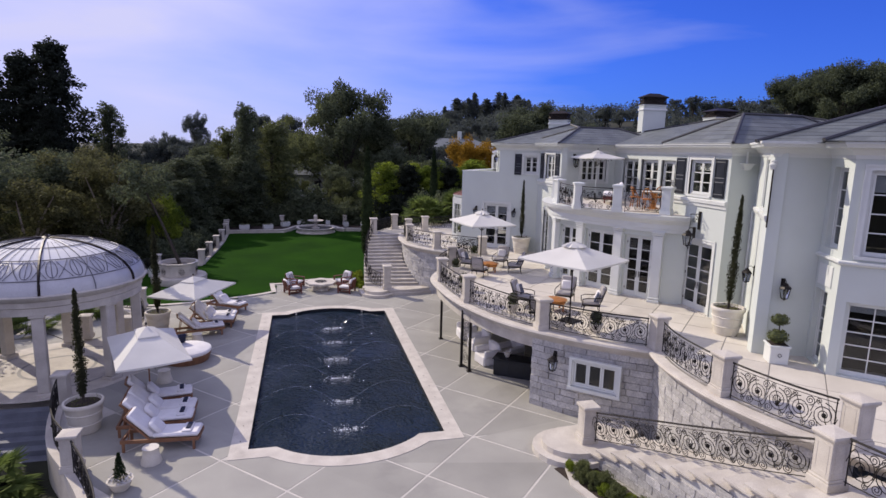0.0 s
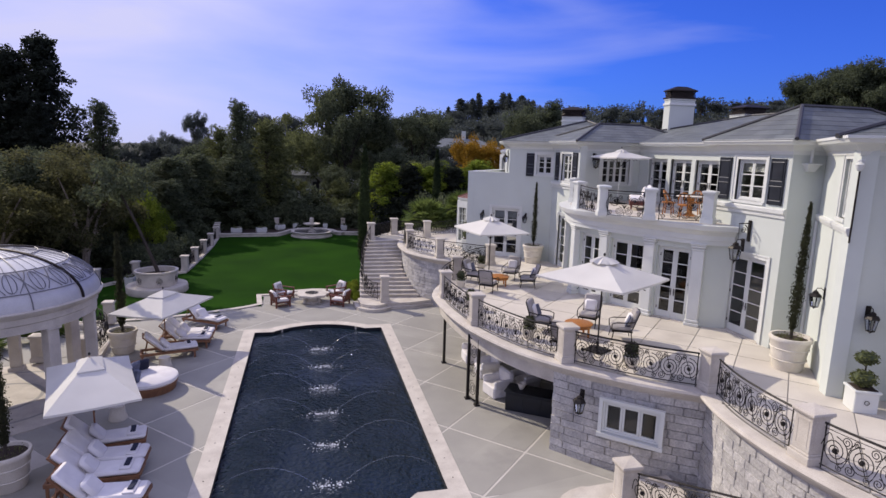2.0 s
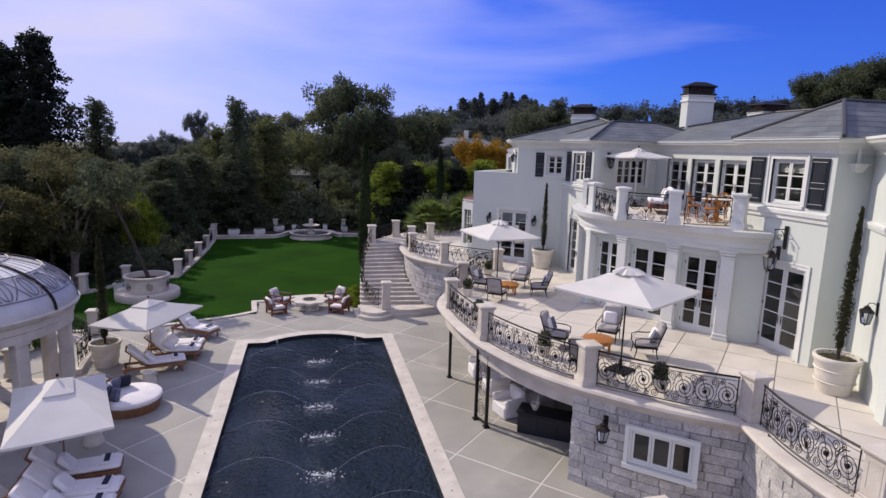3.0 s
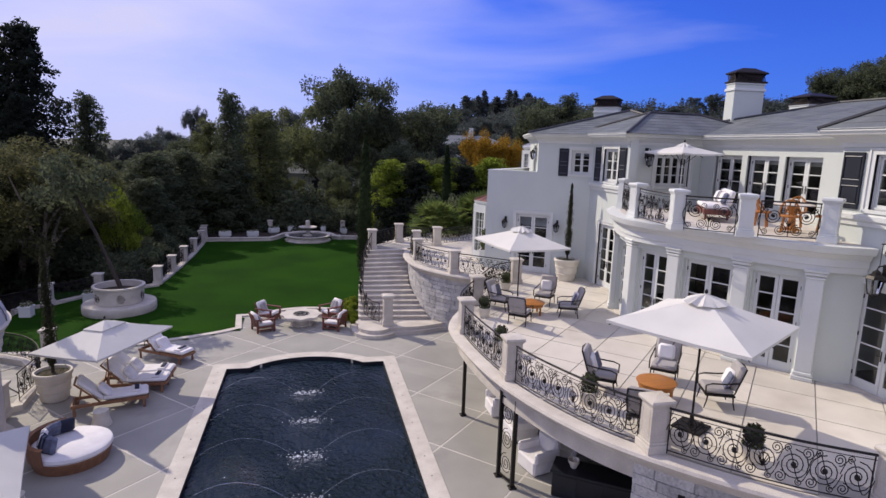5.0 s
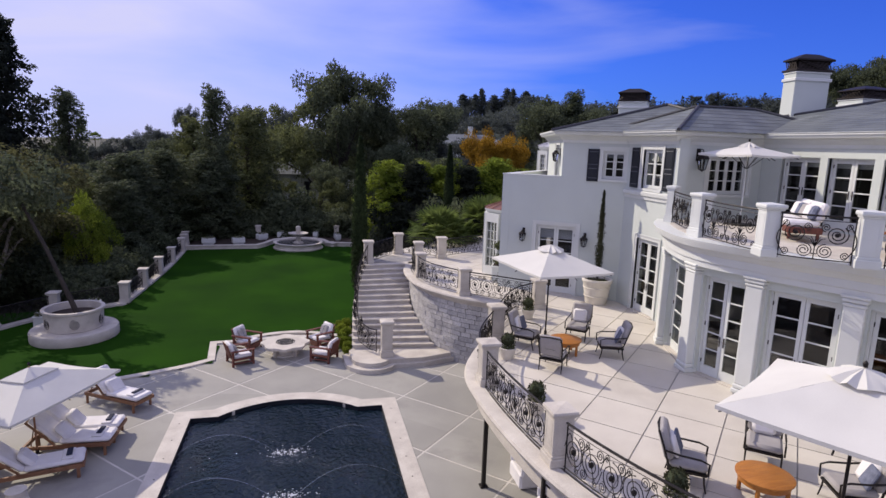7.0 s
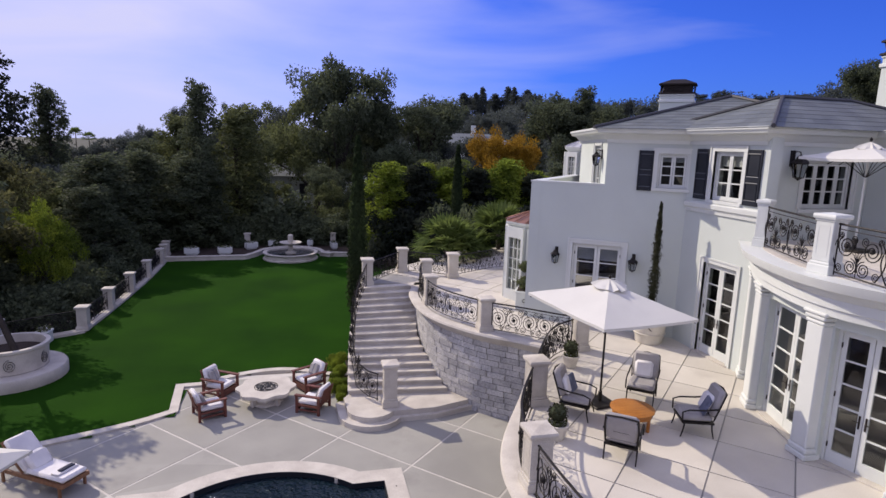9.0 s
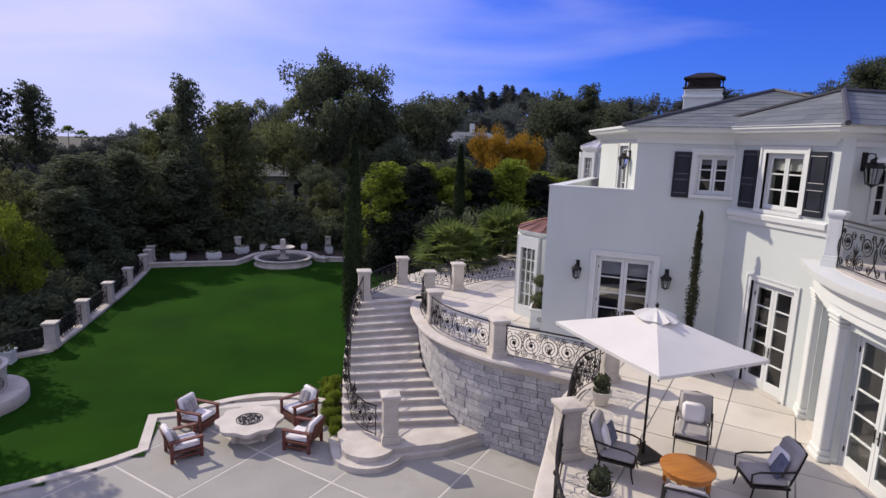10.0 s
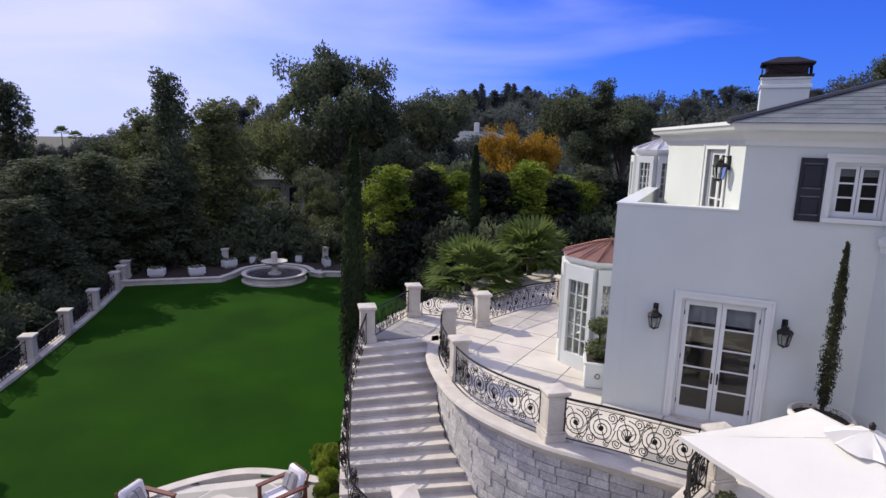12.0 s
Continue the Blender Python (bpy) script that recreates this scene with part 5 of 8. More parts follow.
# balcony piers and rails
BAL = [(11.75, 4.95), (10.62, 2.1), (10.25, -0.6), (11.35, -1.95), (13.0, -2.95)]
for k, (x, y) in enumerate(BAL):
    p = pier(x, y, 6.42, 1.17, 0.36 if k else 0.26, 25 - 20 * k)
    tagged(p, "white painted balcony pier with a moulded cap", "pier", "balcony piers")
    for o in p.children:
        o.material_slots[0].link = "OBJECT"
        o.material_slots[0].material = TRIM
b_line = spline([(12.25, 5.5)] + BAL + [(13.5, -3.3)], 0.1)
LYRE = dict(
    scroll=G().tube(spiral(0, 0, 0.20, 0.045, 2.2, 2.2, n=34), 0.012, 5),
    low_scroll=G().tube(spiral(0, 0, 0.15, 0.03, 2.3, 1.57, -1, n=30), 0.011, 5),
    small_scroll=G().tube(spiral(0, 0, 0.085, 0.015, 1.8, -1.57, n=20), 0.010, 4),
    boss=G().lathe([(0, -0.04), (0.035, -0.03), (0.048, 0), (0.035, 0.03), (0, 0.04)], 8, pose(0, 0, 0, 90, 0, 0)),
    bow=G().tube([(-0.16 * math.sin(math.pi * i / 12), 0, -0.36 + 0.72 * i / 12) for i in range(13)], 0.012, 5),
    stem=G().tube([(0, 0, 0.06), (0, 0, 0.34)], 0.010, 4).tube([(-0.05, 0, 0.17), (0.05, 0, 0.17)], 0.010, 4),
)
LYRE = {k: g.mesh(k, IRON) for k, g in LYRE.items()}


def lyre_rail(path, z, h=0.95):
    """A balcony panel: paired scrolls with bosses about a central palmette, bows at the sides."""
    path = [Vector(p).to_2d() for p in path]
    a, b = path[0], path[-1]
    mid, d = (a + b) / 2, (b - a)
    L = d.length
    th = thing("iron_railing", "black wrought-iron balcony rail with large open scrolls", "railing", pose(mid.x, mid.y, z, 0, 0, math.degrees(math.atan2(d.y, d.x))), "balcony rail panels", "thing")
    inv = pose(mid.x, mid.y, 0, 0, 0, math.degrees(math.atan2(d.y, d.x))).inverted()
    bent = [inv @ Vector((p.x, p.y, 0)) for p in path]
    out = lambda x: float(np.interp(x, [p.x for p in bent], [p.y for p in bent]))
    for nm, q, rad in (("top_rail", h, 0.022), ("middle_rail", h - 0.09, 0.009), ("bottom_rail", 0.06, 0.014)):
        part(nm, G().tube([(p.x, p.y, q) for p in bent], rad, 6), IRON, th)
    for sx in (-1, 1):
        part("upright", G().tube([(sx * (L / 2 - 0.02), 0, 0), (sx * (L / 2 - 0.02), 0, h)], 0.014, 5), IRON, th)
    reps = 1 if L < 2.1 else 2
    w = L / reps
    for k in range(reps):
        c = -L / 2 + w * (k + 0.5)
        for sx in (-1, 1):
            for nm, x, q, sc in (("scroll", 0.27 * w, 0.58, 1.0), ("boss", 0.27 * w, 0.58, 1.0), ("low_scroll", 0.14 * w, 0.23, 1.0), ("small_scroll", 0.12 * w, 0.72, 1.0), ("small_scroll", 0.40 * w, 0.17, 0.95), ("small_scroll", 0.42 * w, 0.76, 0.8), ("bow", 0.40 * w, 0.45, 1.0)):
                fit = min(1.0, w / 1.15)
                part(nm, LYRE[nm], IRON, th, m=pose(c + sx * x, out(c + sx * x), q) @ Matrix.Diagonal((-sx * sc * fit, 1, sc, 1)))
        part("stem", LYRE["stem"], IRON, th, m=pose(c, out(c), 0))
        part("palmette", SCROLL["palmette"], IRON, th, m=pose(c, out(c), 0.08) @ Matrix.Diagonal((0.9, 1, 0.8, 1)))
    return th


for a, b in zip([(12.25, 5.5)] + BAL, BAL):
    lyre_rail(between(b_line, a, b, 0.2 if a[0] != 12.25 else 0.14), 6.44)

# bar below the terrace
for x, y in ((4.92, 1.85), (4.95, -1.65), (5.12, -2.25)):
    post = thing("iron_post", "slender black iron post under the terrace", "post", pose(x, y, 0), "bar posts", "thing")
    part("shaft", G().rbox(0.10, 0.10, 2.5, 0.01), IRON, post)
    part("foot", G().rbox(0.2, 0.2, 0.04, 0.01), IRON, post)
gate = thing("iron_gate", "open black iron gate leaf with scrollwork", "gate", pose(5.03, -1.95, 0), kind="thing")
gm = pose(0, 0, 0.1, 0, 0, -74)
part("gate_frame", G().box(-0.28, -0.02, 0, -0.25, 0.02, 2.2, gm).box(0.25, -0.02, 0, 0.28, 0.02, 2.2, gm).box(-0.25, -0.02, 0, 0.25, 0.02, 0.04, gm).box(-0.25, -0.02, 2.16, 0.25, 0.02, 2.2, gm), IRON, gate)
for k in range(3):
    part("scroll", SCROLL["scroll"], IRON, gate, m=gm @ pose(0, 0, -0.05 + 0.68 * k) @ Matrix.Diagonal((0.85, 1, 1, 1)))
counter = thing("bar_counter", "low black panelled bar counter with a pale top", "counter", pose(6.95, -3.0, 0, 0, 0, 55), kind="thing")
part("body", G().rbox(0.7, 1.9, 0.66, 0.02), BLACK_PAINT, counter)
part("worktop", G().rbox(0.78, 2.0, 0.04, 0.01, cz=0.66), BLACK_PAINT, counter, "dark polished worktop")
for k in range(3):
    part("panel", G().box(-0.365, -0.9 + 0.62 * k, 0.1, -0.35, -0.36 + 0.62 * k, 0.6), BLACK_PAINT, counter)
for x, y, r in ((6.15, -1.45, 14), (6.3, 0.3, 3), (6.2, 1.9, 0), (7.3, -1.2, 20)):
    sofa = thing("lounge_chair", "white slip-covered lounge chair under the terrace", "chair", pose(x, y, 0, 0, 0, r), "bar lounge chairs", "thing")
    part("seat", G().rbox(0.85, 0.8, 0.42, 0.05), CUSHION, sofa)
    part("backrest", G().rbox(0.2, 0.8, 0.5, 0.06, pose(0.35, 0, 0.38)), CUSHION, sofa)
    for s in (-1, 1):
        part("armrest", G().rbox(0.8, 0.14, 0.3, 0.05, pose(0, s * 0.38, 0.36)), CUSHION, sofa)
for x, y in ((6.55, -2.72),):
    jar = thing("counter_bowl", "pale ceramic bowl on the bar counter", "bowl", pose(x, y, 0.7), "bar bowls", "thing")
    part("bowl", G().lathe([(0, 0), (0.07, 0), (0.14, 0.16), (0.15, 0.22), (0.13, 0.22), (0.06, 0.03), (0, 0.03)], 16), POT, jar, smooth=True)
tv = thing("bar_cabinet", "black bar cabinet against the back wall", "cabinet", pose(9.6, -2.0, 0), kind="thing")
part("body", G().rbox(0.6, 4.2, 1.9, 0.02), BLACK_PAINT, tv)
for k in range(5):
    part("door", G().box(-0.325, -2.05 + 0.83 * k, 0.1, -0.305, -1.27 + 0.83 * k, 1.8), BLACK_PAINT, tv)
# white casement in the bar wall
wm = pose(7.22, -6.53, 1.1, 0, 0, -43.5)
g = glazed("window_11", "white three-light casement window in the grey stone wall", wm @ pose(0.22, -0.12, 0.06), 1.5, 0.9, 3, 1, 1, False, False)
# black sheet behind the panes in place of an unlit room
part("unlit_backing", G().box(0.03, 0.16, 0.03, 1.47, 0.18, 0.87), BLACK_PAINT, g)
part("surround", G().box(-0.1, -0.02, -0.08, 0, 0.1, 0.98).box(1.5, -0.02, -0.08, 1.6, 0.1, 0.98).box(0, -0.02, 0.9, 1.5, 0.1, 0.98).box(-0.12, -0.05, -0.13, 1.62, 0.1, -0.02), TRIM, g)
wall_lantern(pose(6.95, -6.28, 1.85, 0, 0, -45.5) @ pose(0, -0.08, 0), 1.08)


# ---- furniture ----
def umbrella(x, y, z, sx, sy, top, rim, ang, label, wood=False, pole=0.024, pale=False):
    th = thing("patio_umbrella", label, "umbrella", pose(x, y, z, 0, 0, ang), "patio umbrellas", "thing")
    hx, hy = sx / 2, sy / 2
    part("base", G().rbox(0.62, 0.62, 0.05, 0.015).rbox(0.08, 0.08, 0.26, 0.02, cz=0.05), IRON, th, "dark metal base plate")
    stick = TEAK if wood else TRIM if pale else IRON
    part("pole", G().lathe([(0, 0.05), (pole, 0.05), (pole, top - 0.05), (0, top - 0.05)], 10), stick, th, "wooden pole" if wood else "white pole" if pale else "dark pole", smooth=True)
    can = G()
    cs = [(-hx, -hy), (hx, -hy), (hx, hy), (-hx, hy)]
    N = 10
    for k in range(4):
        a, b = Vector((*cs[k], rim)), Vector((*cs[(k + 1) % 4], rim))
        c = Vector((0, 0, top - 0.10))
        rows = []
        for i in range(N + 1):
            t = 0.13 + 0.87 * i / N
            row = []
            for j in range(N + 1):
                e = a.lerp(b, j / N)
                sag = -0.035 * math.sin(math.pi * j / N) * t * t - 0.012 * math.sin(math.pi * t)
                pull = 1 - 0.022 * math.sin(math.pi * j / N) * t
                p = c.lerp(e, t)
                row.append((p.x * pull, p.y * pull, p.z + sag + 0.008 * noise.noise((p.x * 3, p.y * 3, k))))
            rows.append(row)
        k0 = len(can.v)
        can.v += [p for r in rows for p in r]
        can.f += [(k0 + i * (N + 1) + j, k0 + i * (N + 1) + j + 1, k0 + (i + 1) * (N + 1) + j + 1, k0 + (i + 1) * (N + 1) + j) for i in range(N) for j in range(N)]
        low = [rows[N][j] for j in range(N + 1)]
        k1 = len(can.v)
        can.v += low + [(p[0], p[1], p[2] - 0.06) for p in low]
        can.f += [(k1 + j, k1 + j + 1, k1 + N + 2 + j, k1 + N + 1 + j) for j in range(N)]
    canopy = part("canopy", can, FABRIC, th, "white canvas canopy", smooth=True)
    vent = G()
    vr = [[((0.36 + 0.05 * (i % 2) + 0.03 * math.sin(i * 1.7)) * s * math.cos(6.283 * i / 24) * (hx / 1.3), (0.36 + 0.05 * (i % 2)) * s * math.sin(6.283 * i / 24) * (hy / 1.3), top - 0.02 - 0.19 * s ** 1.4 + (0.035 * (i % 2) + 0.02 * math.sin(i * 2.3)) * s) for i in range(24)] for s in (0.05, 0.6, 1.0)]
    k0 = len(vent.v)
    vent.v += [p for r in vr for p in r]
    vent.f += [(k0 + r * 24 + i, k0 + r * 24 + (i + 1) % 24, k0 + (r + 1) * 24 + (i + 1) % 24, k0 + (r + 1) * 24 + i) for r in range(2) for i in range(24)]
    if wood:
        vent = G()
        for s0, z0, s1, z1 in ((0.30, 0.0, 0.02, 0.0),):
            c0 = [(s0 * cx, s0 * cy, top - 0.10 - (top - 0.10 - rim) * s0 + 0.035) for cx, cy in cs]
            vent.add(c0 + [(p[0], p[1], p[2] - 0.04) for p in c0] + [(0, 0, top - 0.05)], [(0, 1, 8), (1, 2, 8), (2, 3, 8), (3, 0, 8), (0, 4, 5, 1), (1, 5, 6, 2), (2, 6, 7, 3), (3, 7, 4, 0)])
        part("vent", vent, FABRIC, canopy, "flat square white vent flap")
    else:
        part("vent", vent, FABRIC, canopy, "gathered white vent cap", smooth=True)
    part("finial", G().lathe([(0, top - 0.02), (0.03, top), (0.035, top + 0.05), (0, top + 0.09)], 10), IRON, th)
    hub = Vector((0, 0, top - 0.12))
    for k in range(8):
        e = Vector((cs[k // 2][0] if k % 2 == 0 else (cs[k // 2][0] + cs[(k // 2 + 1) % 4][0]) / 2, cs[k // 2][1] if k % 2 == 0 else (cs[k // 2][1] + cs[(k // 2 + 1) % 4][1]) / 2, rim - 0.03 if k % 2 == 0 else rim - 0.1))
        rib = part("rib", G().tube([hub, e * 0.97], 0.012, 4), IRON, th)
        part("strut", G().tube([Vector((0, 0, rim - 0.45)), hub.lerp(e, 0.5)], 0.009, 4), IRON, rib)
    return th


umbrella(7.65, 4.72, TZ, 2.4, 2.95, 2.98, 2.36, 8, "large white square canvas umbrella on the terrace")
umbrella(8.02, -4.95, TZ, 2.8, 2.8, 2.94, 2.30, -59, "large white square canvas umbrella on the terrace")
umbrella(-6.45, -3.05, 0, 2.15, 3.65, 2.78, 1.98, 20, "white canvas umbrella over the sun loungers", True)
umbrella(-6.38, 5.1, 0, 2.35, 3.5, 2.66, 1.98, -23, "white canvas umbrella over the sun loungers", True)
umbrella(13.62, 4.15, 6.43, 1.95, 1.95, 2.55, 2.16, 8, "white square canvas umbrella on the balcony", pale=True)


def lounger(x, y, ang, seed, group):
    """A sun lounger: foot towards +x of its own frame."""
    th = thing("sun_lounger", "teak sun lounger with a white mattress, raised back and folded towel", "sun lounger", pose(x, y, 0, 0, 0, ang) @ Matrix.Scale(1.1, 4), group, "thing")
    if "lounger" not in made:
        fr = G().box(-0.95, -0.33, 0.25, 0.98, -0.28, 0.34).box(-0.95, 0.28, 0.25, 0.98, 0.33, 0.34).box(0.94, -0.28, 0.25, 0.98, 0.28, 0.34).box(-0.95, -0.28, 0.25, -0.90, 0.28, 0.34)
        back = pose(-0.22, 0, 0.36, 0, 46, 0)
        made["lounger"] = dict(
            frame=(fr.mesh("frame", TEAK), TEAK),
            slat=(G().rbox(0.105, 0.56, 0.02, 0.005, cz=0.31).mesh("slat", TEAK), TEAK),
            leg=(G().rbox(0.07, 0.05, 0.26, 0.01).mesh("leg", TEAK), TEAK),
            mattress=(G().rbox(1.15, 0.62, 0.12, 0.05, pose(0.40, 0, 0.345)).mesh("mattress", CUSHION, True), CUSHION),
            back_cushion=(G().rbox(0.86, 0.62, 0.12, 0.05, back @ pose(-0.41, 0, 0.0)).mesh("back_cushion", CUSHION, True), CUSHION),
            back_frame=(G().box(-0.86, -0.31, -0.05, 0.0, -0.27, -0.01, back).box(-0.86, 0.27, -0.05, 0.0, 0.31, -0.01, back).box(-0.86, -0.27, -0.05, -0.82, 0.27, -0.01, back).tube([(-0.68, -0.25, 0.78), (-0.78, -0.25, 0.3)], 0.015, 5).tube([(-0.68, 0.25, 0.78), (-0.78, 0.25, 0.3)], 0.015, 5).mesh("backrest_frame", TEAK), TEAK),
            pillow=(G().rbox(0.46, 0.5, 0.15, 0.07, pose(-0.17, 0, 0.52, 0, 50, 0)).mesh("pillow", CUSHION, True), CUSHION),
            towel=(G().rbox(0.24, 0.5, 0.04, 0.015, pose(0.66, 0, 0.465)).mesh("towel", CUSHION, True), CUSHION),
            trim=(G().rbox(0.12, 0.34, 0.035, 0.012, pose(0.68, 0.03, 0.503)).mesh("folded_band", NAVY), NAVY),
        )
    md = made["lounger"]
    part("frame", md["frame"][0], TEAK, th)
    for k in range(9):
        part("slat", md["slat"][0], TEAK, th, m=pose(-0.05 + 0.115 * k, 0, 0))
    for sx in (-0.88, 0.85):
        for sy in (-0.3, 0.3):
            part("leg", md["leg"][0], TEAK, th, m=pose(sx, sy, 0))
    part("backrest_frame", md["back_frame"][0], TEAK, th)
    part("mattress", md["mattress"][0], CUSHION, th, "white mattress")
    part("back_cushion", md["back_cushion"][0], CUSHION, th)
    part("pillow", md["pillow"][0], CUSHION, th)
    tw = part("towel", md["towel"][0], CUSHION, th, "folded white towel")
    part("folded_band", md["trim"][0], NAVY, tw, "navy folded towel")
    return th


for k, (x, y, a) in enumerate(((-5.35, 8.35, -32), (-5.7, 6.2, -2), (-5.7, 5.45, -2), (-6.05, 4.15, 14), (-6.15, -3.35, 10), (-5.85, -4.35, 2), (-5.8, -5.1, 2), (-5.4, -6.15, -4))):
    lounger(x, y, a, k, "pool sun loungers")
for x, y in ((-5.95, 2.95), (-5.5, -7.1), (-6.4, -1.25)):
    t = thing("side_table", "cream drum-shaped stone side table on the deck", "side table", pose(x, y, 0), "drum side tables", "thing")
    part("drum", G().lathe([(0, 0), (0.27, 0), (0.28, 0.03), (0.22, 0.24), (0.20, 0.42), (0.22, 0.46), (0, 0.465)], 24), POT, t, smooth=True)

bed = thing("round_daybed", "round wicker daybed with a white cushion and blue pillows", "daybed", pose(-6.05, 1.05, 0), kind="thing")
part("base", G().lathe([(0, 0), (0.86, 0), (0.95, 0.3), (0.93, 0.32), (0, 0.32)], 40), TEAK, bed, "woven brown base", smooth=True)
part("mattress", G().lathe([(0, 0.32), (0.93, 0.32), (0.97, 0.38), (0.95, 0.46), (0.88, 0.5), (0, 0.51)], 40), CUSHION, bed, smooth=True)
part("back", G().lathe([(0.88, 0.3), (0.98, 0.3), (1.02, 0.75), (0.96, 0.8), (0.9, 0.75)], 16, pose(0, 0, 0, 0, 0, 115), arc=2.4), TEAK, bed, "woven backrest", smooth=True)
for k, (a, mt) in enumerate(((122, NAVY), (145, STRIPE), (170, STRIPE), (195, CUSHION), (218, NAVY), (240, STRIPE))):
    part("pillow", G().rbox(0.16, 0.46, 0.44, 0.06, pose(0.68 * math.cos(radians(a)), 0.68 * math.sin(radians(a)), 0.5, 0, -18, a - 180 + 180)), mt, bed, {NAVY: "navy pillow", STRIPE: "blue-grey pillow", CUSHION: "white pillow"}[mt])


def iron_chair(x, y, z, ang, group, dark=True):
    """A cushioned iron armchair; the seat faces +y of its own frame."""
    th = thing("terrace_chair", "dark iron terrace armchair with pale grey cushions", "armchair", pose(x, y, z, 0, 0, ang), group, "thing")
    if "chair" not in made:
        tilt = pose(0, -0.30, 0.40, 16, 0, 0)
        bk = G()
        for s in (-1, 1):
            bk.tube([(s * 0.29, -0.30, 0.38), (s * 0.31, -0.40, 0.7), (s * 0.29, -0.50, 0.97)], 0.018, 6)
        bk.tube([(-0.29, -0.50, 0.97), (0, -0.53, 1.0), (0.29, -0.50, 0.97)], 0.018, 6)
        for a, b in (((-0.29, -0.31, 0.45), (-0.13, -0.42, 0.65)), ((0.29, -0.31, 0.45), (0.13, -0.42, 0.65)), ((-0.29, -0.49, 0.93), (-0.13, -0.45, 0.8)), ((0.29, -0.49, 0.93), (0.13, -0.45, 0.8))):
            bk.tube([a, b], 0.012, 5)
        bk.tube([(-0.13, -0.42, 0.65), (0.13, -0.42, 0.65), (0.13, -0.45, 0.8), (-0.13, -0.45, 0.8), (-0.13, -0.42, 0.65)], 0.012, 5)
        made["chair"] = dict(
            seat_frame=G().box(-0.31, -0.32, 0.30, 0.31, 0.32, 0.34).mesh("seat_frame", IRON),
            back_frame=bk.mesh("back_frame", IRON),
            seat=G().rbox(0.6, 0.62, 0.13, 0.05, pose(0, 0.02, 0.345)).mesh("seat", GREY_FABRIC, True),
            backrest=G().rbox(0.60, 0.16, 0.60, 0.06, pose(0, -0.28, 0.45, 18, 0, 0)).mesh("backrest", GREY_FABRIC, True),
            pillow=G().rbox(0.42, 0.13, 0.4, 0.06, pose(0.02, -0.17, 0.48, 20, 0, 4)).mesh("pillow", CUSHION, True),
            dark=G().rbox(0.36, 0.05, 0.38, 0.02, pose(-0.12, -0.10, 0.48, 22, 0, -8)).mesh("pillow_dark", STRIPE, True),
            arm=G().tube([(0, -0.38, 0.66), (0, -0.1, 0.62), (0, 0.2, 0.61), (0, 0.34, 0.56), (0, 0.33, 0.34)], 0.018, 6).mesh("armrest", IRON),
            leg=G().tube([(0, 0, 0.32), (0, 0.02, 0.16), (0, 0.06, 0.0)], 0.02, 6, taper=0.013).mesh("leg", IRON),
        )
    md = made["chair"]
    for nm, mt, lb in (("seat_frame", IRON, ""), ("back_frame", IRON, "dark iron openwork back"), ("seat", GREY_FABRIC, "grey seat cushion"), ("backrest", GREY_FABRIC, "grey back cushion"), ("pillow", CUSHION, "white pillow")):
        part(nm, md[nm], mt, th, lb)
    if dark:
        part("pillow", md["dark"], STRIPE, th, "dark blue pillow")
    for s in (-0.33, 0.33):
        part("armrest", md["arm"], IRON, th, m=pose(s, 0, 0))
        part("leg", md["leg"], IRON, th, m=pose(s * 0.9, 0.27, 0))
        part("leg", md["leg"], IRON, th, m=pose(s * 0.9, -0.27, 0, 0, 0, 180))
    return th


def low_table(x, y, z, r=0.46, h=0.44):
    th = thing("low_table", "round honey-coloured wooden low table on the terrace", "table", pose(x, y, z), "low tables", "thing")
    part("tabletop", G().lathe([(0, h - 0.05), (r - 0.03, h - 0.05), (r, h - 0.03), (r, h - 0.01), (r - 0.02, h), (0, h + 0.002)], 32), ORANGE_WOOD, th, smooth=True)
    part("apron", G().lathe([(r - 0.08, h - 0.14), (r - 0.05, h - 0.14), (r - 0.05, h - 0.05), (r - 0.08, h - 0.05)], 32), ORANGE_WOOD, th, smooth=True)
    for k in range(4):
        part("leg", G().rbox(0.06, 0.06, h - 0.05, 0.01, pose((r - 0.09) * math.cos(0.6 + k * 1.571), (r - 0.09) * math.sin(0.6 + k * 1.571), 0)), ORANGE_WOOD, th)


for cx, cy, seats in ((7.75, 3.55, ((6.85, 4.3), (8.75, 4.75), (8.95, 3.15), (6.95, 2.55))), (8.1, -3.5, ((7.1, -2.8), (9.0, -2.5), (9.35, -4.0), (7.0, -4.75)))):
    low_table(cx, cy, TZ)
    for k, (x, y) in enumerate(seats):
        iron_chair(x, y, TZ, math.degrees(math.atan2(cy - y, cx - x)) - 90, "terrace armchairs", k % 2 == 0)


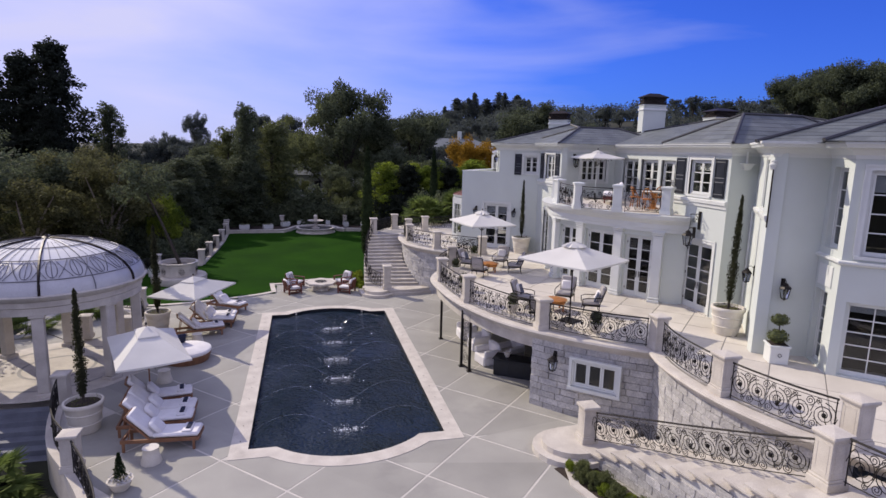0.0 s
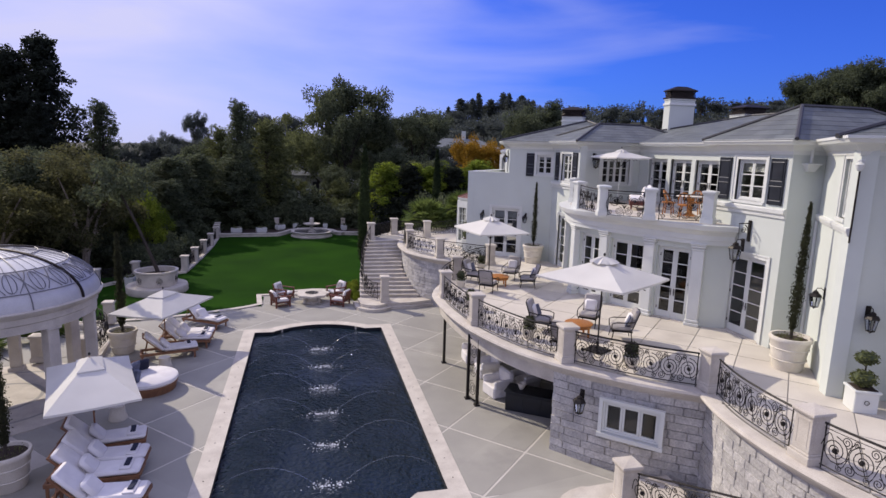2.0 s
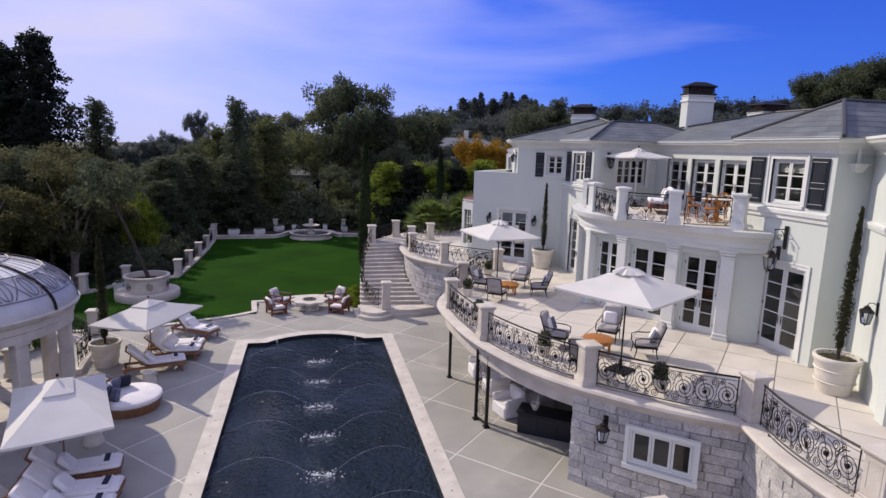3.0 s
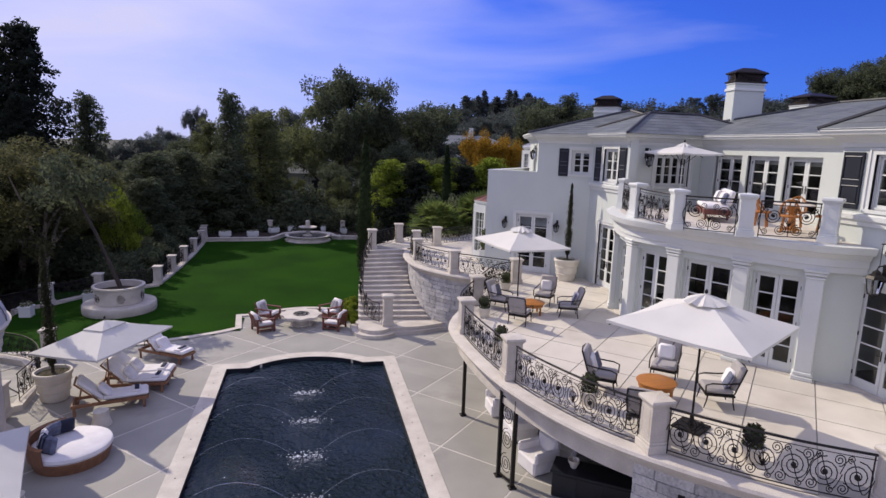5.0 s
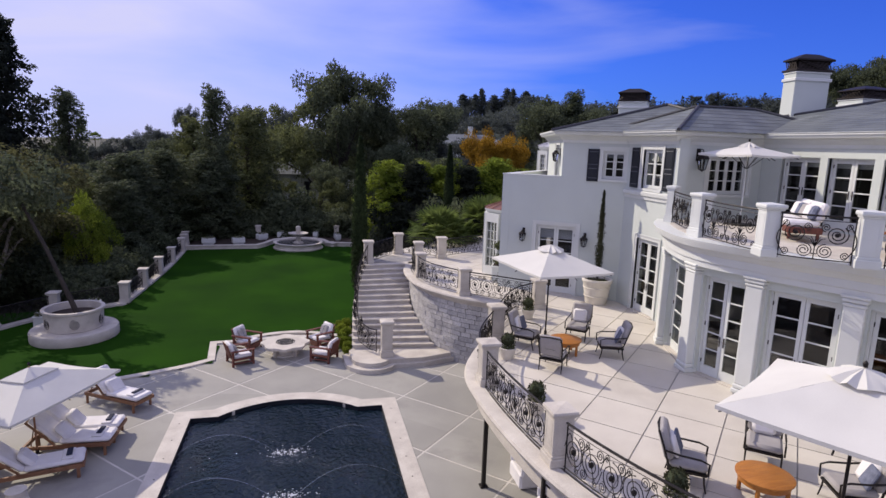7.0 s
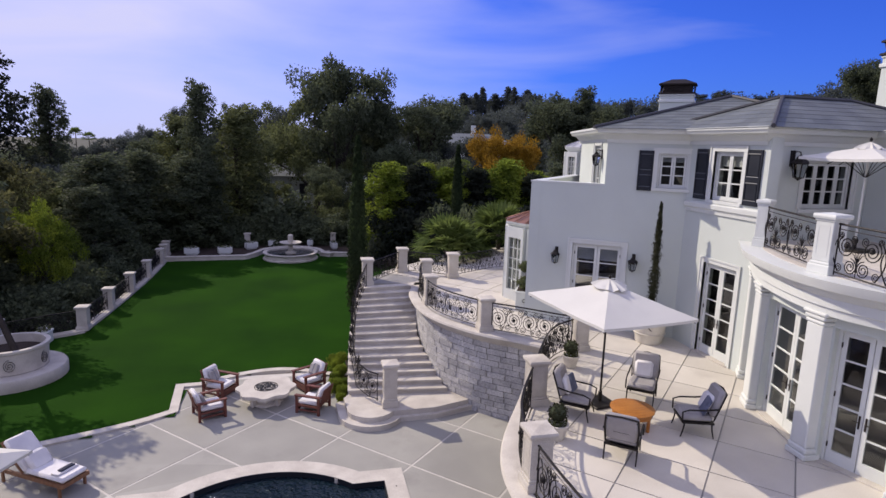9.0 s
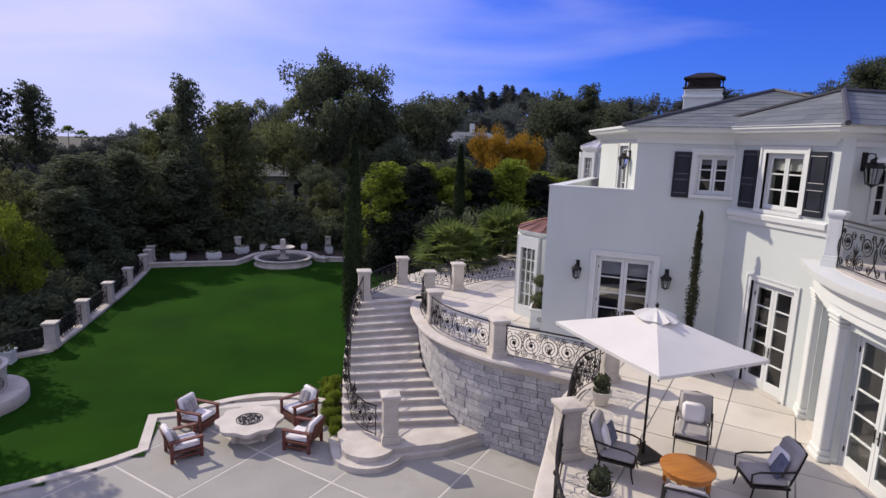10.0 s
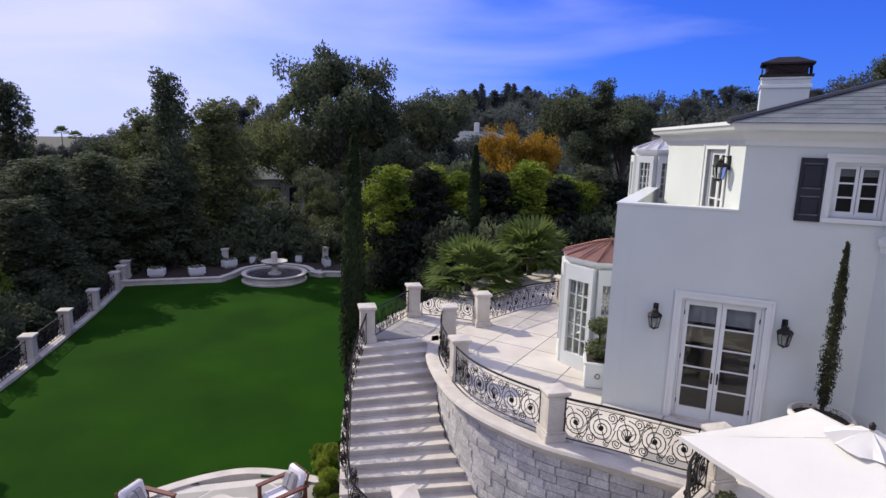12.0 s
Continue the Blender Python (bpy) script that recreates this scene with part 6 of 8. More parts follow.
def fire_chair(x, y, ang):
    th = thing("garden_armchair", "red-brown slatted wooden armchair with pale cushions by the fire pit", "armchair", pose(x, y, 0, 0, 0, ang), "fire pit armchairs", "thing")
    if "fchair" not in made:
        side = G().box(0, -0.42, 0.0, 0.06, -0.34, 0.58).box(0, 0.34, 0.0, 0.06, 0.42, 0.58).box(-0.02, -0.46, 0.58, 0.10, 0.44, 0.62).box(0.01, -0.34, 0.24, 0.05, 0.34, 0.30).box(0.01, -0.34, 0.10, 0.05, 0.34, 0.15)
        made["fchair"] = dict(
            side=side.mesh("armrest", RED_TEAK),
            seat_frame=G().box(-0.36, -0.36, 0.22, 0.36, 0.38, 0.27).mesh("seat_frame", RED_TEAK),
            front=G().box(-0.36, 0.36, 0.08, 0.36, 0.40, 0.27).mesh("front_rail", RED_TEAK),
            slat=G().rbox(0.07, 0.03, 0.62, 0.008, pose(0, -0.38, 0.26, 16, 0, 0)).mesh("slat", RED_TEAK),
            seat=G().rbox(0.68, 0.7, 0.15, 0.05, pose(0, 0.02, 0.275)).mesh("seat", CUSHION, True),
            backrest=G().rbox(0.66, 0.15, 0.52, 0.06, pose(0, -0.29, 0.40, 18, 0, 0)).mesh("backrest", CUSHION, True),
            pillow=G().rbox(0.44, 0.12, 0.40, 0.05, pose(0.03, -0.15, 0.44, 24, 0, 6)).mesh("pillow", GREY_FABRIC, True),
            band=G().rbox(0.10, 0.13, 0.41, 0.05, pose(0.03, -0.148, 0.438, 24, 0, 6)).mesh("stripe", STRIPE),
        )
    md = made["fchair"]
    for s in (-0.42, 0.36):
        part("armrest", md["side"], RED_TEAK, th, m=pose(s, 0, 0))
    for nm, mt in (("seat_frame", RED_TEAK), ("front", RED_TEAK), ("seat", CUSHION), ("backrest", CUSHION)):
        part({"front": "front_rail"}.get(nm, nm), md[nm], mt, th)
    pl = part("pillow", md["pillow"], GREY_FABRIC, th, "grey pillow")
    part("stripe", md["band"], STRIPE, pl, "dark blue stripe")
    for k in range(6):
        part("slat", md["slat"], RED_TEAK, th, m=pose(-0.29 + 0.116 * k, 0, 0))


for x, y in ((-1.85, 13.1), (-1.98, 11.5), (1.1, 13.1), (1.22, 11.35)):
    fire_chair(x, y, math.degrees(math.atan2(12.2 - y, -0.35 - x)) - 90)
fire = thing("fire_pit", "cream stone fire table with a scalloped top and dark fire glass", "fire pit", pose(-0.3, 12.2, 0) @ Matrix.Diagonal((0.86, 0.86, 1, 1)), kind="thing")
scal = [((1.06 + 0.07 * math.cos(8 * a)) * math.cos(a), (1.06 + 0.07 * math.cos(8 * a)) * math.sin(a)) for a in [i * 6.283 / 64 for i in range(64)]]
part("tabletop", G().prism(scal, 0.44, 0.52).prism([(0.95 * x, 0.95 * y) for x, y in scal], 0.38, 0.44), LIME, fire)
part("pedestal", G().lathe([(0, 0), (0.62, 0), (0.62, 0.06), (0.5, 0.1), (0.46, 0.3), (0.6, 0.38), (0, 0.38)], 8), LIME, fire)
for k in range(4):
    part("bracket", G().rbox(0.22, 0.16, 0.38, 0.03, pose(0.62 * math.cos(0.78 + k * 1.571), 0.62 * math.sin(0.78 + k * 1.571), 0, 0, 0, 45 + 90 * k)), LIME, fire)
part("fire_bowl", G().lathe([(0, 0.515), (0.40, 0.515), (0.42, 0.535), (0.44, 0.535), (0.44, 0.515)], 32), BRONZE, fire, "dark round fire bowl")
rk = random.Random(3)
gl = G()
for i in range(260):
    a, r = rk.uniform(0, 6.28), 0.38 * math.sqrt(rk.random())
    gl.rbox(0.05, 0.03, 0.03, 0.01, pose(r * math.cos(a), r * math.sin(a), 0.515, rk.uniform(0, 60), rk.uniform(0, 60), rk.uniform(0, 360)))
part("fire_glass", gl, GRAVEL, fire, "dark chunks of fire glass", mend=False)["kind"] = "stuff"

# balcony furniture
sofa = thing("balcony_sofa", "balcony sofa with patterned cushions on a wooden frame", "sofa", pose(13.2, 1.7, 6.5, 0, 0, 60), kind="thing")
part("frame", G().rbox(1.9, 0.8, 0.16, 0.02, cz=0.16), RED_TEAK, sofa)
for s in (-0.85, 0.85):
    for q in (-0.32, 0.32):
        part("leg", G().rbox(0.07, 0.07, 0.18, 0.01, pose(s, q, 0)), RED_TEAK, sofa)
for s in (-0.46, 0.46):
    part("seat", G().rbox(0.9, 0.74, 0.16, 0.05, pose(s, 0.03, 0.32)), CUSHION, sofa)
    part("backrest", G().rbox(0.9, 0.18, 0.5, 0.06, pose(s, -0.3, 0.45, 14, 0, 0)), CUSHION, sofa)
for k in range(5):
    part("pillow", G().rbox(0.38, 0.14, 0.38, 0.06, pose(-0.7 + 0.35 * k, -0.14, 0.5, 20, 0, rk.uniform(-14, 14))), (STRIPE, CUSHION, GREY_FABRIC, STRIPE, CUSHION)[k], sofa)
bt = thing("balcony_table", "round glass-topped balcony table", "table", pose(13.5, -1.25, 6.5), kind="thing")
part("tabletop", G().lathe([(0, 0.70), (0.5, 0.70), (0.52, 0.72), (0.5, 0.74), (0, 0.74)], 28), LIME, bt)
part("pedestal", G().lathe([(0, 0), (0.28, 0), (0.1, 0.1), (0.07, 0.4), (0.14, 0.66), (0, 0.7)], 20), ORANGE_WOOD, bt, smooth=True)
for k in range(4):
    a = 40 + 90 * k
    ch = thing("wicker_chair", "honey-coloured wooden balcony chair with a rounded back", "chair", pose(13.5 + 0.78 * math.cos(radians(a)), -1.25 + 0.78 * math.sin(radians(a)), 6.5, 0, 0, a + 90), "balcony chairs", "thing")
    part("seat", G().lathe([(0, 0.42), (0.24, 0.42), (0.26, 0.45), (0.22, 0.48), (0, 0.49)], 20), ORANGE_WOOD, ch, smooth=True)
    part("backrest", G().tube([(0.24 * math.cos(t), 0.02 - 0.24 * math.sin(t), 0.48 + 0.42 * math.sin(t)) for t in [i * math.pi / 12 for i in range(13)]], 0.025, 6).tube([(0, -0.1, 0.46), (0, -0.22, 0.9)], 0.02, 6).tube([(-0.1, -0.08, 0.46), (-0.12, -0.2, 0.82)], 0.015, 6).tube([(0.1, -0.08, 0.46), (0.12, -0.2, 0.82)], 0.015, 6), ORANGE_WOOD, ch)
    for q in range(4):
        part("leg", G().tube([(0.17 * math.cos(0.785 + q * 1.571), 0.17 * math.sin(0.785 + q * 1.571), 0.43), (0.23 * math.cos(0.785 + q * 1.571), 0.23 * math.sin(0.785 + q * 1.571), 0)], 0.022, 6), ORANGE_WOOD, ch)


# ---- plants ----
def leaves(g, rng, cx, cy, cz, r, n, size, flat=1.0, up=0.0):
    """Leaf blades round a point, thicker towards the rim of the clump."""
    for _ in range(n):
        d = Vector((rng.gauss(0, 1), rng.gauss(0, 1), rng.gauss(0, 1) * flat)).normalized() * r * rng.uniform(0.45, 1.05)
        s = size * rng.uniform(0.6, 1.4)
        a = Vector((rng.gauss(0, 1), rng.gauss(0, 1), rng.gauss(0, 1) + up)).normalized()
        b = a.cross(Vector((rng.gauss(0, 1), rng.gauss(0, 1), rng.gauss(0, 1)))).normalized()
        p = Vector((cx, cy, cz)) + d
        k = len(g.v)
        g.v += [tuple(p - a * s), tuple(p + b * s * 0.45), tuple(p + a * s), tuple(p - b * s * 0.45)]
        g.f.append((k, k + 1, k + 2, k + 3))


def tree_meshes(kind, seed, leaf, bark):
    """Trunk and crown of a tree about 10 m high."""
    rng = random.Random(seed)
    t, c = G(), G()
    if kind == "broad":
        top = 4.2
        bend = [(rng.uniform(-0.3, 0.3) * i / 4, rng.uniform(-0.3, 0.3) * i / 4, top * i / 4) for i in range(5)]
        t.tube(bend, 0.30, 8, taper=0.2)
        for k in range(11):
            a = k * 2.4 + rng.uniform(-0.4, 0.4)
            reach, z1 = rng.uniform(1.4, 3.4), rng.uniform(4.5, 9.3)
            reach *= 1.15 - 0.55 * max(0, (z1 - 6.5) / 3)
            st = bend[rng.choice((2, 3, 4))]
            end = (reach * math.cos(a), reach * math.sin(a), z1)
            midp = (st[0] * 0.5 + end[0] * 0.45, st[1] * 0.5 + end[1] * 0.45, st[2] + (z1 - st[2]) * 0.65)
            t.tube([st, midp, end], 0.13, 6, taper=0.03)
            for q in range(6):
                r = rng.uniform(0.55, 1.05)
                leaves(c, rng, end[0] + rng.gauss(0, 0.75), end[1] + rng.gauss(0, 0.75), end[2] + rng.gauss(0, 0.6), r, 240, 0.12, 0.7)
            leaves(c, rng, *midp, 0.9, 140, 0.12)
        leaves(c, rng, 0, 0, 9.0, 1.0, 420, 0.12)
    elif kind == "tall":
        t.tube([(0, 0, 0), (0.1, 0.05, 4), (-0.05, 0.1, 7.5), (0, 0, 9.6)], 0.2, 8, taper=0.04)
        for k in range(40):
            z = 0.7 + 9.1 * k / 40
            w = 1.3 * math.sin(math.pi * min(1, 0.25 + 0.72 * k / 40)) ** 0.6 * rng.uniform(0.45, 1.3)
            a = k * 2.4 + rng.uniform(-0.5, 0.5)
            e = (w * math.cos(a), w * math.sin(a), z + 0.5)
            t.tube([(0, 0, z - 0.3), e], 0.035, 5, taper=0.01)
            leaves(c, rng, *e, rng.uniform(0.4, 0.7), 250, 0.10, 1.3)
            leaves(c, rng, e[0] * 0.4, e[1] * 0.4, z, 0.5, 120, 0.10, 1.4)
        leaves(c, rng, 0, 0, 9.8, 0.5, 200, 0.09, 1.5)
    elif kind == "pine":
        t.tube([(0, 0, 0), (0.05, 0, 5), (0, 0.05, 9.7)], 0.24, 8, taper=0.03)
        for k in range(60):
            z = 1.6 + 8.2 * k / 60
            w = (2.3 * (1 - (k / 60) ** 1.5) + 0.3) * rng.uniform(0.55, 1.15)
            a = k * 2.4 + rng.uniform(-0.4, 0.4)
            e = (w * math.cos(a), w * math.sin(a), z - 0.15 * w)
            t.tube([(0, 0, z), e], 0.045, 5, taper=0.01)
            for q in (0.35, 0.65, 1.0):
                leaves(c, rng, e[0] * q, e[1] * q, z + (e[2] - z) * q + 0.1, 0.42 + 0.15 * w * (1 - q), 90, 0.10, 0.45)
        leaves(c, rng, 0, 0, 9.9, 0.35, 120, 0.08, 2)
    elif kind == "cypress":
        t.tube([(0, 0, 0), (0, 0, 9)], 0.10, 7, taper=0.02)
        for k in range(150):
            z = 0.35 + 9.4 * k / 150
            w = 0.46 * min(1, (k + 6) / 32) * (1 - (k / 152) ** 2.4) + 0.05
            for q in range(3):
                a = k * 2.4 + q * 2.09
                leaves(c, rng, w * 0.55 * math.cos(a), w * 0.55 * math.sin(a), z, w * 0.55 + 0.03, 52, 0.07, 1.6, 2.0)
        c.lathe([(0.05, 0.3), (0.22, 0.8), (0.36, 2.2), (0.37, 4.0), (0.32, 6.0), (0.22, 7.8), (0.10, 9.2), (0.0, 9.7)], 14)
    elif kind == "ragged":
        t.tube([(0, 0, 0), (0.12, 0.05, 3), (-0.08, 0.0, 6), (0.05, 0, 9.4)], 0.12, 7, taper=0.03)
        for k in range(95):
            z = 0.5 + 9.2 * k / 95
            w = (0.40 * min(1, (k + 8) / 22) * (1 - (k / 97) ** 2.2) + 0.06) * rng.uniform(0.55, 1.45)
            for q in range(3):
                a = k * 2.4 + q * 2.09 + rng.uniform(-0.5, 0.5)
                leaves(c, rng, w * 0.6 * math.cos(a), w * 0.6 * math.sin(a), z + rng.uniform(-0.12, 0.12), w * 0.5 + 0.03, 30, 0.075, 2.0, 2.0)
    elif kind == "shrub":
        for k in range(7):
            a = k * 2.4
            t.tube([(0, 0, 0), (0.5 * math.cos(a), 0.5 * math.sin(a), 0.9)], 0.04, 5, taper=0.015)
        for k in range(34):
            a, r, z = rng.uniform(0, 6.28), 1.1 * math.sqrt(rng.random()), rng.uniform(0.25, 1.6)
            leaves(c, rng, r * math.cos(a) * (1.2 - z * 0.4), r * math.sin(a) * (1.2 - z * 0.4), z, 0.36, 150, 0.075, 0.9)
    return t.mesh("trunk", bark, True), c.mesh("crown", leaf, False, False)


SPEC = {
    "oak_a": ("broad", 11, LEAF_DARK, BARK), "oak_b": ("broad", 12, LEAF_MID, BARK), "oak_c": ("broad", 13, LEAF_PALE, PALE_BARK),
    "light": ("broad", 14, LEAF_LIGHT, BARK), "yellow": ("broad", 15, LEAF_YELLOW, BARK), "far": ("broad", 16, LEAF_HAZE, BARK), "far_b": ("broad", 21, LEAF_HAZE, BARK),
    "tall_a": ("tall", 17, LEAF_DARK, BARK), "tall_b": ("tall", 18, LEAF_MID, BARK), "pine": ("pine", 19, LEAF_DARK, BARK), "pine_far": ("pine", 20, LEAF_HAZE, BARK),
    "pine_dark": ("pine", 29, LEAF_PINE_SHADE, BARK), "hedge": ("tall", 30, LEAF_LIGHT, BARK), "cypress": ("cypress", 22, LEAF_CYPRESS, BARK), "ragged": ("ragged", 27, LEAF_TOPIARY, BARK), "shrub": ("shrub", 23, LEAF_MID, BARK), "shrub_dark": ("shrub", 24, LEAF_DARK, BARK), "shrub_shade": ("shrub", 26, LEAF_PINE_SHADE, BARK), "shrub_light": ("shrub", 25, LEAF_LIGHT, BARK),
}
TREE = {k: tree_meshes(*v) for k, v in SPEC.items()}


def tree(kind, x, y, h, wide=1.0, z=None, name="tree", label="", group="woodland trees", seed=0):
    base = height(x, y) if z is None else z
    unit = 1.9 if "shrub" in kind else 10.0
    s = (h - base) / unit
    th = thing(name, label, name.replace("_", " "), pose(x, y, base, 0, 0, (x * 57 + y * 31 + seed) % 360) @ Matrix.Diagonal((s * wide, s * wide, s, 1)), group, "thing")
    part("trunk", TREE[kind][0], None, th)
    part("crown", TREE[kind][1], None, th)
    return th


DARKT, TALLT = "broad dark green tree behind the garden", "tall slender dark tree in the wood"
# named trees; the height is that of the top above the deck
tree("oak_a", 4.6, 57.5, 16.8, 0.74, -1, label="big spreading dark green tree behind the lawn")
tree("oak_b", 2.2, 60.5, 15.5, 0.8, -1, label=DARKT)
tree("oak_a", 8.2, 60, 13.2, 0.75, -1, label=DARKT)
tree("tall_a", -7.2, 43.5, 12.4, 0.85, -1, label=TALLT)
tree("tall_b", -4.6, 46, 10.8, 1.5, -1, label=TALLT)
tree("tall_b", -9.6, 47, 9.9, 1.25, -1, label=TALLT)
tree("pine", -5.6, 62, 11.2, 1.0, -1, label="dark conifer with layered branches")
tree("tall_a", -12.5, 47, 7.9, 1.2, -1, label=TALLT)
tree("oak_b", -14.6, 52, 7.4, 0.65, -1, label=DARKT)
tree("pine_dark", -34.9, 69.5, 22.0, 1.1, -4, label="very tall dark pine above the gazebo side")
tree("pine_dark", -37.7, 67.5, 19.8, 1.2, -4, label="very tall dark pine above the gazebo side")
tree("pine_dark", -41.5, 66, 18.6, 1.3, -4, label="very tall dark pine above the gazebo side")
tree("pine_dark", -33.4, 64, 13.0, 1.0, -4, label="dark pine at the wood's edge")
tree("tall_a", -29.5, 74, 13.4, 1.0, -4, label=TALLT)
tree("oak_c", -17.6, 25.5, 7.4, 1.15, -1.2, label="olive-green tree leaning over the garden fence")
tree("oak_c", -15.0, 21.8, 7.3, 1.05, -1.3, label="olive-green tree spreading over the garden fence")
tree("oak_c", -18.5, 29.5, 7.8, 1.2, -1.4, label="olive-green tree beside the garden fence")
tree("oak_b", -16.0, 33.5, 5.4, 1.0, -1.2, label="green tree beside the garden fence")
tree("oak_a", -16.2, 40.0, 5.8, 0.9, -1.2, label=DARKT)
tree("light", -12.4, 27.0, 5.4, 0.62, -1.2, label="sunlit yellow-green tree beside the fence")
tree("oak_a", -19.0, 26, 7.2, 1.1, -2, label=DARKT)
for k, (x, y, h) in enumerate(((-12.3, 36.2, 7.0), (-10.6, 39.8, 7.2), (-13.6, 39.0, 6.6), (-7.6, 41.8, 6.8), (-12.0, 33.0, 5.2))):
    tree("tall_a", x, y, h, 2.1, -1.1, label="dense dark tree at the corner of the garden fence", seed=k * 17)
tree("oak_a", -23, 33, 7.2, 1.2, -2.5, label=DARKT)
tree("oak_b", -20, 44, 5.2, 1.0, -2, label=DARKT)
tree("oak_a", -27, 46, 7.2, 1.2, -3, label=DARKT)
tree("oak_c", -18.5, 18.0, 6.0, 1.2, -2, label="olive-green tree behind the gazebo")
tree("oak_a", -24.5, 18.0, 8.2, 1.3, -2.5, label=DARKT)
tree("oak_a", -31, 28, 8.8, 1.3, -3, label=DARKT)
tree("oak_a", -20.5, 9.0, 5.8, 1.2, -2, label=DARKT)
tree("oak_b", -27, 6, 8.5, 1.3, -3, label=DARKT)
# two unseen trees, added to cast shade on the garden steps
tree("oak_b", -17.6, -0.6, 6.6, 0.62, -2.2, label=DARKT)
tree("oak_a", -16.6, -3.2, 6.2, 0.85, -2.4, label=DARKT)
tree("oak_a", -37, 42, 10.0, 1.2, -3, label=DARKT)
for k, (x, y, h, kd) in enumerate(((-10.5, 55, 8.6, "oak_a"), (-2.4, 54, 4.4, "oak_b"), (3.4, 50, 6.2, "oak_a"), (-20, 60, 5.6, "far"), (-26, 66, 5.2, "far"), (-15, 66, 8.2, "far"), (-7, 72, 10.5, "far"), (0, 76, 10.2, "oak_a"), (6.8, 53, 6.8, "oak_b"), (10.5, 51, 8.4, "oak_a"), (14.3, 60, 13.6, "oak_a"), (17.5, 64, 9.6, "far"), (24, 72, 9.8, "far"), (-5, 50.5, 6.6, "oak_a"), (-13, 44.5, 6.2, "oak_a"), (3.8, 46.5, 4.8, "oak_b"), (7.6, 44.5, 5.2, "oak_a"), (-1.5, 45.5, 4.4, "shrub_dark"), (-16, 45, 5.8, "tall_b"), (-19, 50, 5.8, "tall_a"))):
    tree(kd, x, y, h, 1.1, -1.0 if y < 55 else None, label=DARKT, seed=k)
for k in range(16):
    x = -11 + 1.25 * k
    tree("shrub_dark", x, 43.5 + 0.9 * math.sin(k * 2.1), 2.0 + 0.9 * ((k * 7) % 5) / 5, 1.2, -0.9, "shrub", "dense dark shrub behind the lawn wall", "back shrubs", k)
for k in range(14):
    tree("shrub_dark", -10.9 - 0.5 * math.sin(k * 1.7), 21.5 + 1.25 * k, 1.3 + 0.5 * ((k * 3) % 4) / 4, 1.1, -1.1, "shrub", "dark shrub outside the garden fence", "fence shrubs", k)
tree("yellow", 18.9, 47, 9.9, 0.8, 1.0, label="golden autumn tree beyond the hedge")
tree("yellow", 21.6, 48, 9.3, 0.75, 1.0, label="golden autumn tree beyond the hedge")
hg = random.Random(12)
for k in range(22):
    x = 6.9 + 0.74 * k
    # dark kinds mixed in to imitate shade between the sunlit light green ones
    kd = ("hedge", "tall_a", "hedge", "pine_dark", "hedge", "tall_b")[k % 6]
    tree(kd, x, 35.2 + 1.3 * (k % 3) + hg.uniform(-0.4, 0.4), 6.1 + hg.uniform(0, 1.3), 1.0 if kd == "oak_b" else 1.75, -0.5, label="leafy light green hedge tree along the boundary", group="hedge trees", seed=k * 40)
# leaf colour near black, as shade painted along the foot of the hedge
for k in range(13):
    tree("shrub_shade", 7.4 + 1.2 * k, 34.0 + 0.3 * math.sin(k * 1.9), 4.2 + 0.6 * math.sin(k * 2.7), 0.9, -0.6, "shrub", "shrub at the foot of the hedge, leaves darkened for shade", "hedge shrubs", k * 19)
for k, (x, y, h) in enumerate(((33.5, 63, 15.0), (35.6, 62, 15.8), (37.6, 60, 13.6), (30.5, 66, 12.4))):
    tree("tall_a" if k % 2 else "oak_a", x, y, h, 1.1, 2.0, label="tall dark tree behind the house", seed=k)
# most of these use the same near-black leaves in place of shade
for k in range(11):
    tree("shrub_dark" if k % 4 == 1 else "shrub_shade", 9.4 + 1.15 * k, 29.0 + 0.5 * math.sin(k), 4.6 + 0.5 * math.sin(k * 2.3), 0.75, -0.6, "shrub", "tall green boundary shrub", "hedge shrubs", k)
tree("cypress", 3.22, 18.2, 9.1, 1.0, 0, "cypress_tree", "tall narrow dark Italian cypress beside the staircase", "cypress trees")
tree("cypress", 10.9, 30.6, 8.9, 1.1, 0, "cypress_tree", "tall narrow dark Italian cypress beyond the terrace", "cypress trees")
# undergrowth of the wood on the falling side
ur = random.Random(31)
for k in range(90):
    x, y = ur.uniform(-34, -10.6), ur.uniform(13, 60)
    if x > -14.2 and y < 20.5 or x > -11.5 and y < 46:
        continue
    kd = ("shrub_dark", "shrub", "shrub_dark", "oak_a", "oak_b")[k % 5]
    if x > -20 and "oak" in kd:
        kd = "shrub_dark"
    tree(kd, x, y, height(x, y) + (ur.uniform(2.2, 3.6) if "shrub" in kd else ur.uniform(4.6, 6.6)), 1.3, None, "shrub" if "shrub" in kd else "tree", "dense dark undergrowth shrub in the wood" if "shrub" in kd else DARKT, "wood undergrowth" if "shrub" in kd else "woodland trees", k)
# hill woods: one joined mass of crowns
hr = random.Random(77)
wood = G()
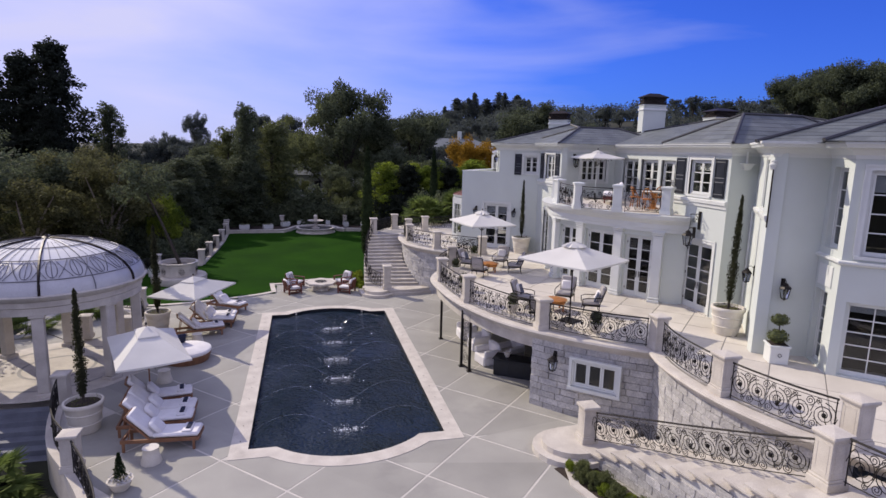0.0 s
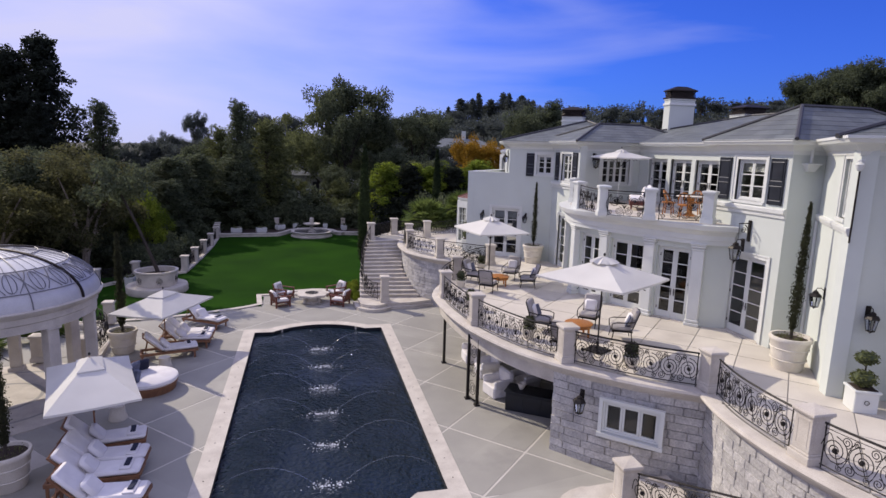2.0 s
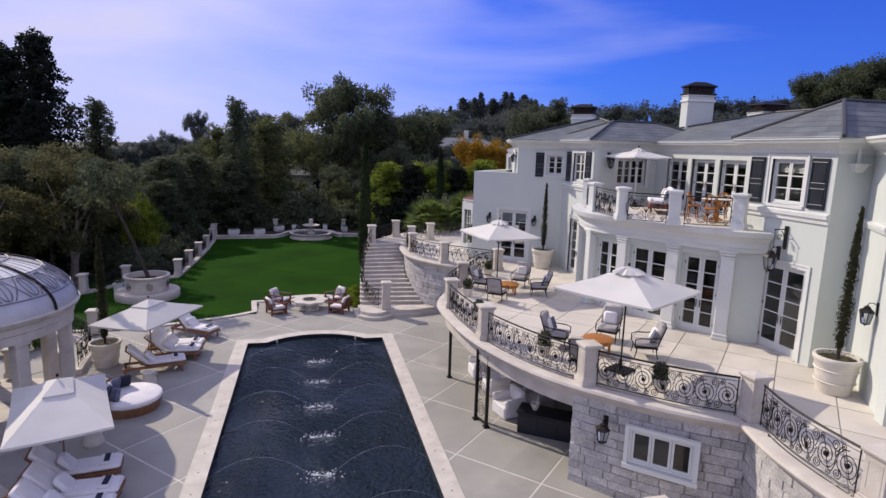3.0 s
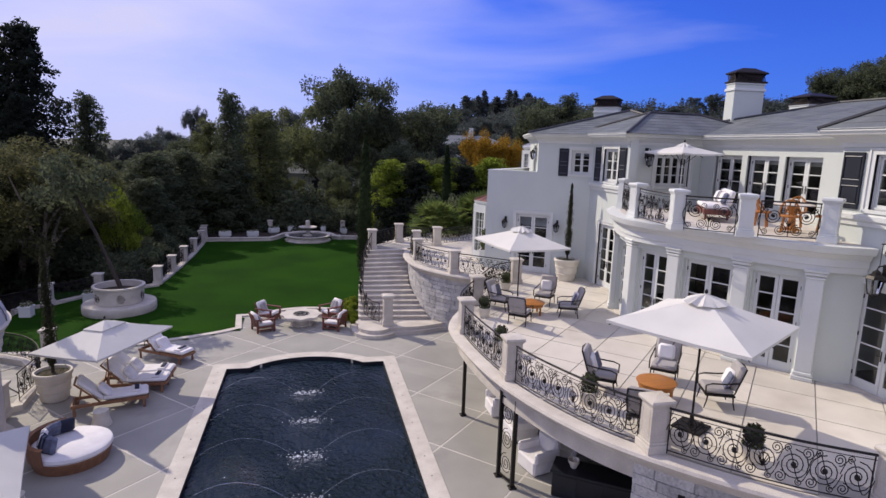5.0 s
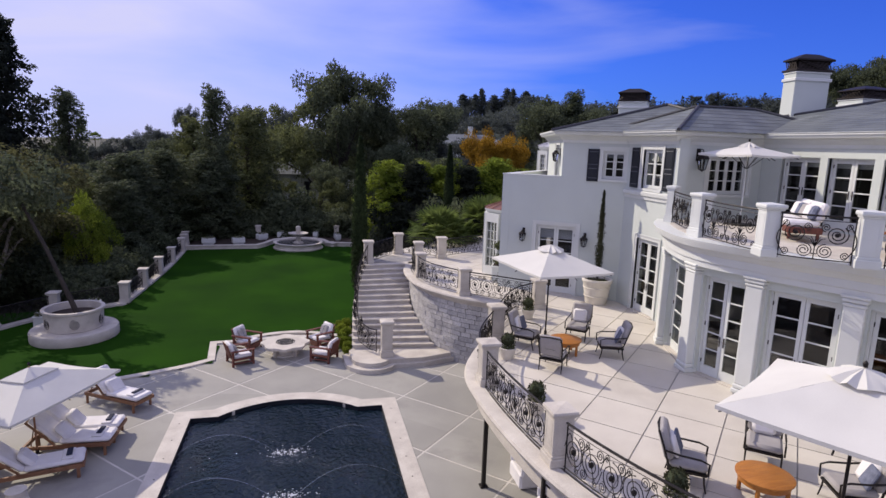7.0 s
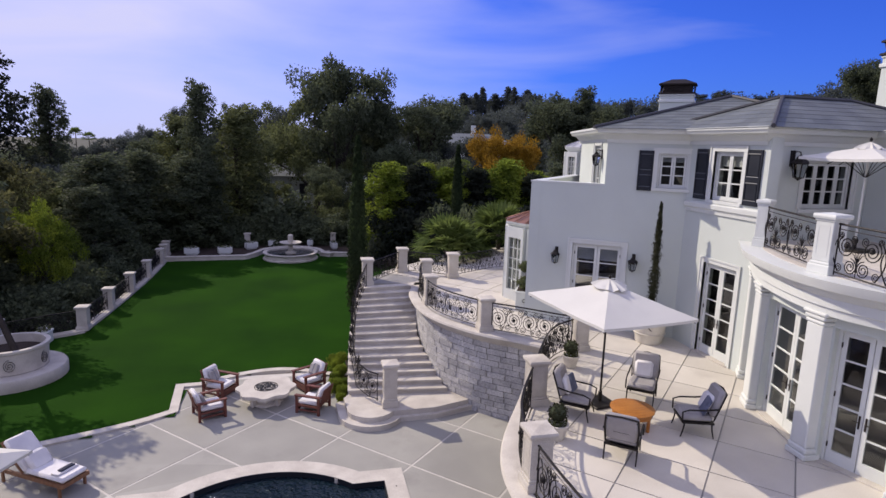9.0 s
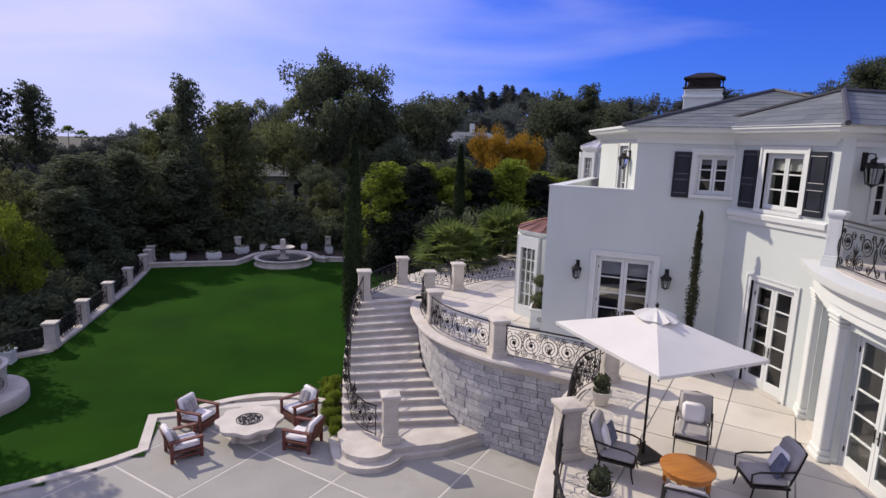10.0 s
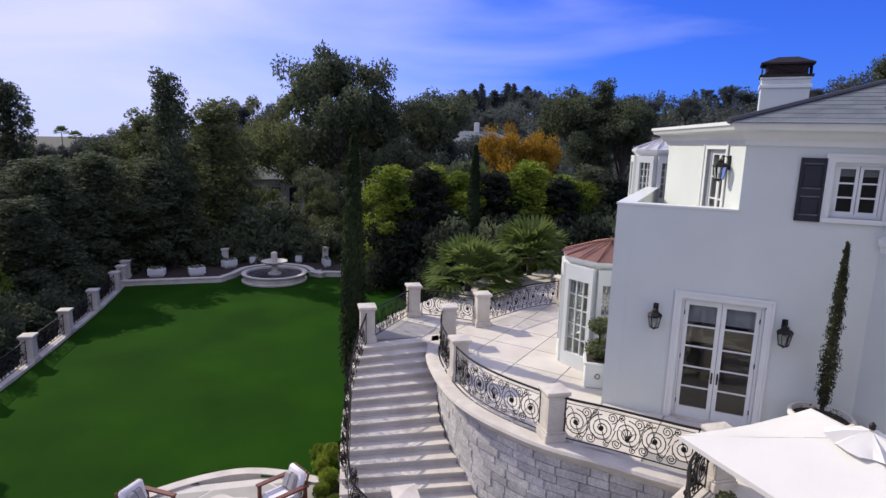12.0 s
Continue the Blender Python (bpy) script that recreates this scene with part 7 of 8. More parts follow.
for k in range(1500):
    az, r = radians(hr.uniform(-46, 62)), hr.uniform(92, 300)
    x, y = r * math.sin(az), r * math.cos(az)
    if az < radians(-10) and r > 190 or radians(12) < az < radians(22) and r < 128:
        continue
    z = height(x, y)
    s = hr.choice((2.6, 3.2, 3.8, 4.6, 5.4))
    tip = hr.random() < 0.06
    for q in range(8):
        if tip:
            leaves(wood, hr, x, y, z + s * 0.24 * q, s * 0.52 * (1.1 - q / 8), 34, 0.42, 0.7)
        else:
            leaves(wood, hr, x + hr.gauss(0, s * 0.4), y + hr.gauss(0, s * 0.4), z + s * hr.uniform(0.2, 1.25), s * 0.45, 26, 0.5, 0.8)
solid("hill_wood", wood, LEAF_HAZE, "distant wooded hillside of dark trees with haze-tinted leaves", "woodland", kind="stuff", mend=False)
for k in range(26):
    az, r = radians(14 + 1.6 * k), hr.uniform(170, 250)
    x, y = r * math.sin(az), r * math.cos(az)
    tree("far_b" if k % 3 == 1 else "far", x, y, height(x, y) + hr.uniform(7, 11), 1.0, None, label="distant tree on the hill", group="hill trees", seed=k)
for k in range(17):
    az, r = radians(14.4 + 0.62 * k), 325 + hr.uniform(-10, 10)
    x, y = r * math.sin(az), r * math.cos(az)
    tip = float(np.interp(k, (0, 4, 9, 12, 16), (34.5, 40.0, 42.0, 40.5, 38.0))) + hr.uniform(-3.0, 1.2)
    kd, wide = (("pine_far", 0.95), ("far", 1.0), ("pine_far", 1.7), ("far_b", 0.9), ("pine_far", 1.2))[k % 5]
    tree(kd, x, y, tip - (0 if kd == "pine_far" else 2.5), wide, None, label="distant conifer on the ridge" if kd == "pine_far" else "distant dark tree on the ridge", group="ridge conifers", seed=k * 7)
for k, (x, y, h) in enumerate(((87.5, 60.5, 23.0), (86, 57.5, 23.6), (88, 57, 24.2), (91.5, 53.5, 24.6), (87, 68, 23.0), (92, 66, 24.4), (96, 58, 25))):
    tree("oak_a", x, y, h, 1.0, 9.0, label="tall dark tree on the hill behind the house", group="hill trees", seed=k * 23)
# far trees beyond the wood on the falling side, paled by haze-coloured leaves
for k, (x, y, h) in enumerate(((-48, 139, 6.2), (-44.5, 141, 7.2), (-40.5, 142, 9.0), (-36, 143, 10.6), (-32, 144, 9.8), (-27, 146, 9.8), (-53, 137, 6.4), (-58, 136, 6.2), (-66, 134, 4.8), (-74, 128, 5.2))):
    tree("far_b" if k % 2 else "far", x, y, h, 0.75, None, label="distant tree beyond the wood with haze-tinted leaves", group="distant trees", seed=k * 13)
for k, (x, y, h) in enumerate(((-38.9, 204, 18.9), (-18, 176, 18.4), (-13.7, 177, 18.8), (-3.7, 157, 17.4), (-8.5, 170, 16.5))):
    tree("far_b" if k == 0 else "far", x, y, h, 0.6, None, label="distant tree beyond the wood with haze-tinted leaves", group="distant trees", seed=k * 29)


def palm(x, y, z, h, r, label, n=22, seed=1, fan=True, group="fan palms"):
    th = thing("palm", label, "palm", pose(x, y, z), group, "thing")
    rng = random.Random(seed)
    part("trunk", G().lathe([(0, 0), (0.16, 0), (0.13, h * 0.5), (0.15, h), (0, h + 0.1)], 10), BARK, th, smooth=True)
    for k in range(n):
        g = G()
        a, el = k * 2.4, rng.uniform(-0.25, 1.25)
        d = Vector((math.cos(a) * math.cos(el), math.sin(a) * math.cos(el), math.sin(el)))
        hub = Vector((0, 0, h)) + d * r * 0.5
        g.tube([(0, 0, h), tuple(hub)], 0.014, 4)
        side = d.cross(Vector((0, 0, 1))).normalized()
        upv = side.cross(d)
        for j in range(13):
            b = (j - 6) / 6 * 1.35
            w = (d * math.cos(b) + side * math.sin(b)).normalized()
            tip = hub + w * r * 0.55 - Vector((0, 0, 0.12 * r * abs(b)))
            q = hub + w * r * 0.28 + upv * 0.02
            s2 = w.cross(upv).normalized() * 0.05 * r
            i = len(g.v)
            g.v += [tuple(hub), tuple(q + s2), tuple(tip), tuple(q - s2)]
            g.f.append((i, i + 1, i + 2, i + 3))
        part("frond", g, LEAF_PALM, th, mend=False)


palm(8.2, 22.1, 2.0, 1.3, 2.0, "bushy fan palm beside the terrace", 38, 4)
palm(11.9, 24.6, 2.0, 1.6, 2.1, "bushy fan palm beside the terrace", 38, 5)
palm(9.6, 23.4, 1.5, 1.2, 1.8, "bushy fan palm beside the terrace", 32, 6)
palm(-9.9, -6.7, -1.9, 1.2, 1.5, "low fan palm below the deck", 22, 7)
palm(-11.6, -7.6, -2.2, 1.2, 1.6, "low fan palm below the deck", 22, 8)
palm(-13.8, 5.8, -1.2, 1.0, 1.5, "low fan palm behind the gazebo", 20, 9)
palm(-12.2, 7.6, -1.2, 1.0, 1.4, "low fan palm behind the gazebo", 20, 10)
for k, (x, y, h) in enumerate(((-84.5, 243, 18), (-81.0, 246, 16.5))):
    palm(x, y, -7, h - 2, 2.8, "tall slim palm far beyond the wood", 26, 20 + k, group="distant palms")


# ---- pots ----
def clump(name, r, n, size, mat, seed, z=0.0, squash=1.0):
    g = G()
    leaves(g, random.Random(seed), 0, 0, z, r, n, size, squash)
    return g.mesh(name, mat, False, False)


BALL = clump("ball", 0.22, 900, 0.035, LEAF_MID, 3)
BALL_DARK = clump("ball", 0.22, 900, 0.035, LEAF_TOPIARY, 3)
CORE = G().lathe([(0, -0.18), (0.13, -0.13), (0.185, 0), (0.13, 0.13), (0, 0.18)], 12).mesh("core", LEAF_DARK, True)
BLOOM = clump("flower", 0.17, 220, 0.022, FLOWER, 4, 0, 0.35)
SKIRT = clump("leaf", 0.2, 260, 0.04, LEAF_MID, 5, 0, 0.35)
POT_S = G().lathe([(0, 0), (0.15, 0), (0.17, 0.04), (0.24, 0.30), (0.26, 0.34), (0.26, 0.38), (0.22, 0.38), (0.20, 0.32), (0, 0.32)], 24).mesh("pot", POT, True)


def ball_pot(x, y, z, s=1.0):
    th = thing("topiary_pot", "round clipped topiary in a cream pot with white flowers", "potted plant", pose(x, y, z) @ Matrix.Scale(s, 4), "topiary pots", "thing")
    part("pot", POT_S, POT, th)
    part("soil", G().lathe([(0, 0.345), (0.21, 0.34)], 16), SOIL, th)
    part("flower", BLOOM, FLOWER, th, "small white flowers", m=pose(0, 0, 0.40))
    part("leaf", SKIRT, LEAF_MID, th, m=pose(0, 0, 0.40))
    part("core", CORE, LEAF_DARK, th, m=pose(0, 0, 0.63))
    part("ball", BALL_DARK, LEAF_TOPIARY, th, "round clipped ball of leaves", m=pose(0, 0, 0.63))


for x, y in ((7.95, 6.9), (5.95, 3.35), (5.45, 0.1), (6.35, -3.55), (8.3, -6.35)):
    ball_pot(x, y, TZ, 0.9)


def big_pot(x, y, z, h, label, s=1.0, tilt=0.0, thin=0.5, group="cypress pots"):
    th = thing("cypress_pot", label, "potted tree", pose(x, y, z), group, "thing")
    part("pot", G().lathe([(0, 0), (0.40 * s, 0), (0.43 * s, 0.05), (0.50 * s, 0.5), (0.55 * s, 0.82), (0.59 * s, 0.86), (0.60 * s, 0.93), (0.58 * s, 0.97), (0.52 * s, 0.97), (0.50 * s, 0.84), (0, 0.84)], 36), POT, th, "cream terracotta pot", smooth=True)
    for q in (0.3, 0.62):
        part("band", G().lathe([(0.46 * s + q * 0.1 * s, q), (0.485 * s + q * 0.1 * s, q + 0.02), (0.46 * s + q * 0.1 * s, q + 0.04)], 36), POT, th, smooth=True)
    part("soil", G().lathe([(0, 0.9), (0.3 * s, 0.89), (0.51 * s, 0.87)], 20), SOIL, th)
    part("leaf", clump("leaf", 0.42 * s, 160, 0.03, LEAF_MID, 9, 0, 0.15), LEAF_MID, th, m=pose(0, 0, 0.93))
    k = h / 10
    part("trunk", TREE["ragged"][0], BARK, th, m=pose(0, 0, 0.86, 0, tilt, 0) @ Matrix.Diagonal((k, k, k, 1)))
    part("crown", TREE["ragged"][1], LEAF_TOPIARY, th, "narrow clipped cypress", m=pose(0, 0, 1.0, 0, tilt, 0) @ Matrix.Diagonal((thin, thin, k, 1)))


big_pot(11.35, 8.5, TZ, 3.45, "tall thin cypress in a cream pot in the house corner", 0.95, thin=0.31)
big_pot(12.8, -7.15, TZ, 3.9, "tall thin cypress in a cream pot against the house", 0.92, thin=0.31, tilt=1)
big_pot(-7.9, -4.75, 0, 3.6, "tall thin cypress in a large cream pot by the steps", 0.95, thin=0.36)
big_pot(-8.0, 5.1, 0, 4.2, "tall thin cypress in a large cream pot on the deck", 0.95, thin=0.42)
cone = thing("cone_topiary", "small dark cone topiary with white flowers in a low pot", "potted plant", pose(-5.95, -8.3, 0), kind="thing")
part("pot", POT_S, POT, cone, m=Matrix.Diagonal((1.2, 1.2, 0.7, 1)))
part("flower", BLOOM, FLOWER, cone, m=pose(0, 0, 0.3) @ Matrix.Diagonal((1.7, 1.7, 1, 1)))
cg2 = G()
for k in range(16):
    leaves(cg2, random.Random(k), 0, 0, 0.3 + 0.045 * k, 0.2 * (1.05 - k / 16), 90, 0.03)
part("crown", cg2, LEAF_CYPRESS, cone, mend=False)


def double_topiary(x, y, ang=0, s=1.0):
    th = thing("double_topiary", "two-tiered clipped topiary in a white square planter with ring pulls", "potted plant", pose(x, y, TZ, 0, 0, ang) @ Matrix.Scale(s, 4), "square topiary planters", "thing")
    part("planter", G().rbox(0.62, 0.62, 0.62, 0.02).rbox(0.70, 0.70, 0.07, 0.015, cz=0.60), TRIM, th, "white panelled planter box")
    part("soil", G().rbox(0.56, 0.56, 0.03, 0.01, cz=0.66), SOIL, th)
    part("stem", G().tube([(0, 0, 0.66), (0, 0, 1.55)], 0.022, 6), BARK, th)
    for z, q in ((0.95, 1.55), (1.55, 1.35)):
        part("core", CORE, LEAF_DARK, th, m=pose(0, 0, z) @ Matrix.Diagonal((q, q, q * 0.72, 1)))
        part("ball", BALL, LEAF_MID, th, m=pose(0, 0, z) @ Matrix.Diagonal((q, q, q * 0.72, 1)))
    ring = G().tube([(0.06 * math.cos(t), -0.33, 0.33 + 0.06 * math.sin(t)) for t in [i * 6.283 / 16 for i in range(16)]], 0.009, 5, closed=True)
    part("ring_pull", ring, BRONZE, th, "bronze ring pull")


double_topiary(12.40, -9.75, -24, 0.84)
double_topiary(8.85, 12.6, -26)
# planting beside the stairs
for k in range(10):
    tree("shrub_light", 2.12 + 0.16 * math.sin(k * 2.6), 11.6 + 0.4 * k, 0.42 + 0.1 * (k % 3), 0.85, 0.0, "shrub", "low yellow-green shrub beside the stair", "stair bed shrubs", k)
for k in range(15):
    tree("shrub" if k % 3 else "shrub_light", 5.88 + 0.06 * k + 0.22 * (k % 2), -9.85 - 0.2 * k, 0.36 + 0.08 * (k % 3), 0.9, 0.0, "shrub", "low green shrub beside the near stair", "near bed shrubs", k * 31)
solid("planting_bed", G().prism([(1.75, 15.6), (2.25, 11.0), (2.6, 11.4), (2.55, 15.9)], -0.2, 0.02), SOIL, "narrow earth bed beside the stair", "bed")
solid("planting_bed", G().prism([(5.5, -9.6), (6.6, -9.4), (7.6, -13.2), (6.4, -13.4)], -0.2, 0.02), SOIL, "narrow earth bed beside the near stair", "bed")
solid("kerb", G().sweep([(6.0, -9.3), (5.7, -10.5), (6.1, -12), (6.6, -14)], [(-0.12, -0.2), (-0.12, 0.05), (0.12, 0.05), (0.12, -0.2)]), LIME, "cream stone kerb round the planting bed", "kerb")

# ---- lawn fence, fountain, planters ----
FENCE = [(-8.55, 20.7), (-8.5, 24.0), (-8.45, 27.4), (-8.45, 30.9), (-8.6, 34.9), (-8.75, 36.6)]
solid("fence_kerb", G().sweep([(-13.8, 15.6), (-12.6, 16.9), (-11.2, 18.9), (-8.65, 20.5)] + FENCE[1:], [(-0.2, -0.6), (-0.2, 0.14), (0.22, 0.14), (0.22, -0.6)]), LIME, "cream stone kerb under the garden fence", "kerb")
for x, y in FENCE:
    pier(x, y, 0.1, 1.12, 0.42)
for a, b in zip(FENCE, FENCE[1:]):
    d = (Vector(b) - Vector(a)).normalized() * 0.25
    iron_rail([Vector(a) + d, (Vector(a) + Vector(b)) / 2, Vector(b) - d], 0.14, 0.86, "black wrought-iron garden fence panel", 0.6, "garden fence panels")
LEFTF = [(-8.55, 20.7), (-11.1, 18.9), (-12.7, 16.7), (-14.3, 14.5)]
for x, y in LEFTF[1:]:
    pier(x, y, 0.1, 1.12, 0.42)
for a, b in zip(LEFTF, LEFTF[1:]):
    d = (Vector(b) - Vector(a)).normalized() * 0.25
    iron_rail([Vector(a) + d, (Vector(a) + Vector(b)) / 2, Vector(b) - d], 0.14, 0.86, "black wrought-iron garden fence panel", 0.6, "garden fence panels")
solid("garden_wall", G().sweep(back_wall[::-1], [(-0.18, -0.3), (-0.18, 0.26), (-0.22, 0.28), (-0.22, 0.34), (0.16, 0.34), (0.16, 0.28), (0.12, 0.26), (0.12, -0.3)]), LIME, "low curved cream stone wall behind the lawn", "wall")
solid("back_bed", G().prism([(-8.7, 36.4), (-3.3, 36.7), (-1.9, 39.5), (0, 40.3), (1.7, 39.4), (2.7, 37.6), (7.8, 36.4), (8, 44), (-9, 44)], -0.5, 0.10), SOIL, "dark planted bed behind the wall", "bed")
for x, y in ((-3.6, 41.6), (3.2, 41.6), (-8.9, 38.0)):
    pier(x, y, 0.1, 1.12, 0.42)
for k, (x, y) in enumerate(((-7.2, 38.1), (-4.9, 38.2), (-3.2, 40.3), (-1.55, 41.4), (1.4, 41.6), (3.2, 40.0), (5.2, 39.0))):
    u = thing("flower_urn", "white stone flower box with pale flowers behind the lawn", "planter", pose(x, y, 0.1, 0, 0, k * 20), "garden flower boxes", "thing")
    part("box", G().rbox(1.0, 0.45, 0.42, 0.03, cz=0.1).rbox(0.8, 0.34, 0.1, 0.02), TRIM, u)
    part("flower", BLOOM, FLOWER, u, m=pose(0, 0, 0.55) @ Matrix.Diagonal((2.8, 1.4, 1.2, 1)))
    part("leaf", SKIRT, LEAF_MID, u, m=pose(0, 0, 0.55) @ Matrix.Diagonal((2.3, 1.1, 1.2, 1)))["kind"] = "stuff"
ft = thing("garden_fountain", "round cream stone fountain with a raised bowl and finial", "fountain", pose(-0.1, 36.6, 0), kind="thing")
part("basin", G().lathe([(0, 0.05), (1.95, 0.0), (1.98, 0.12), (1.85, 0.16), (1.82, 0.4), (1.95, 0.46), (1.98, 0.54), (1.7, 0.54), (1.68, 0.2), (0, 0.2)], 48), LIME, ft, smooth=True)
part("water", G().lathe([(0, 0.42), (1.69, 0.42)], 40), WATER, ft)
part("pedestal", G().lathe([(0.42, 0.2), (0.4, 0.5), (0.2, 0.6), (0.16, 0.95), (0.24, 1.05)], 24), LIME, ft, smooth=True)
part("bowl", G().lathe([(0.2, 1.02), (0.55, 1.1), (0.78, 1.2), (0.8, 1.26), (0.74, 1.26), (0.5, 1.17), (0, 1.14)], 32), LIME, ft, smooth=True)
part("finial", G().lathe([(0.16, 1.14), (0.16, 1.24), (0.19, 1.3), (0.19, 1.75), (0.15, 1.8), (0, 1.84)], 16), LIME, ft, smooth=True)
tp = thing("tree_planter", "round stepped stone tree planter with a pierced drum", "planter", pose(-9.1, 15.6, 0) @ Matrix.Diagonal((0.93, 0.93, 1.05, 1)), kind="thing")
part("step", G().lathe([(0, 0), (1.75, 0), (1.78, 0.05), (1.78, 0.36), (1.74, 0.42), (0, 0.42)], 48), LIME, tp, smooth=True)
part("drum", G().lathe([(0.95, 0.5), (1.1, 0.42), (1.16, 0.44), (1.2, 1.12), (1.26, 1.16), (1.26, 1.24), (1.1, 1.24), (1.08, 0.9), (0, 0.9)], 48), LIME, tp, smooth=True)
for k in range(6):
    a = k * 60 + 20
    part("pierced_panel", SCROLL["scroll"], LIME, tp, m=pose(0, 0, 0, 0, 0, a) @ pose(0, -1.20, 0.42) @ Matrix.Diagonal((0.7, 1.2, 0.75, 1)))
part("soil", G().lathe([(0, 0.98), (1.09, 0.95)], 24), SOIL, tp)
part("trunk", G().tube([(0.15, 0, 0.9), (-0.3, 0.1, 2.0), (-1.0, 0.3, 3.6), (-1.9, 0.5, 5.4)], 0.13, 8, taper=0.06), BARK, tp, smooth=True)
pc = G()
for k in range(16):
    a = k * 2.4
    rr = 1.5 * math.sqrt((k + 0.5) / 16)
    leaves(pc, random.Random(k + 50), -2.1 + 1.25 * rr * math.cos(a), 0.8 + 1.1 * rr * math.sin(a), 5.9 + 0.8 * math.sin(k * 1.9), 0.6, 130, 0.12)
part("crown", pc, LEAF_DARK, tp, mend=False)
for x, y in ((-11.0, 17.2), (-9.6, 19.4), (-12.9, 14.9)):
    q = thing("flower_pot", "white square pot with pale flowers by the fence", "potted plant", pose(x, y, 0), "fence flower pots", "thing")
    part("pot", G().rbox(0.5, 0.5, 0.5, 0.03).rbox(0.56, 0.56, 0.07, 0.015, cz=0.46), TRIM, q)
    part("flower", BLOOM, FLOWER, q, m=pose(0, 0, 0.58) @ Matrix.Diagonal((1.5, 1.5, 1.4, 1)))
    part("leaf", SKIRT, LEAF_MID, q, m=pose(0, 0, 0.58) @ Matrix.Diagonal((1.3, 1.3, 1.4, 1)))

# ---- gazebo ----
GX, GY = -10.68, 0.9
gz = thing("gazebo", "round white columned gazebo with a glazed metal dome", "gazebo", pose(GX, GY, 0), kind="thing")
part("floor_disc", G().lathe([(0, 0.0), (3.25, 0.0), (3.25, 0.03), (0, 0.03)], 48), LIME, gz, "cream round floor")
for r in (1.2, 2.3):
    part("floor_ring", G().lathe([(r, 0.034), (r + 0.12, 0.034)], 48), JOINT_GREY, gz, "inlaid stone ring")
for k in range(8):
    a = radians(45 * k + 12)
    cm = pose(2.8 * math.cos(a), 2.8 * math.sin(a), 0.0, 0, 0, math.degrees(a))
    col = part("column", G().rbox(0.36, 0.36, 2.75, 0.03, cm @ pose(0, 0, 0.15)), LIME, gz, "square cream column")
    part("column_base", G().rbox(0.5, 0.5, 0.16, 0.03, cm), LIME, col)
    part("capital", G().rbox(0.48, 0.48, 0.12, 0.03, cm @ pose(0, 0, 2.84)), LIME, col)
part("entablature", G().lathe([(2.5, 2.95), (3.05, 2.95), (3.05, 3.2), (3.1, 3.24), (3.1, 3.42), (3.22, 3.5), (3.28, 3.62), (3.2, 3.66), (2.5, 3.66)], 64), LIME, gz, "cream ring beam", smooth=True)
dome = [(3.2 * math.cos(t), 3.64 + 1.5 * math.sin(t)) for t in [i * 1.53 / 14 for i in range(15)]]
part("lower_dome", G().lathe(dome[:8], 64), ZINC, gz, "grey metal lower dome", smooth=True)
part("glazing", G().lathe(dome[7:], 64), CURTAIN, gz, "frosted white dome glazing", smooth=True)
for k in range(12):
    a = radians(30 * k + 15)
    part("rib", G().tube([((r + 0.02) * math.cos(a), (r + 0.02) * math.sin(a), z + 0.02) for r, z in dome], 0.045 if k % 2 else 0.018, 5), BRONZE if k % 2 else ZINC_DARK, gz, "dark dome rib")
for i in (3, 7, 10):
    r, z = dome[i]
    part("ring", G().tube([((r + 0.02) * math.cos(t), (r + 0.02) * math.sin(t), z + 0.02) for t in [j * 6.283 / 48 for j in range(48)]], 0.016, 5, closed=True), ZINC_DARK, gz, "grey dome ring")
def on_dome(a, v):
    """A place on the ornament band: a turns round the dome, v runs from its foot to its head."""
    q = 3 + 4 * v
    n = min(int(q), 13)
    (r0, z0), (r1, z1) = dome[n], dome[n + 1]
    rr, zz = r0 + (r1 - r0) * (q - n), z0 + (z1 - z0) * (q - n)
    return ((rr + 0.025) * math.cos(a), (rr + 0.025) * math.sin(a), zz + 0.025)


for k in range(24):
    a, w = radians(15 * k + 7.5), radians(7.5)
    part("ornament", G().tube([on_dome(a + 0.45 * w * math.cos(t), 0.5 + 0.42 * math.sin(t)) for t in [j * 6.283 / 18 for j in range(18)]], 0.015, 4, closed=True), ZINC_DARK, gz)
    for lo, hi in ((0.06, 0.94), (0.94, 0.06)):
        part("ornament", G().tube([on_dome(a + w * (0.45 + 0.55 * 2 * q), lo + (hi - lo) * q) for q in (0, 0.25, 0.5, 0.75, 1)], 0.015, 4), ZINC_DARK, gz)
    part("ornament", G().tube([on_dome(a, v) for v in (0.08, 0.5, 0.92)], 0.012, 4), ZINC_DARK, gz)
part("finial", G().lathe([(0, 5.1), (0.2, 5.1), (0.22, 5.16), (0.08, 5.22), (0, 5.32)], 16), BRONZE, gz)
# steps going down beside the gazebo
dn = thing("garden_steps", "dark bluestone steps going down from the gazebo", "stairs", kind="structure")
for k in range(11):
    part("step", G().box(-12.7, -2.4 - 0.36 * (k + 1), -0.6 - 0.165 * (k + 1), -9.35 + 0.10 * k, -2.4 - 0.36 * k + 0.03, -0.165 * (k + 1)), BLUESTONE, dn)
curve = spline([(-9.35, -2.6), (-8.95, -4.2), (-8.35, -5.8), (-7.4, -7.3), (-6.5, -8.9), (-5.65, -11), (-5.25, -14)], 0.2)
solid("deck_kerb", G().sweep([tuple(p) for p in curve], [(-0.16, -2.6), (-0.16, 0.12), (0.2, 0.12), (0.2, -2.6)]), LIME, "cream stone retaining kerb along the deck edge", "kerb")
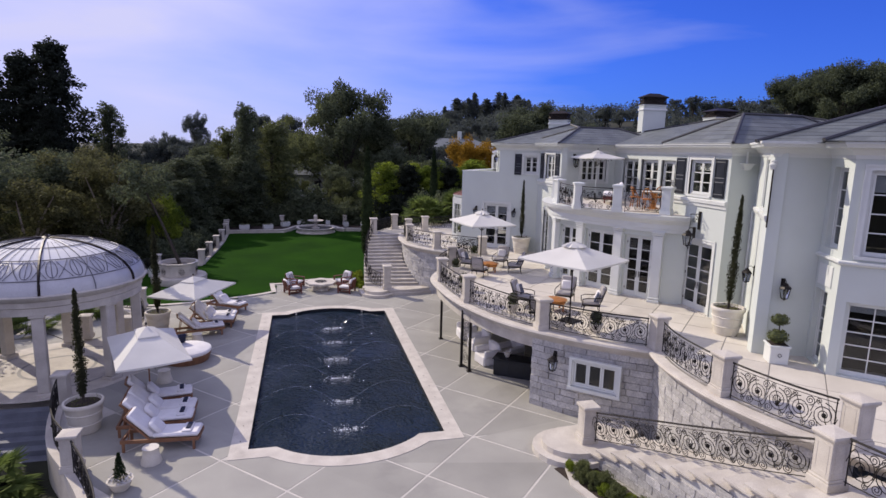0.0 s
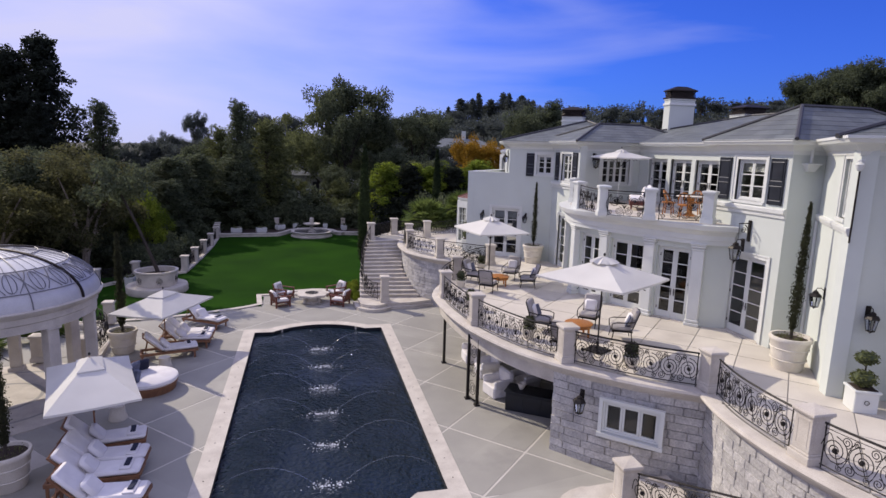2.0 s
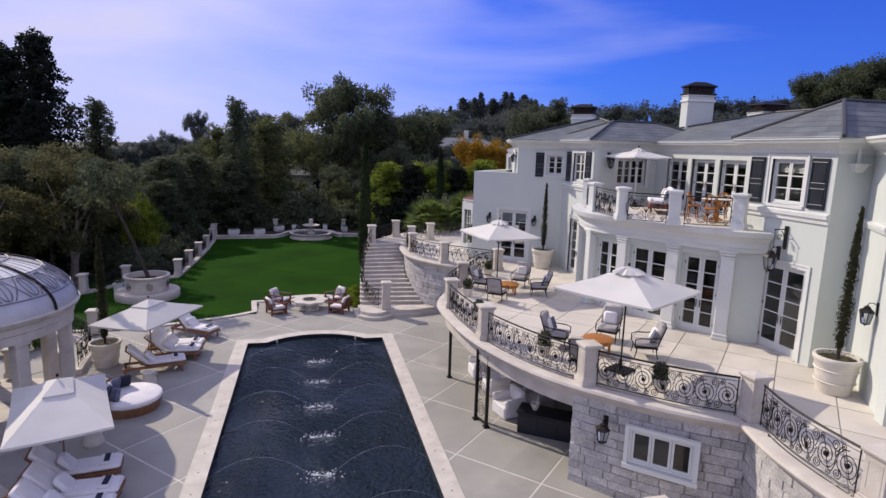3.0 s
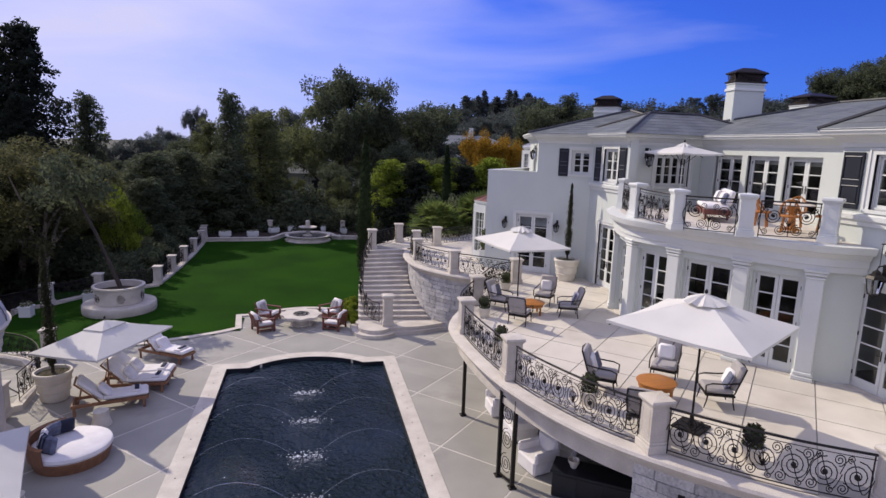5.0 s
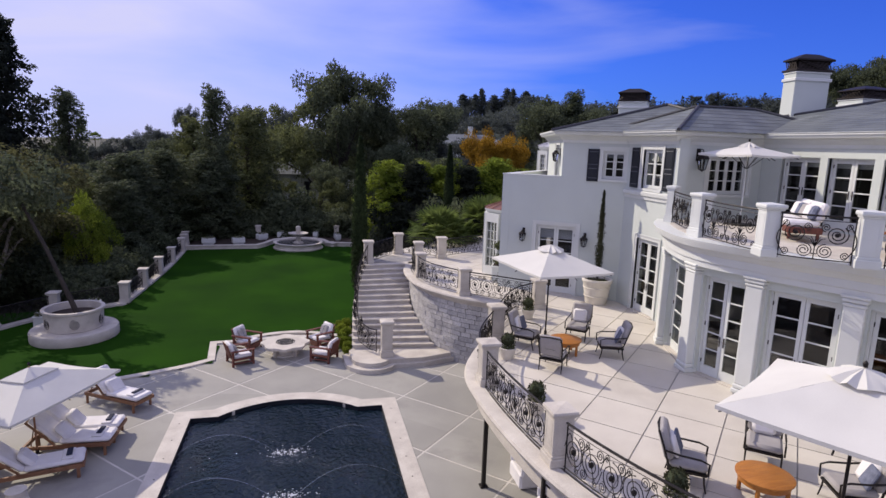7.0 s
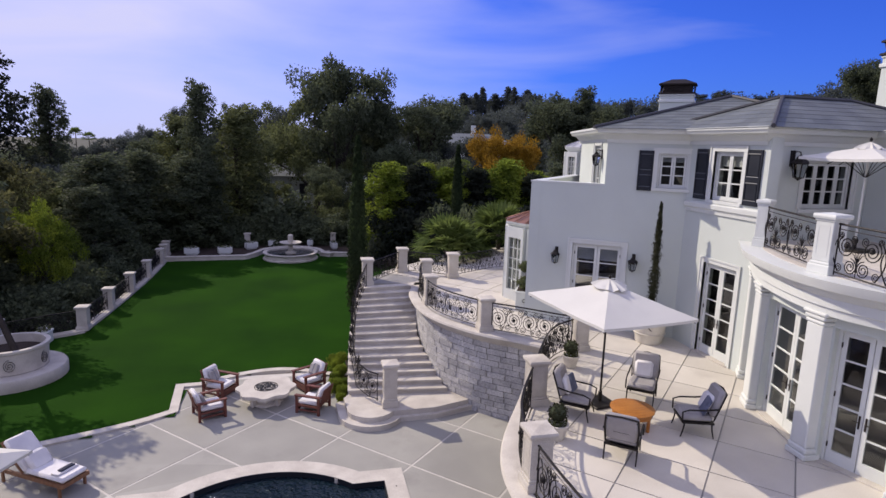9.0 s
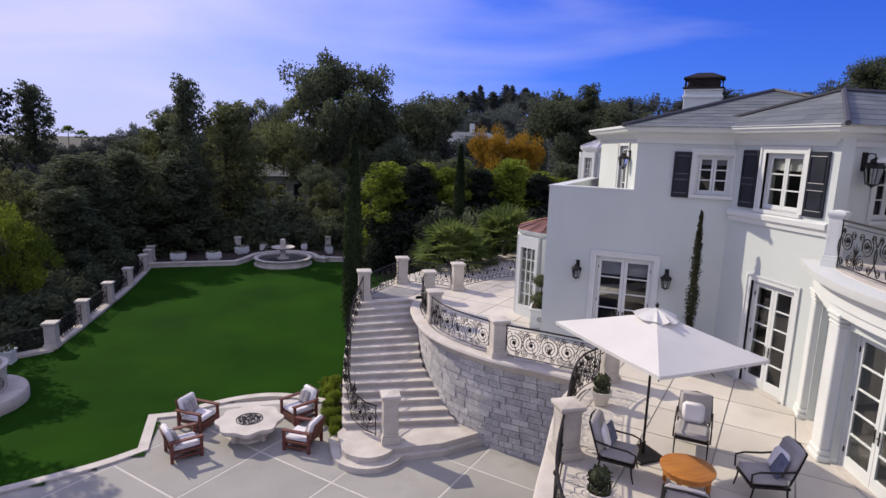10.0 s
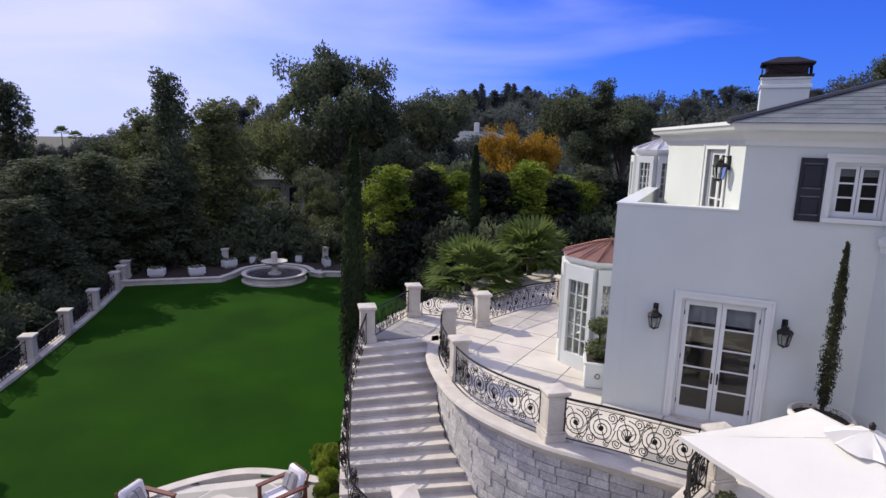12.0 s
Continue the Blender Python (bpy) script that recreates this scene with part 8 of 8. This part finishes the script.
for x, y in ((-9.2, -2.75), (-7.4, -7.25), (-5.72, -10.8), (-12.6, -2.5), (-8.93, 3.75), (-10.75, 4.25), (-9.7, 9.1)):
    pier(x, y, 0.1, 1.1, 0.40)
iron_rail(between(curve, (-9.2, -2.75), (-7.4, -7.25)), 0.12, 0.9, "black wrought-iron deck rail with scrollwork", group="deck rail panels")
iron_rail(between(curve, (-7.4, -7.25), (-5.72, -10.8)), 0.12, 0.9, "black wrought-iron deck rail with scrollwork", group="deck rail panels")
iron_rail([(-12.75, -2.7), (-12.75, -4.2), (-12.75, -5.8)], [0.0, -0.7, -1.4], 0.9, "black wrought-iron stair rail with scrollwork", group="deck rail panels")
back_arc = [(GX + 3.65 * math.cos(t), GY + 3.65 * math.sin(t)) for t in [2.35 + i * 1.75 / 16 for i in range(17)]]
solid("deck_kerb", G().sweep(back_arc, [(-0.15, -2.6), (-0.15, -0.46), (0.15, -0.46), (0.15, -2.6)]), LIME, "cream stone retaining kerb behind the gazebo", "kerb")
iron_rail(back_arc, -0.46, 0.9, "black wrought-iron gazebo rail with scrollwork", group="deck rail panels")
solid("deck_kerb", G().sweep([(-9.5, 4.0), (-8.75, 4.4), (-9.0, 6.6), (-10.2, 8.4), (-12.5, 9.6)], [(-0.15, -1.6), (-0.15, 0.2), (0.15, 0.2), (0.15, -1.6)]), LIME, "cream stone retaining kerb along the deck edge", "kerb")
iron_rail(spline([(-8.8, 4.6), (-9.0, 6.6), (-10.2, 8.4), (-12.5, 9.6)], 0.2), 0.2, 0.9, "black wrought-iron deck rail with scrollwork", group="deck rail panels")

solid("boundary_wall", G().sweep([(6.3, 35.2), (8.0, 34.3), (10.6, 32.6)], [(-0.15, -0.8), (-0.15, 1.35), (0.15, 1.35), (0.15, -0.8)]), STONE_JOINT, "low grey rendered boundary wall beyond the lawn", "wall")
# fine glazing bars of the dome
for k in range(48):
    if k % 4:
        a = radians(7.5 * k + 15)
        part("glazing_bar", G().tube([((r + 0.012) * math.cos(a), (r + 0.012) * math.sin(a), z + 0.012) for r, z in dome[7:13]], 0.008, 4), ZINC_DARK, gz, "thin grey glazing bar")

# ---- far houses ----
def far_house(x, y, z, w, d, h, ang, label):
    th = thing("house", label, "house", pose(x, y, z, 0, 0, ang), "neighbour houses", "thing")
    part("wall", G().rbox(w, d, h, 0.05), STUCCO, th)
    o = 0.6
    rf = G().add([(-w / 2 - o, -d / 2 - o, h), (w / 2 + o, -d / 2 - o, h), (w / 2 + o, d / 2 + o, h), (-w / 2 - o, d / 2 + o, h), (-w / 2 + d / 2, 0, h + d * 0.22), (w / 2 - d / 2, 0, h + d * 0.22)], [(0, 1, 5, 4), (1, 2, 5), (2, 3, 4, 5), (3, 0, 4), (3, 2, 1, 0)])
    part("roof", rf, SLATE, th, "grey roof")
    part("chimney", G().rbox(0.9, 0.9, d * 0.22 + 1.6, 0.03, pose(w * 0.12, 0, h)), STUCCO, th)
    for k in range(4):
        part("window", G().box(-w / 2 + w * (0.15 + 0.2 * k), -d / 2 - 0.04, h * 0.35, -w / 2 + w * (0.25 + 0.2 * k), -d / 2 + 0.02, h * 0.8), BLACK_PAINT, th)


far_house(31.0, 105, 4.2, 20, 9, 5.0, -14, "white neighbouring house with a grey roof among the trees")
far_house(10, 92, 0.5, 16, 8, 6.0, 8, "white neighbouring house with a grey roof among the trees")
far_house(-2.2, 66, 0.2, 9, 6, 4.4, 5, "low white neighbouring pavilion among the trees")

# ---- paving pieces ----
rect = [(-HW - COPE + 0.05, -HL - COPE + 0.05), (HW + COPE - 0.05, -HL - COPE + 0.05), (HW + COPE - 0.05, HL + COPE - 0.05), (-HW - COPE + 0.05, HL + COPE - 0.05)]
lobe = [(2.0, HL + 0.4), (1.3, HL + 1.05), (0, HL + 1.3), (-1.3, HL + 1.05), (-2.0, HL + 0.4)]
lobe2 = [(-x, -y) for x, y in lobe]
S = 3.715
for i in range(-9, 8):
    for j in range(-7, 11):
        # x + y between i*S and (i+1)*S, x - y between j*S and (j+1)*S
        p0, p1, q0, q1 = i * S + 0.12 + 0.045, (i + 1) * S + 0.12 - 0.045, j * S + 0.045, (j + 1) * S - 0.045
        sq = [((p0 + q0) / 2, (p0 - q0) / 2), ((p0 + q1) / 2, (p0 - q1) / 2), ((p1 + q1) / 2, (p1 - q1) / 2), ((p1 + q0) / 2, (p1 - q0) / 2)]
        cx, cy = sum(p[0] for p in sq) / 4, sum(p[1] for p in sq) / 4
        if area(sq) < 0:
            sq.reverse()
        pieces = minus(minus(minus([sq], rect), lobe), lobe2)
        for p in pieces:
            p = clip(clip(clip(p, 0, -23.8, 0, 1), 11.6, 0, -1, 0), 0, 14.2, 0, -1)
            if len(p) > 2 and abs(area(p)) > 0.02:
                mx, my = sum(q[0] for q in p) / len(p), sum(q[1] for q in p) / len(p)
                if inside(mx, my, DECK) and all(inside(*q, DECK) or q[0] > -5 for q in p):
                    part("paver", G().prism(p, -0.04, 0.0), PAVER, deck)
                elif inside(mx, my, DECK):
                    for k in range(len(curve) - 1):
                        a, b = curve[k], curve[k + 1]
                        if abs((a.y + b.y) / 2 - my) < 1.6:
                            p = clip(p, a.x, a.y, -(b.y - a.y), b.x - a.x)
                            if len(p) < 3:
                                break
                    if len(p) > 2 and abs(area(p)) > 0.02:
                        part("paver", G().prism(p, -0.04, 0.0), PAVER, deck)
S2 = 1.93
for i in range(-6, 22):
    for j in range(-10, 16):
        p0, p1, q0, q1 = i * S2 + 0.3 + 0.02, (i + 1) * S2 + 0.3 - 0.02, j * S2 + 0.75 + 0.02, (j + 1) * S2 + 0.75 - 0.02
        sq = [((p0 + q0) / 2, (p0 - q0) / 2), ((p0 + q1) / 2, (p0 - q1) / 2), ((p1 + q1) / 2, (p1 - q1) / 2), ((p1 + q0) / 2, (p1 - q0) / 2)]
        if area(sq) < 0:
            sq.reverse()
        cx, cy = sum(p[0] for p in sq) / 4, sum(p[1] for p in sq) / 4
        n_in = sum(inside(*p, terrace_poly) for p in sq)
        if n_in == 0 or cx > 16.5 or (cx < 5 and n_in < 4 and cy > 17):
            continue
        if n_in < 4:
            for line in (edge, upper, stair_wall):
                for a, b in zip(line, line[1:]):
                    if math.dist(((a[0] + b[0]) / 2, (a[1] + b[1]) / 2), (cx, cy)) < 1.5:
                        d = Vector((b[0] - a[0], b[1] - a[1])).normalized()
                        sq = clip(sq, a[0] - d.y * 0.06, a[1] + d.x * 0.06, -d.y, d.x)
                        if len(sq) < 3:
                            break
                if len(sq) < 3:
                    break
        if len(sq) > 2 and abs(area(sq)) > 0.02:
            part("tile", G().prism(sq, TZ - 0.05, TZ), LIME_FLOOR, terrace)

# leaf and flower clumps are too fine to pick apart
for ob in bpy.data.objects:
    if ob.type == "MESH" and ob.name.split(".")[0] in ("leaf", "flower", "bloom"):
        ob["kind"] = "stuff"
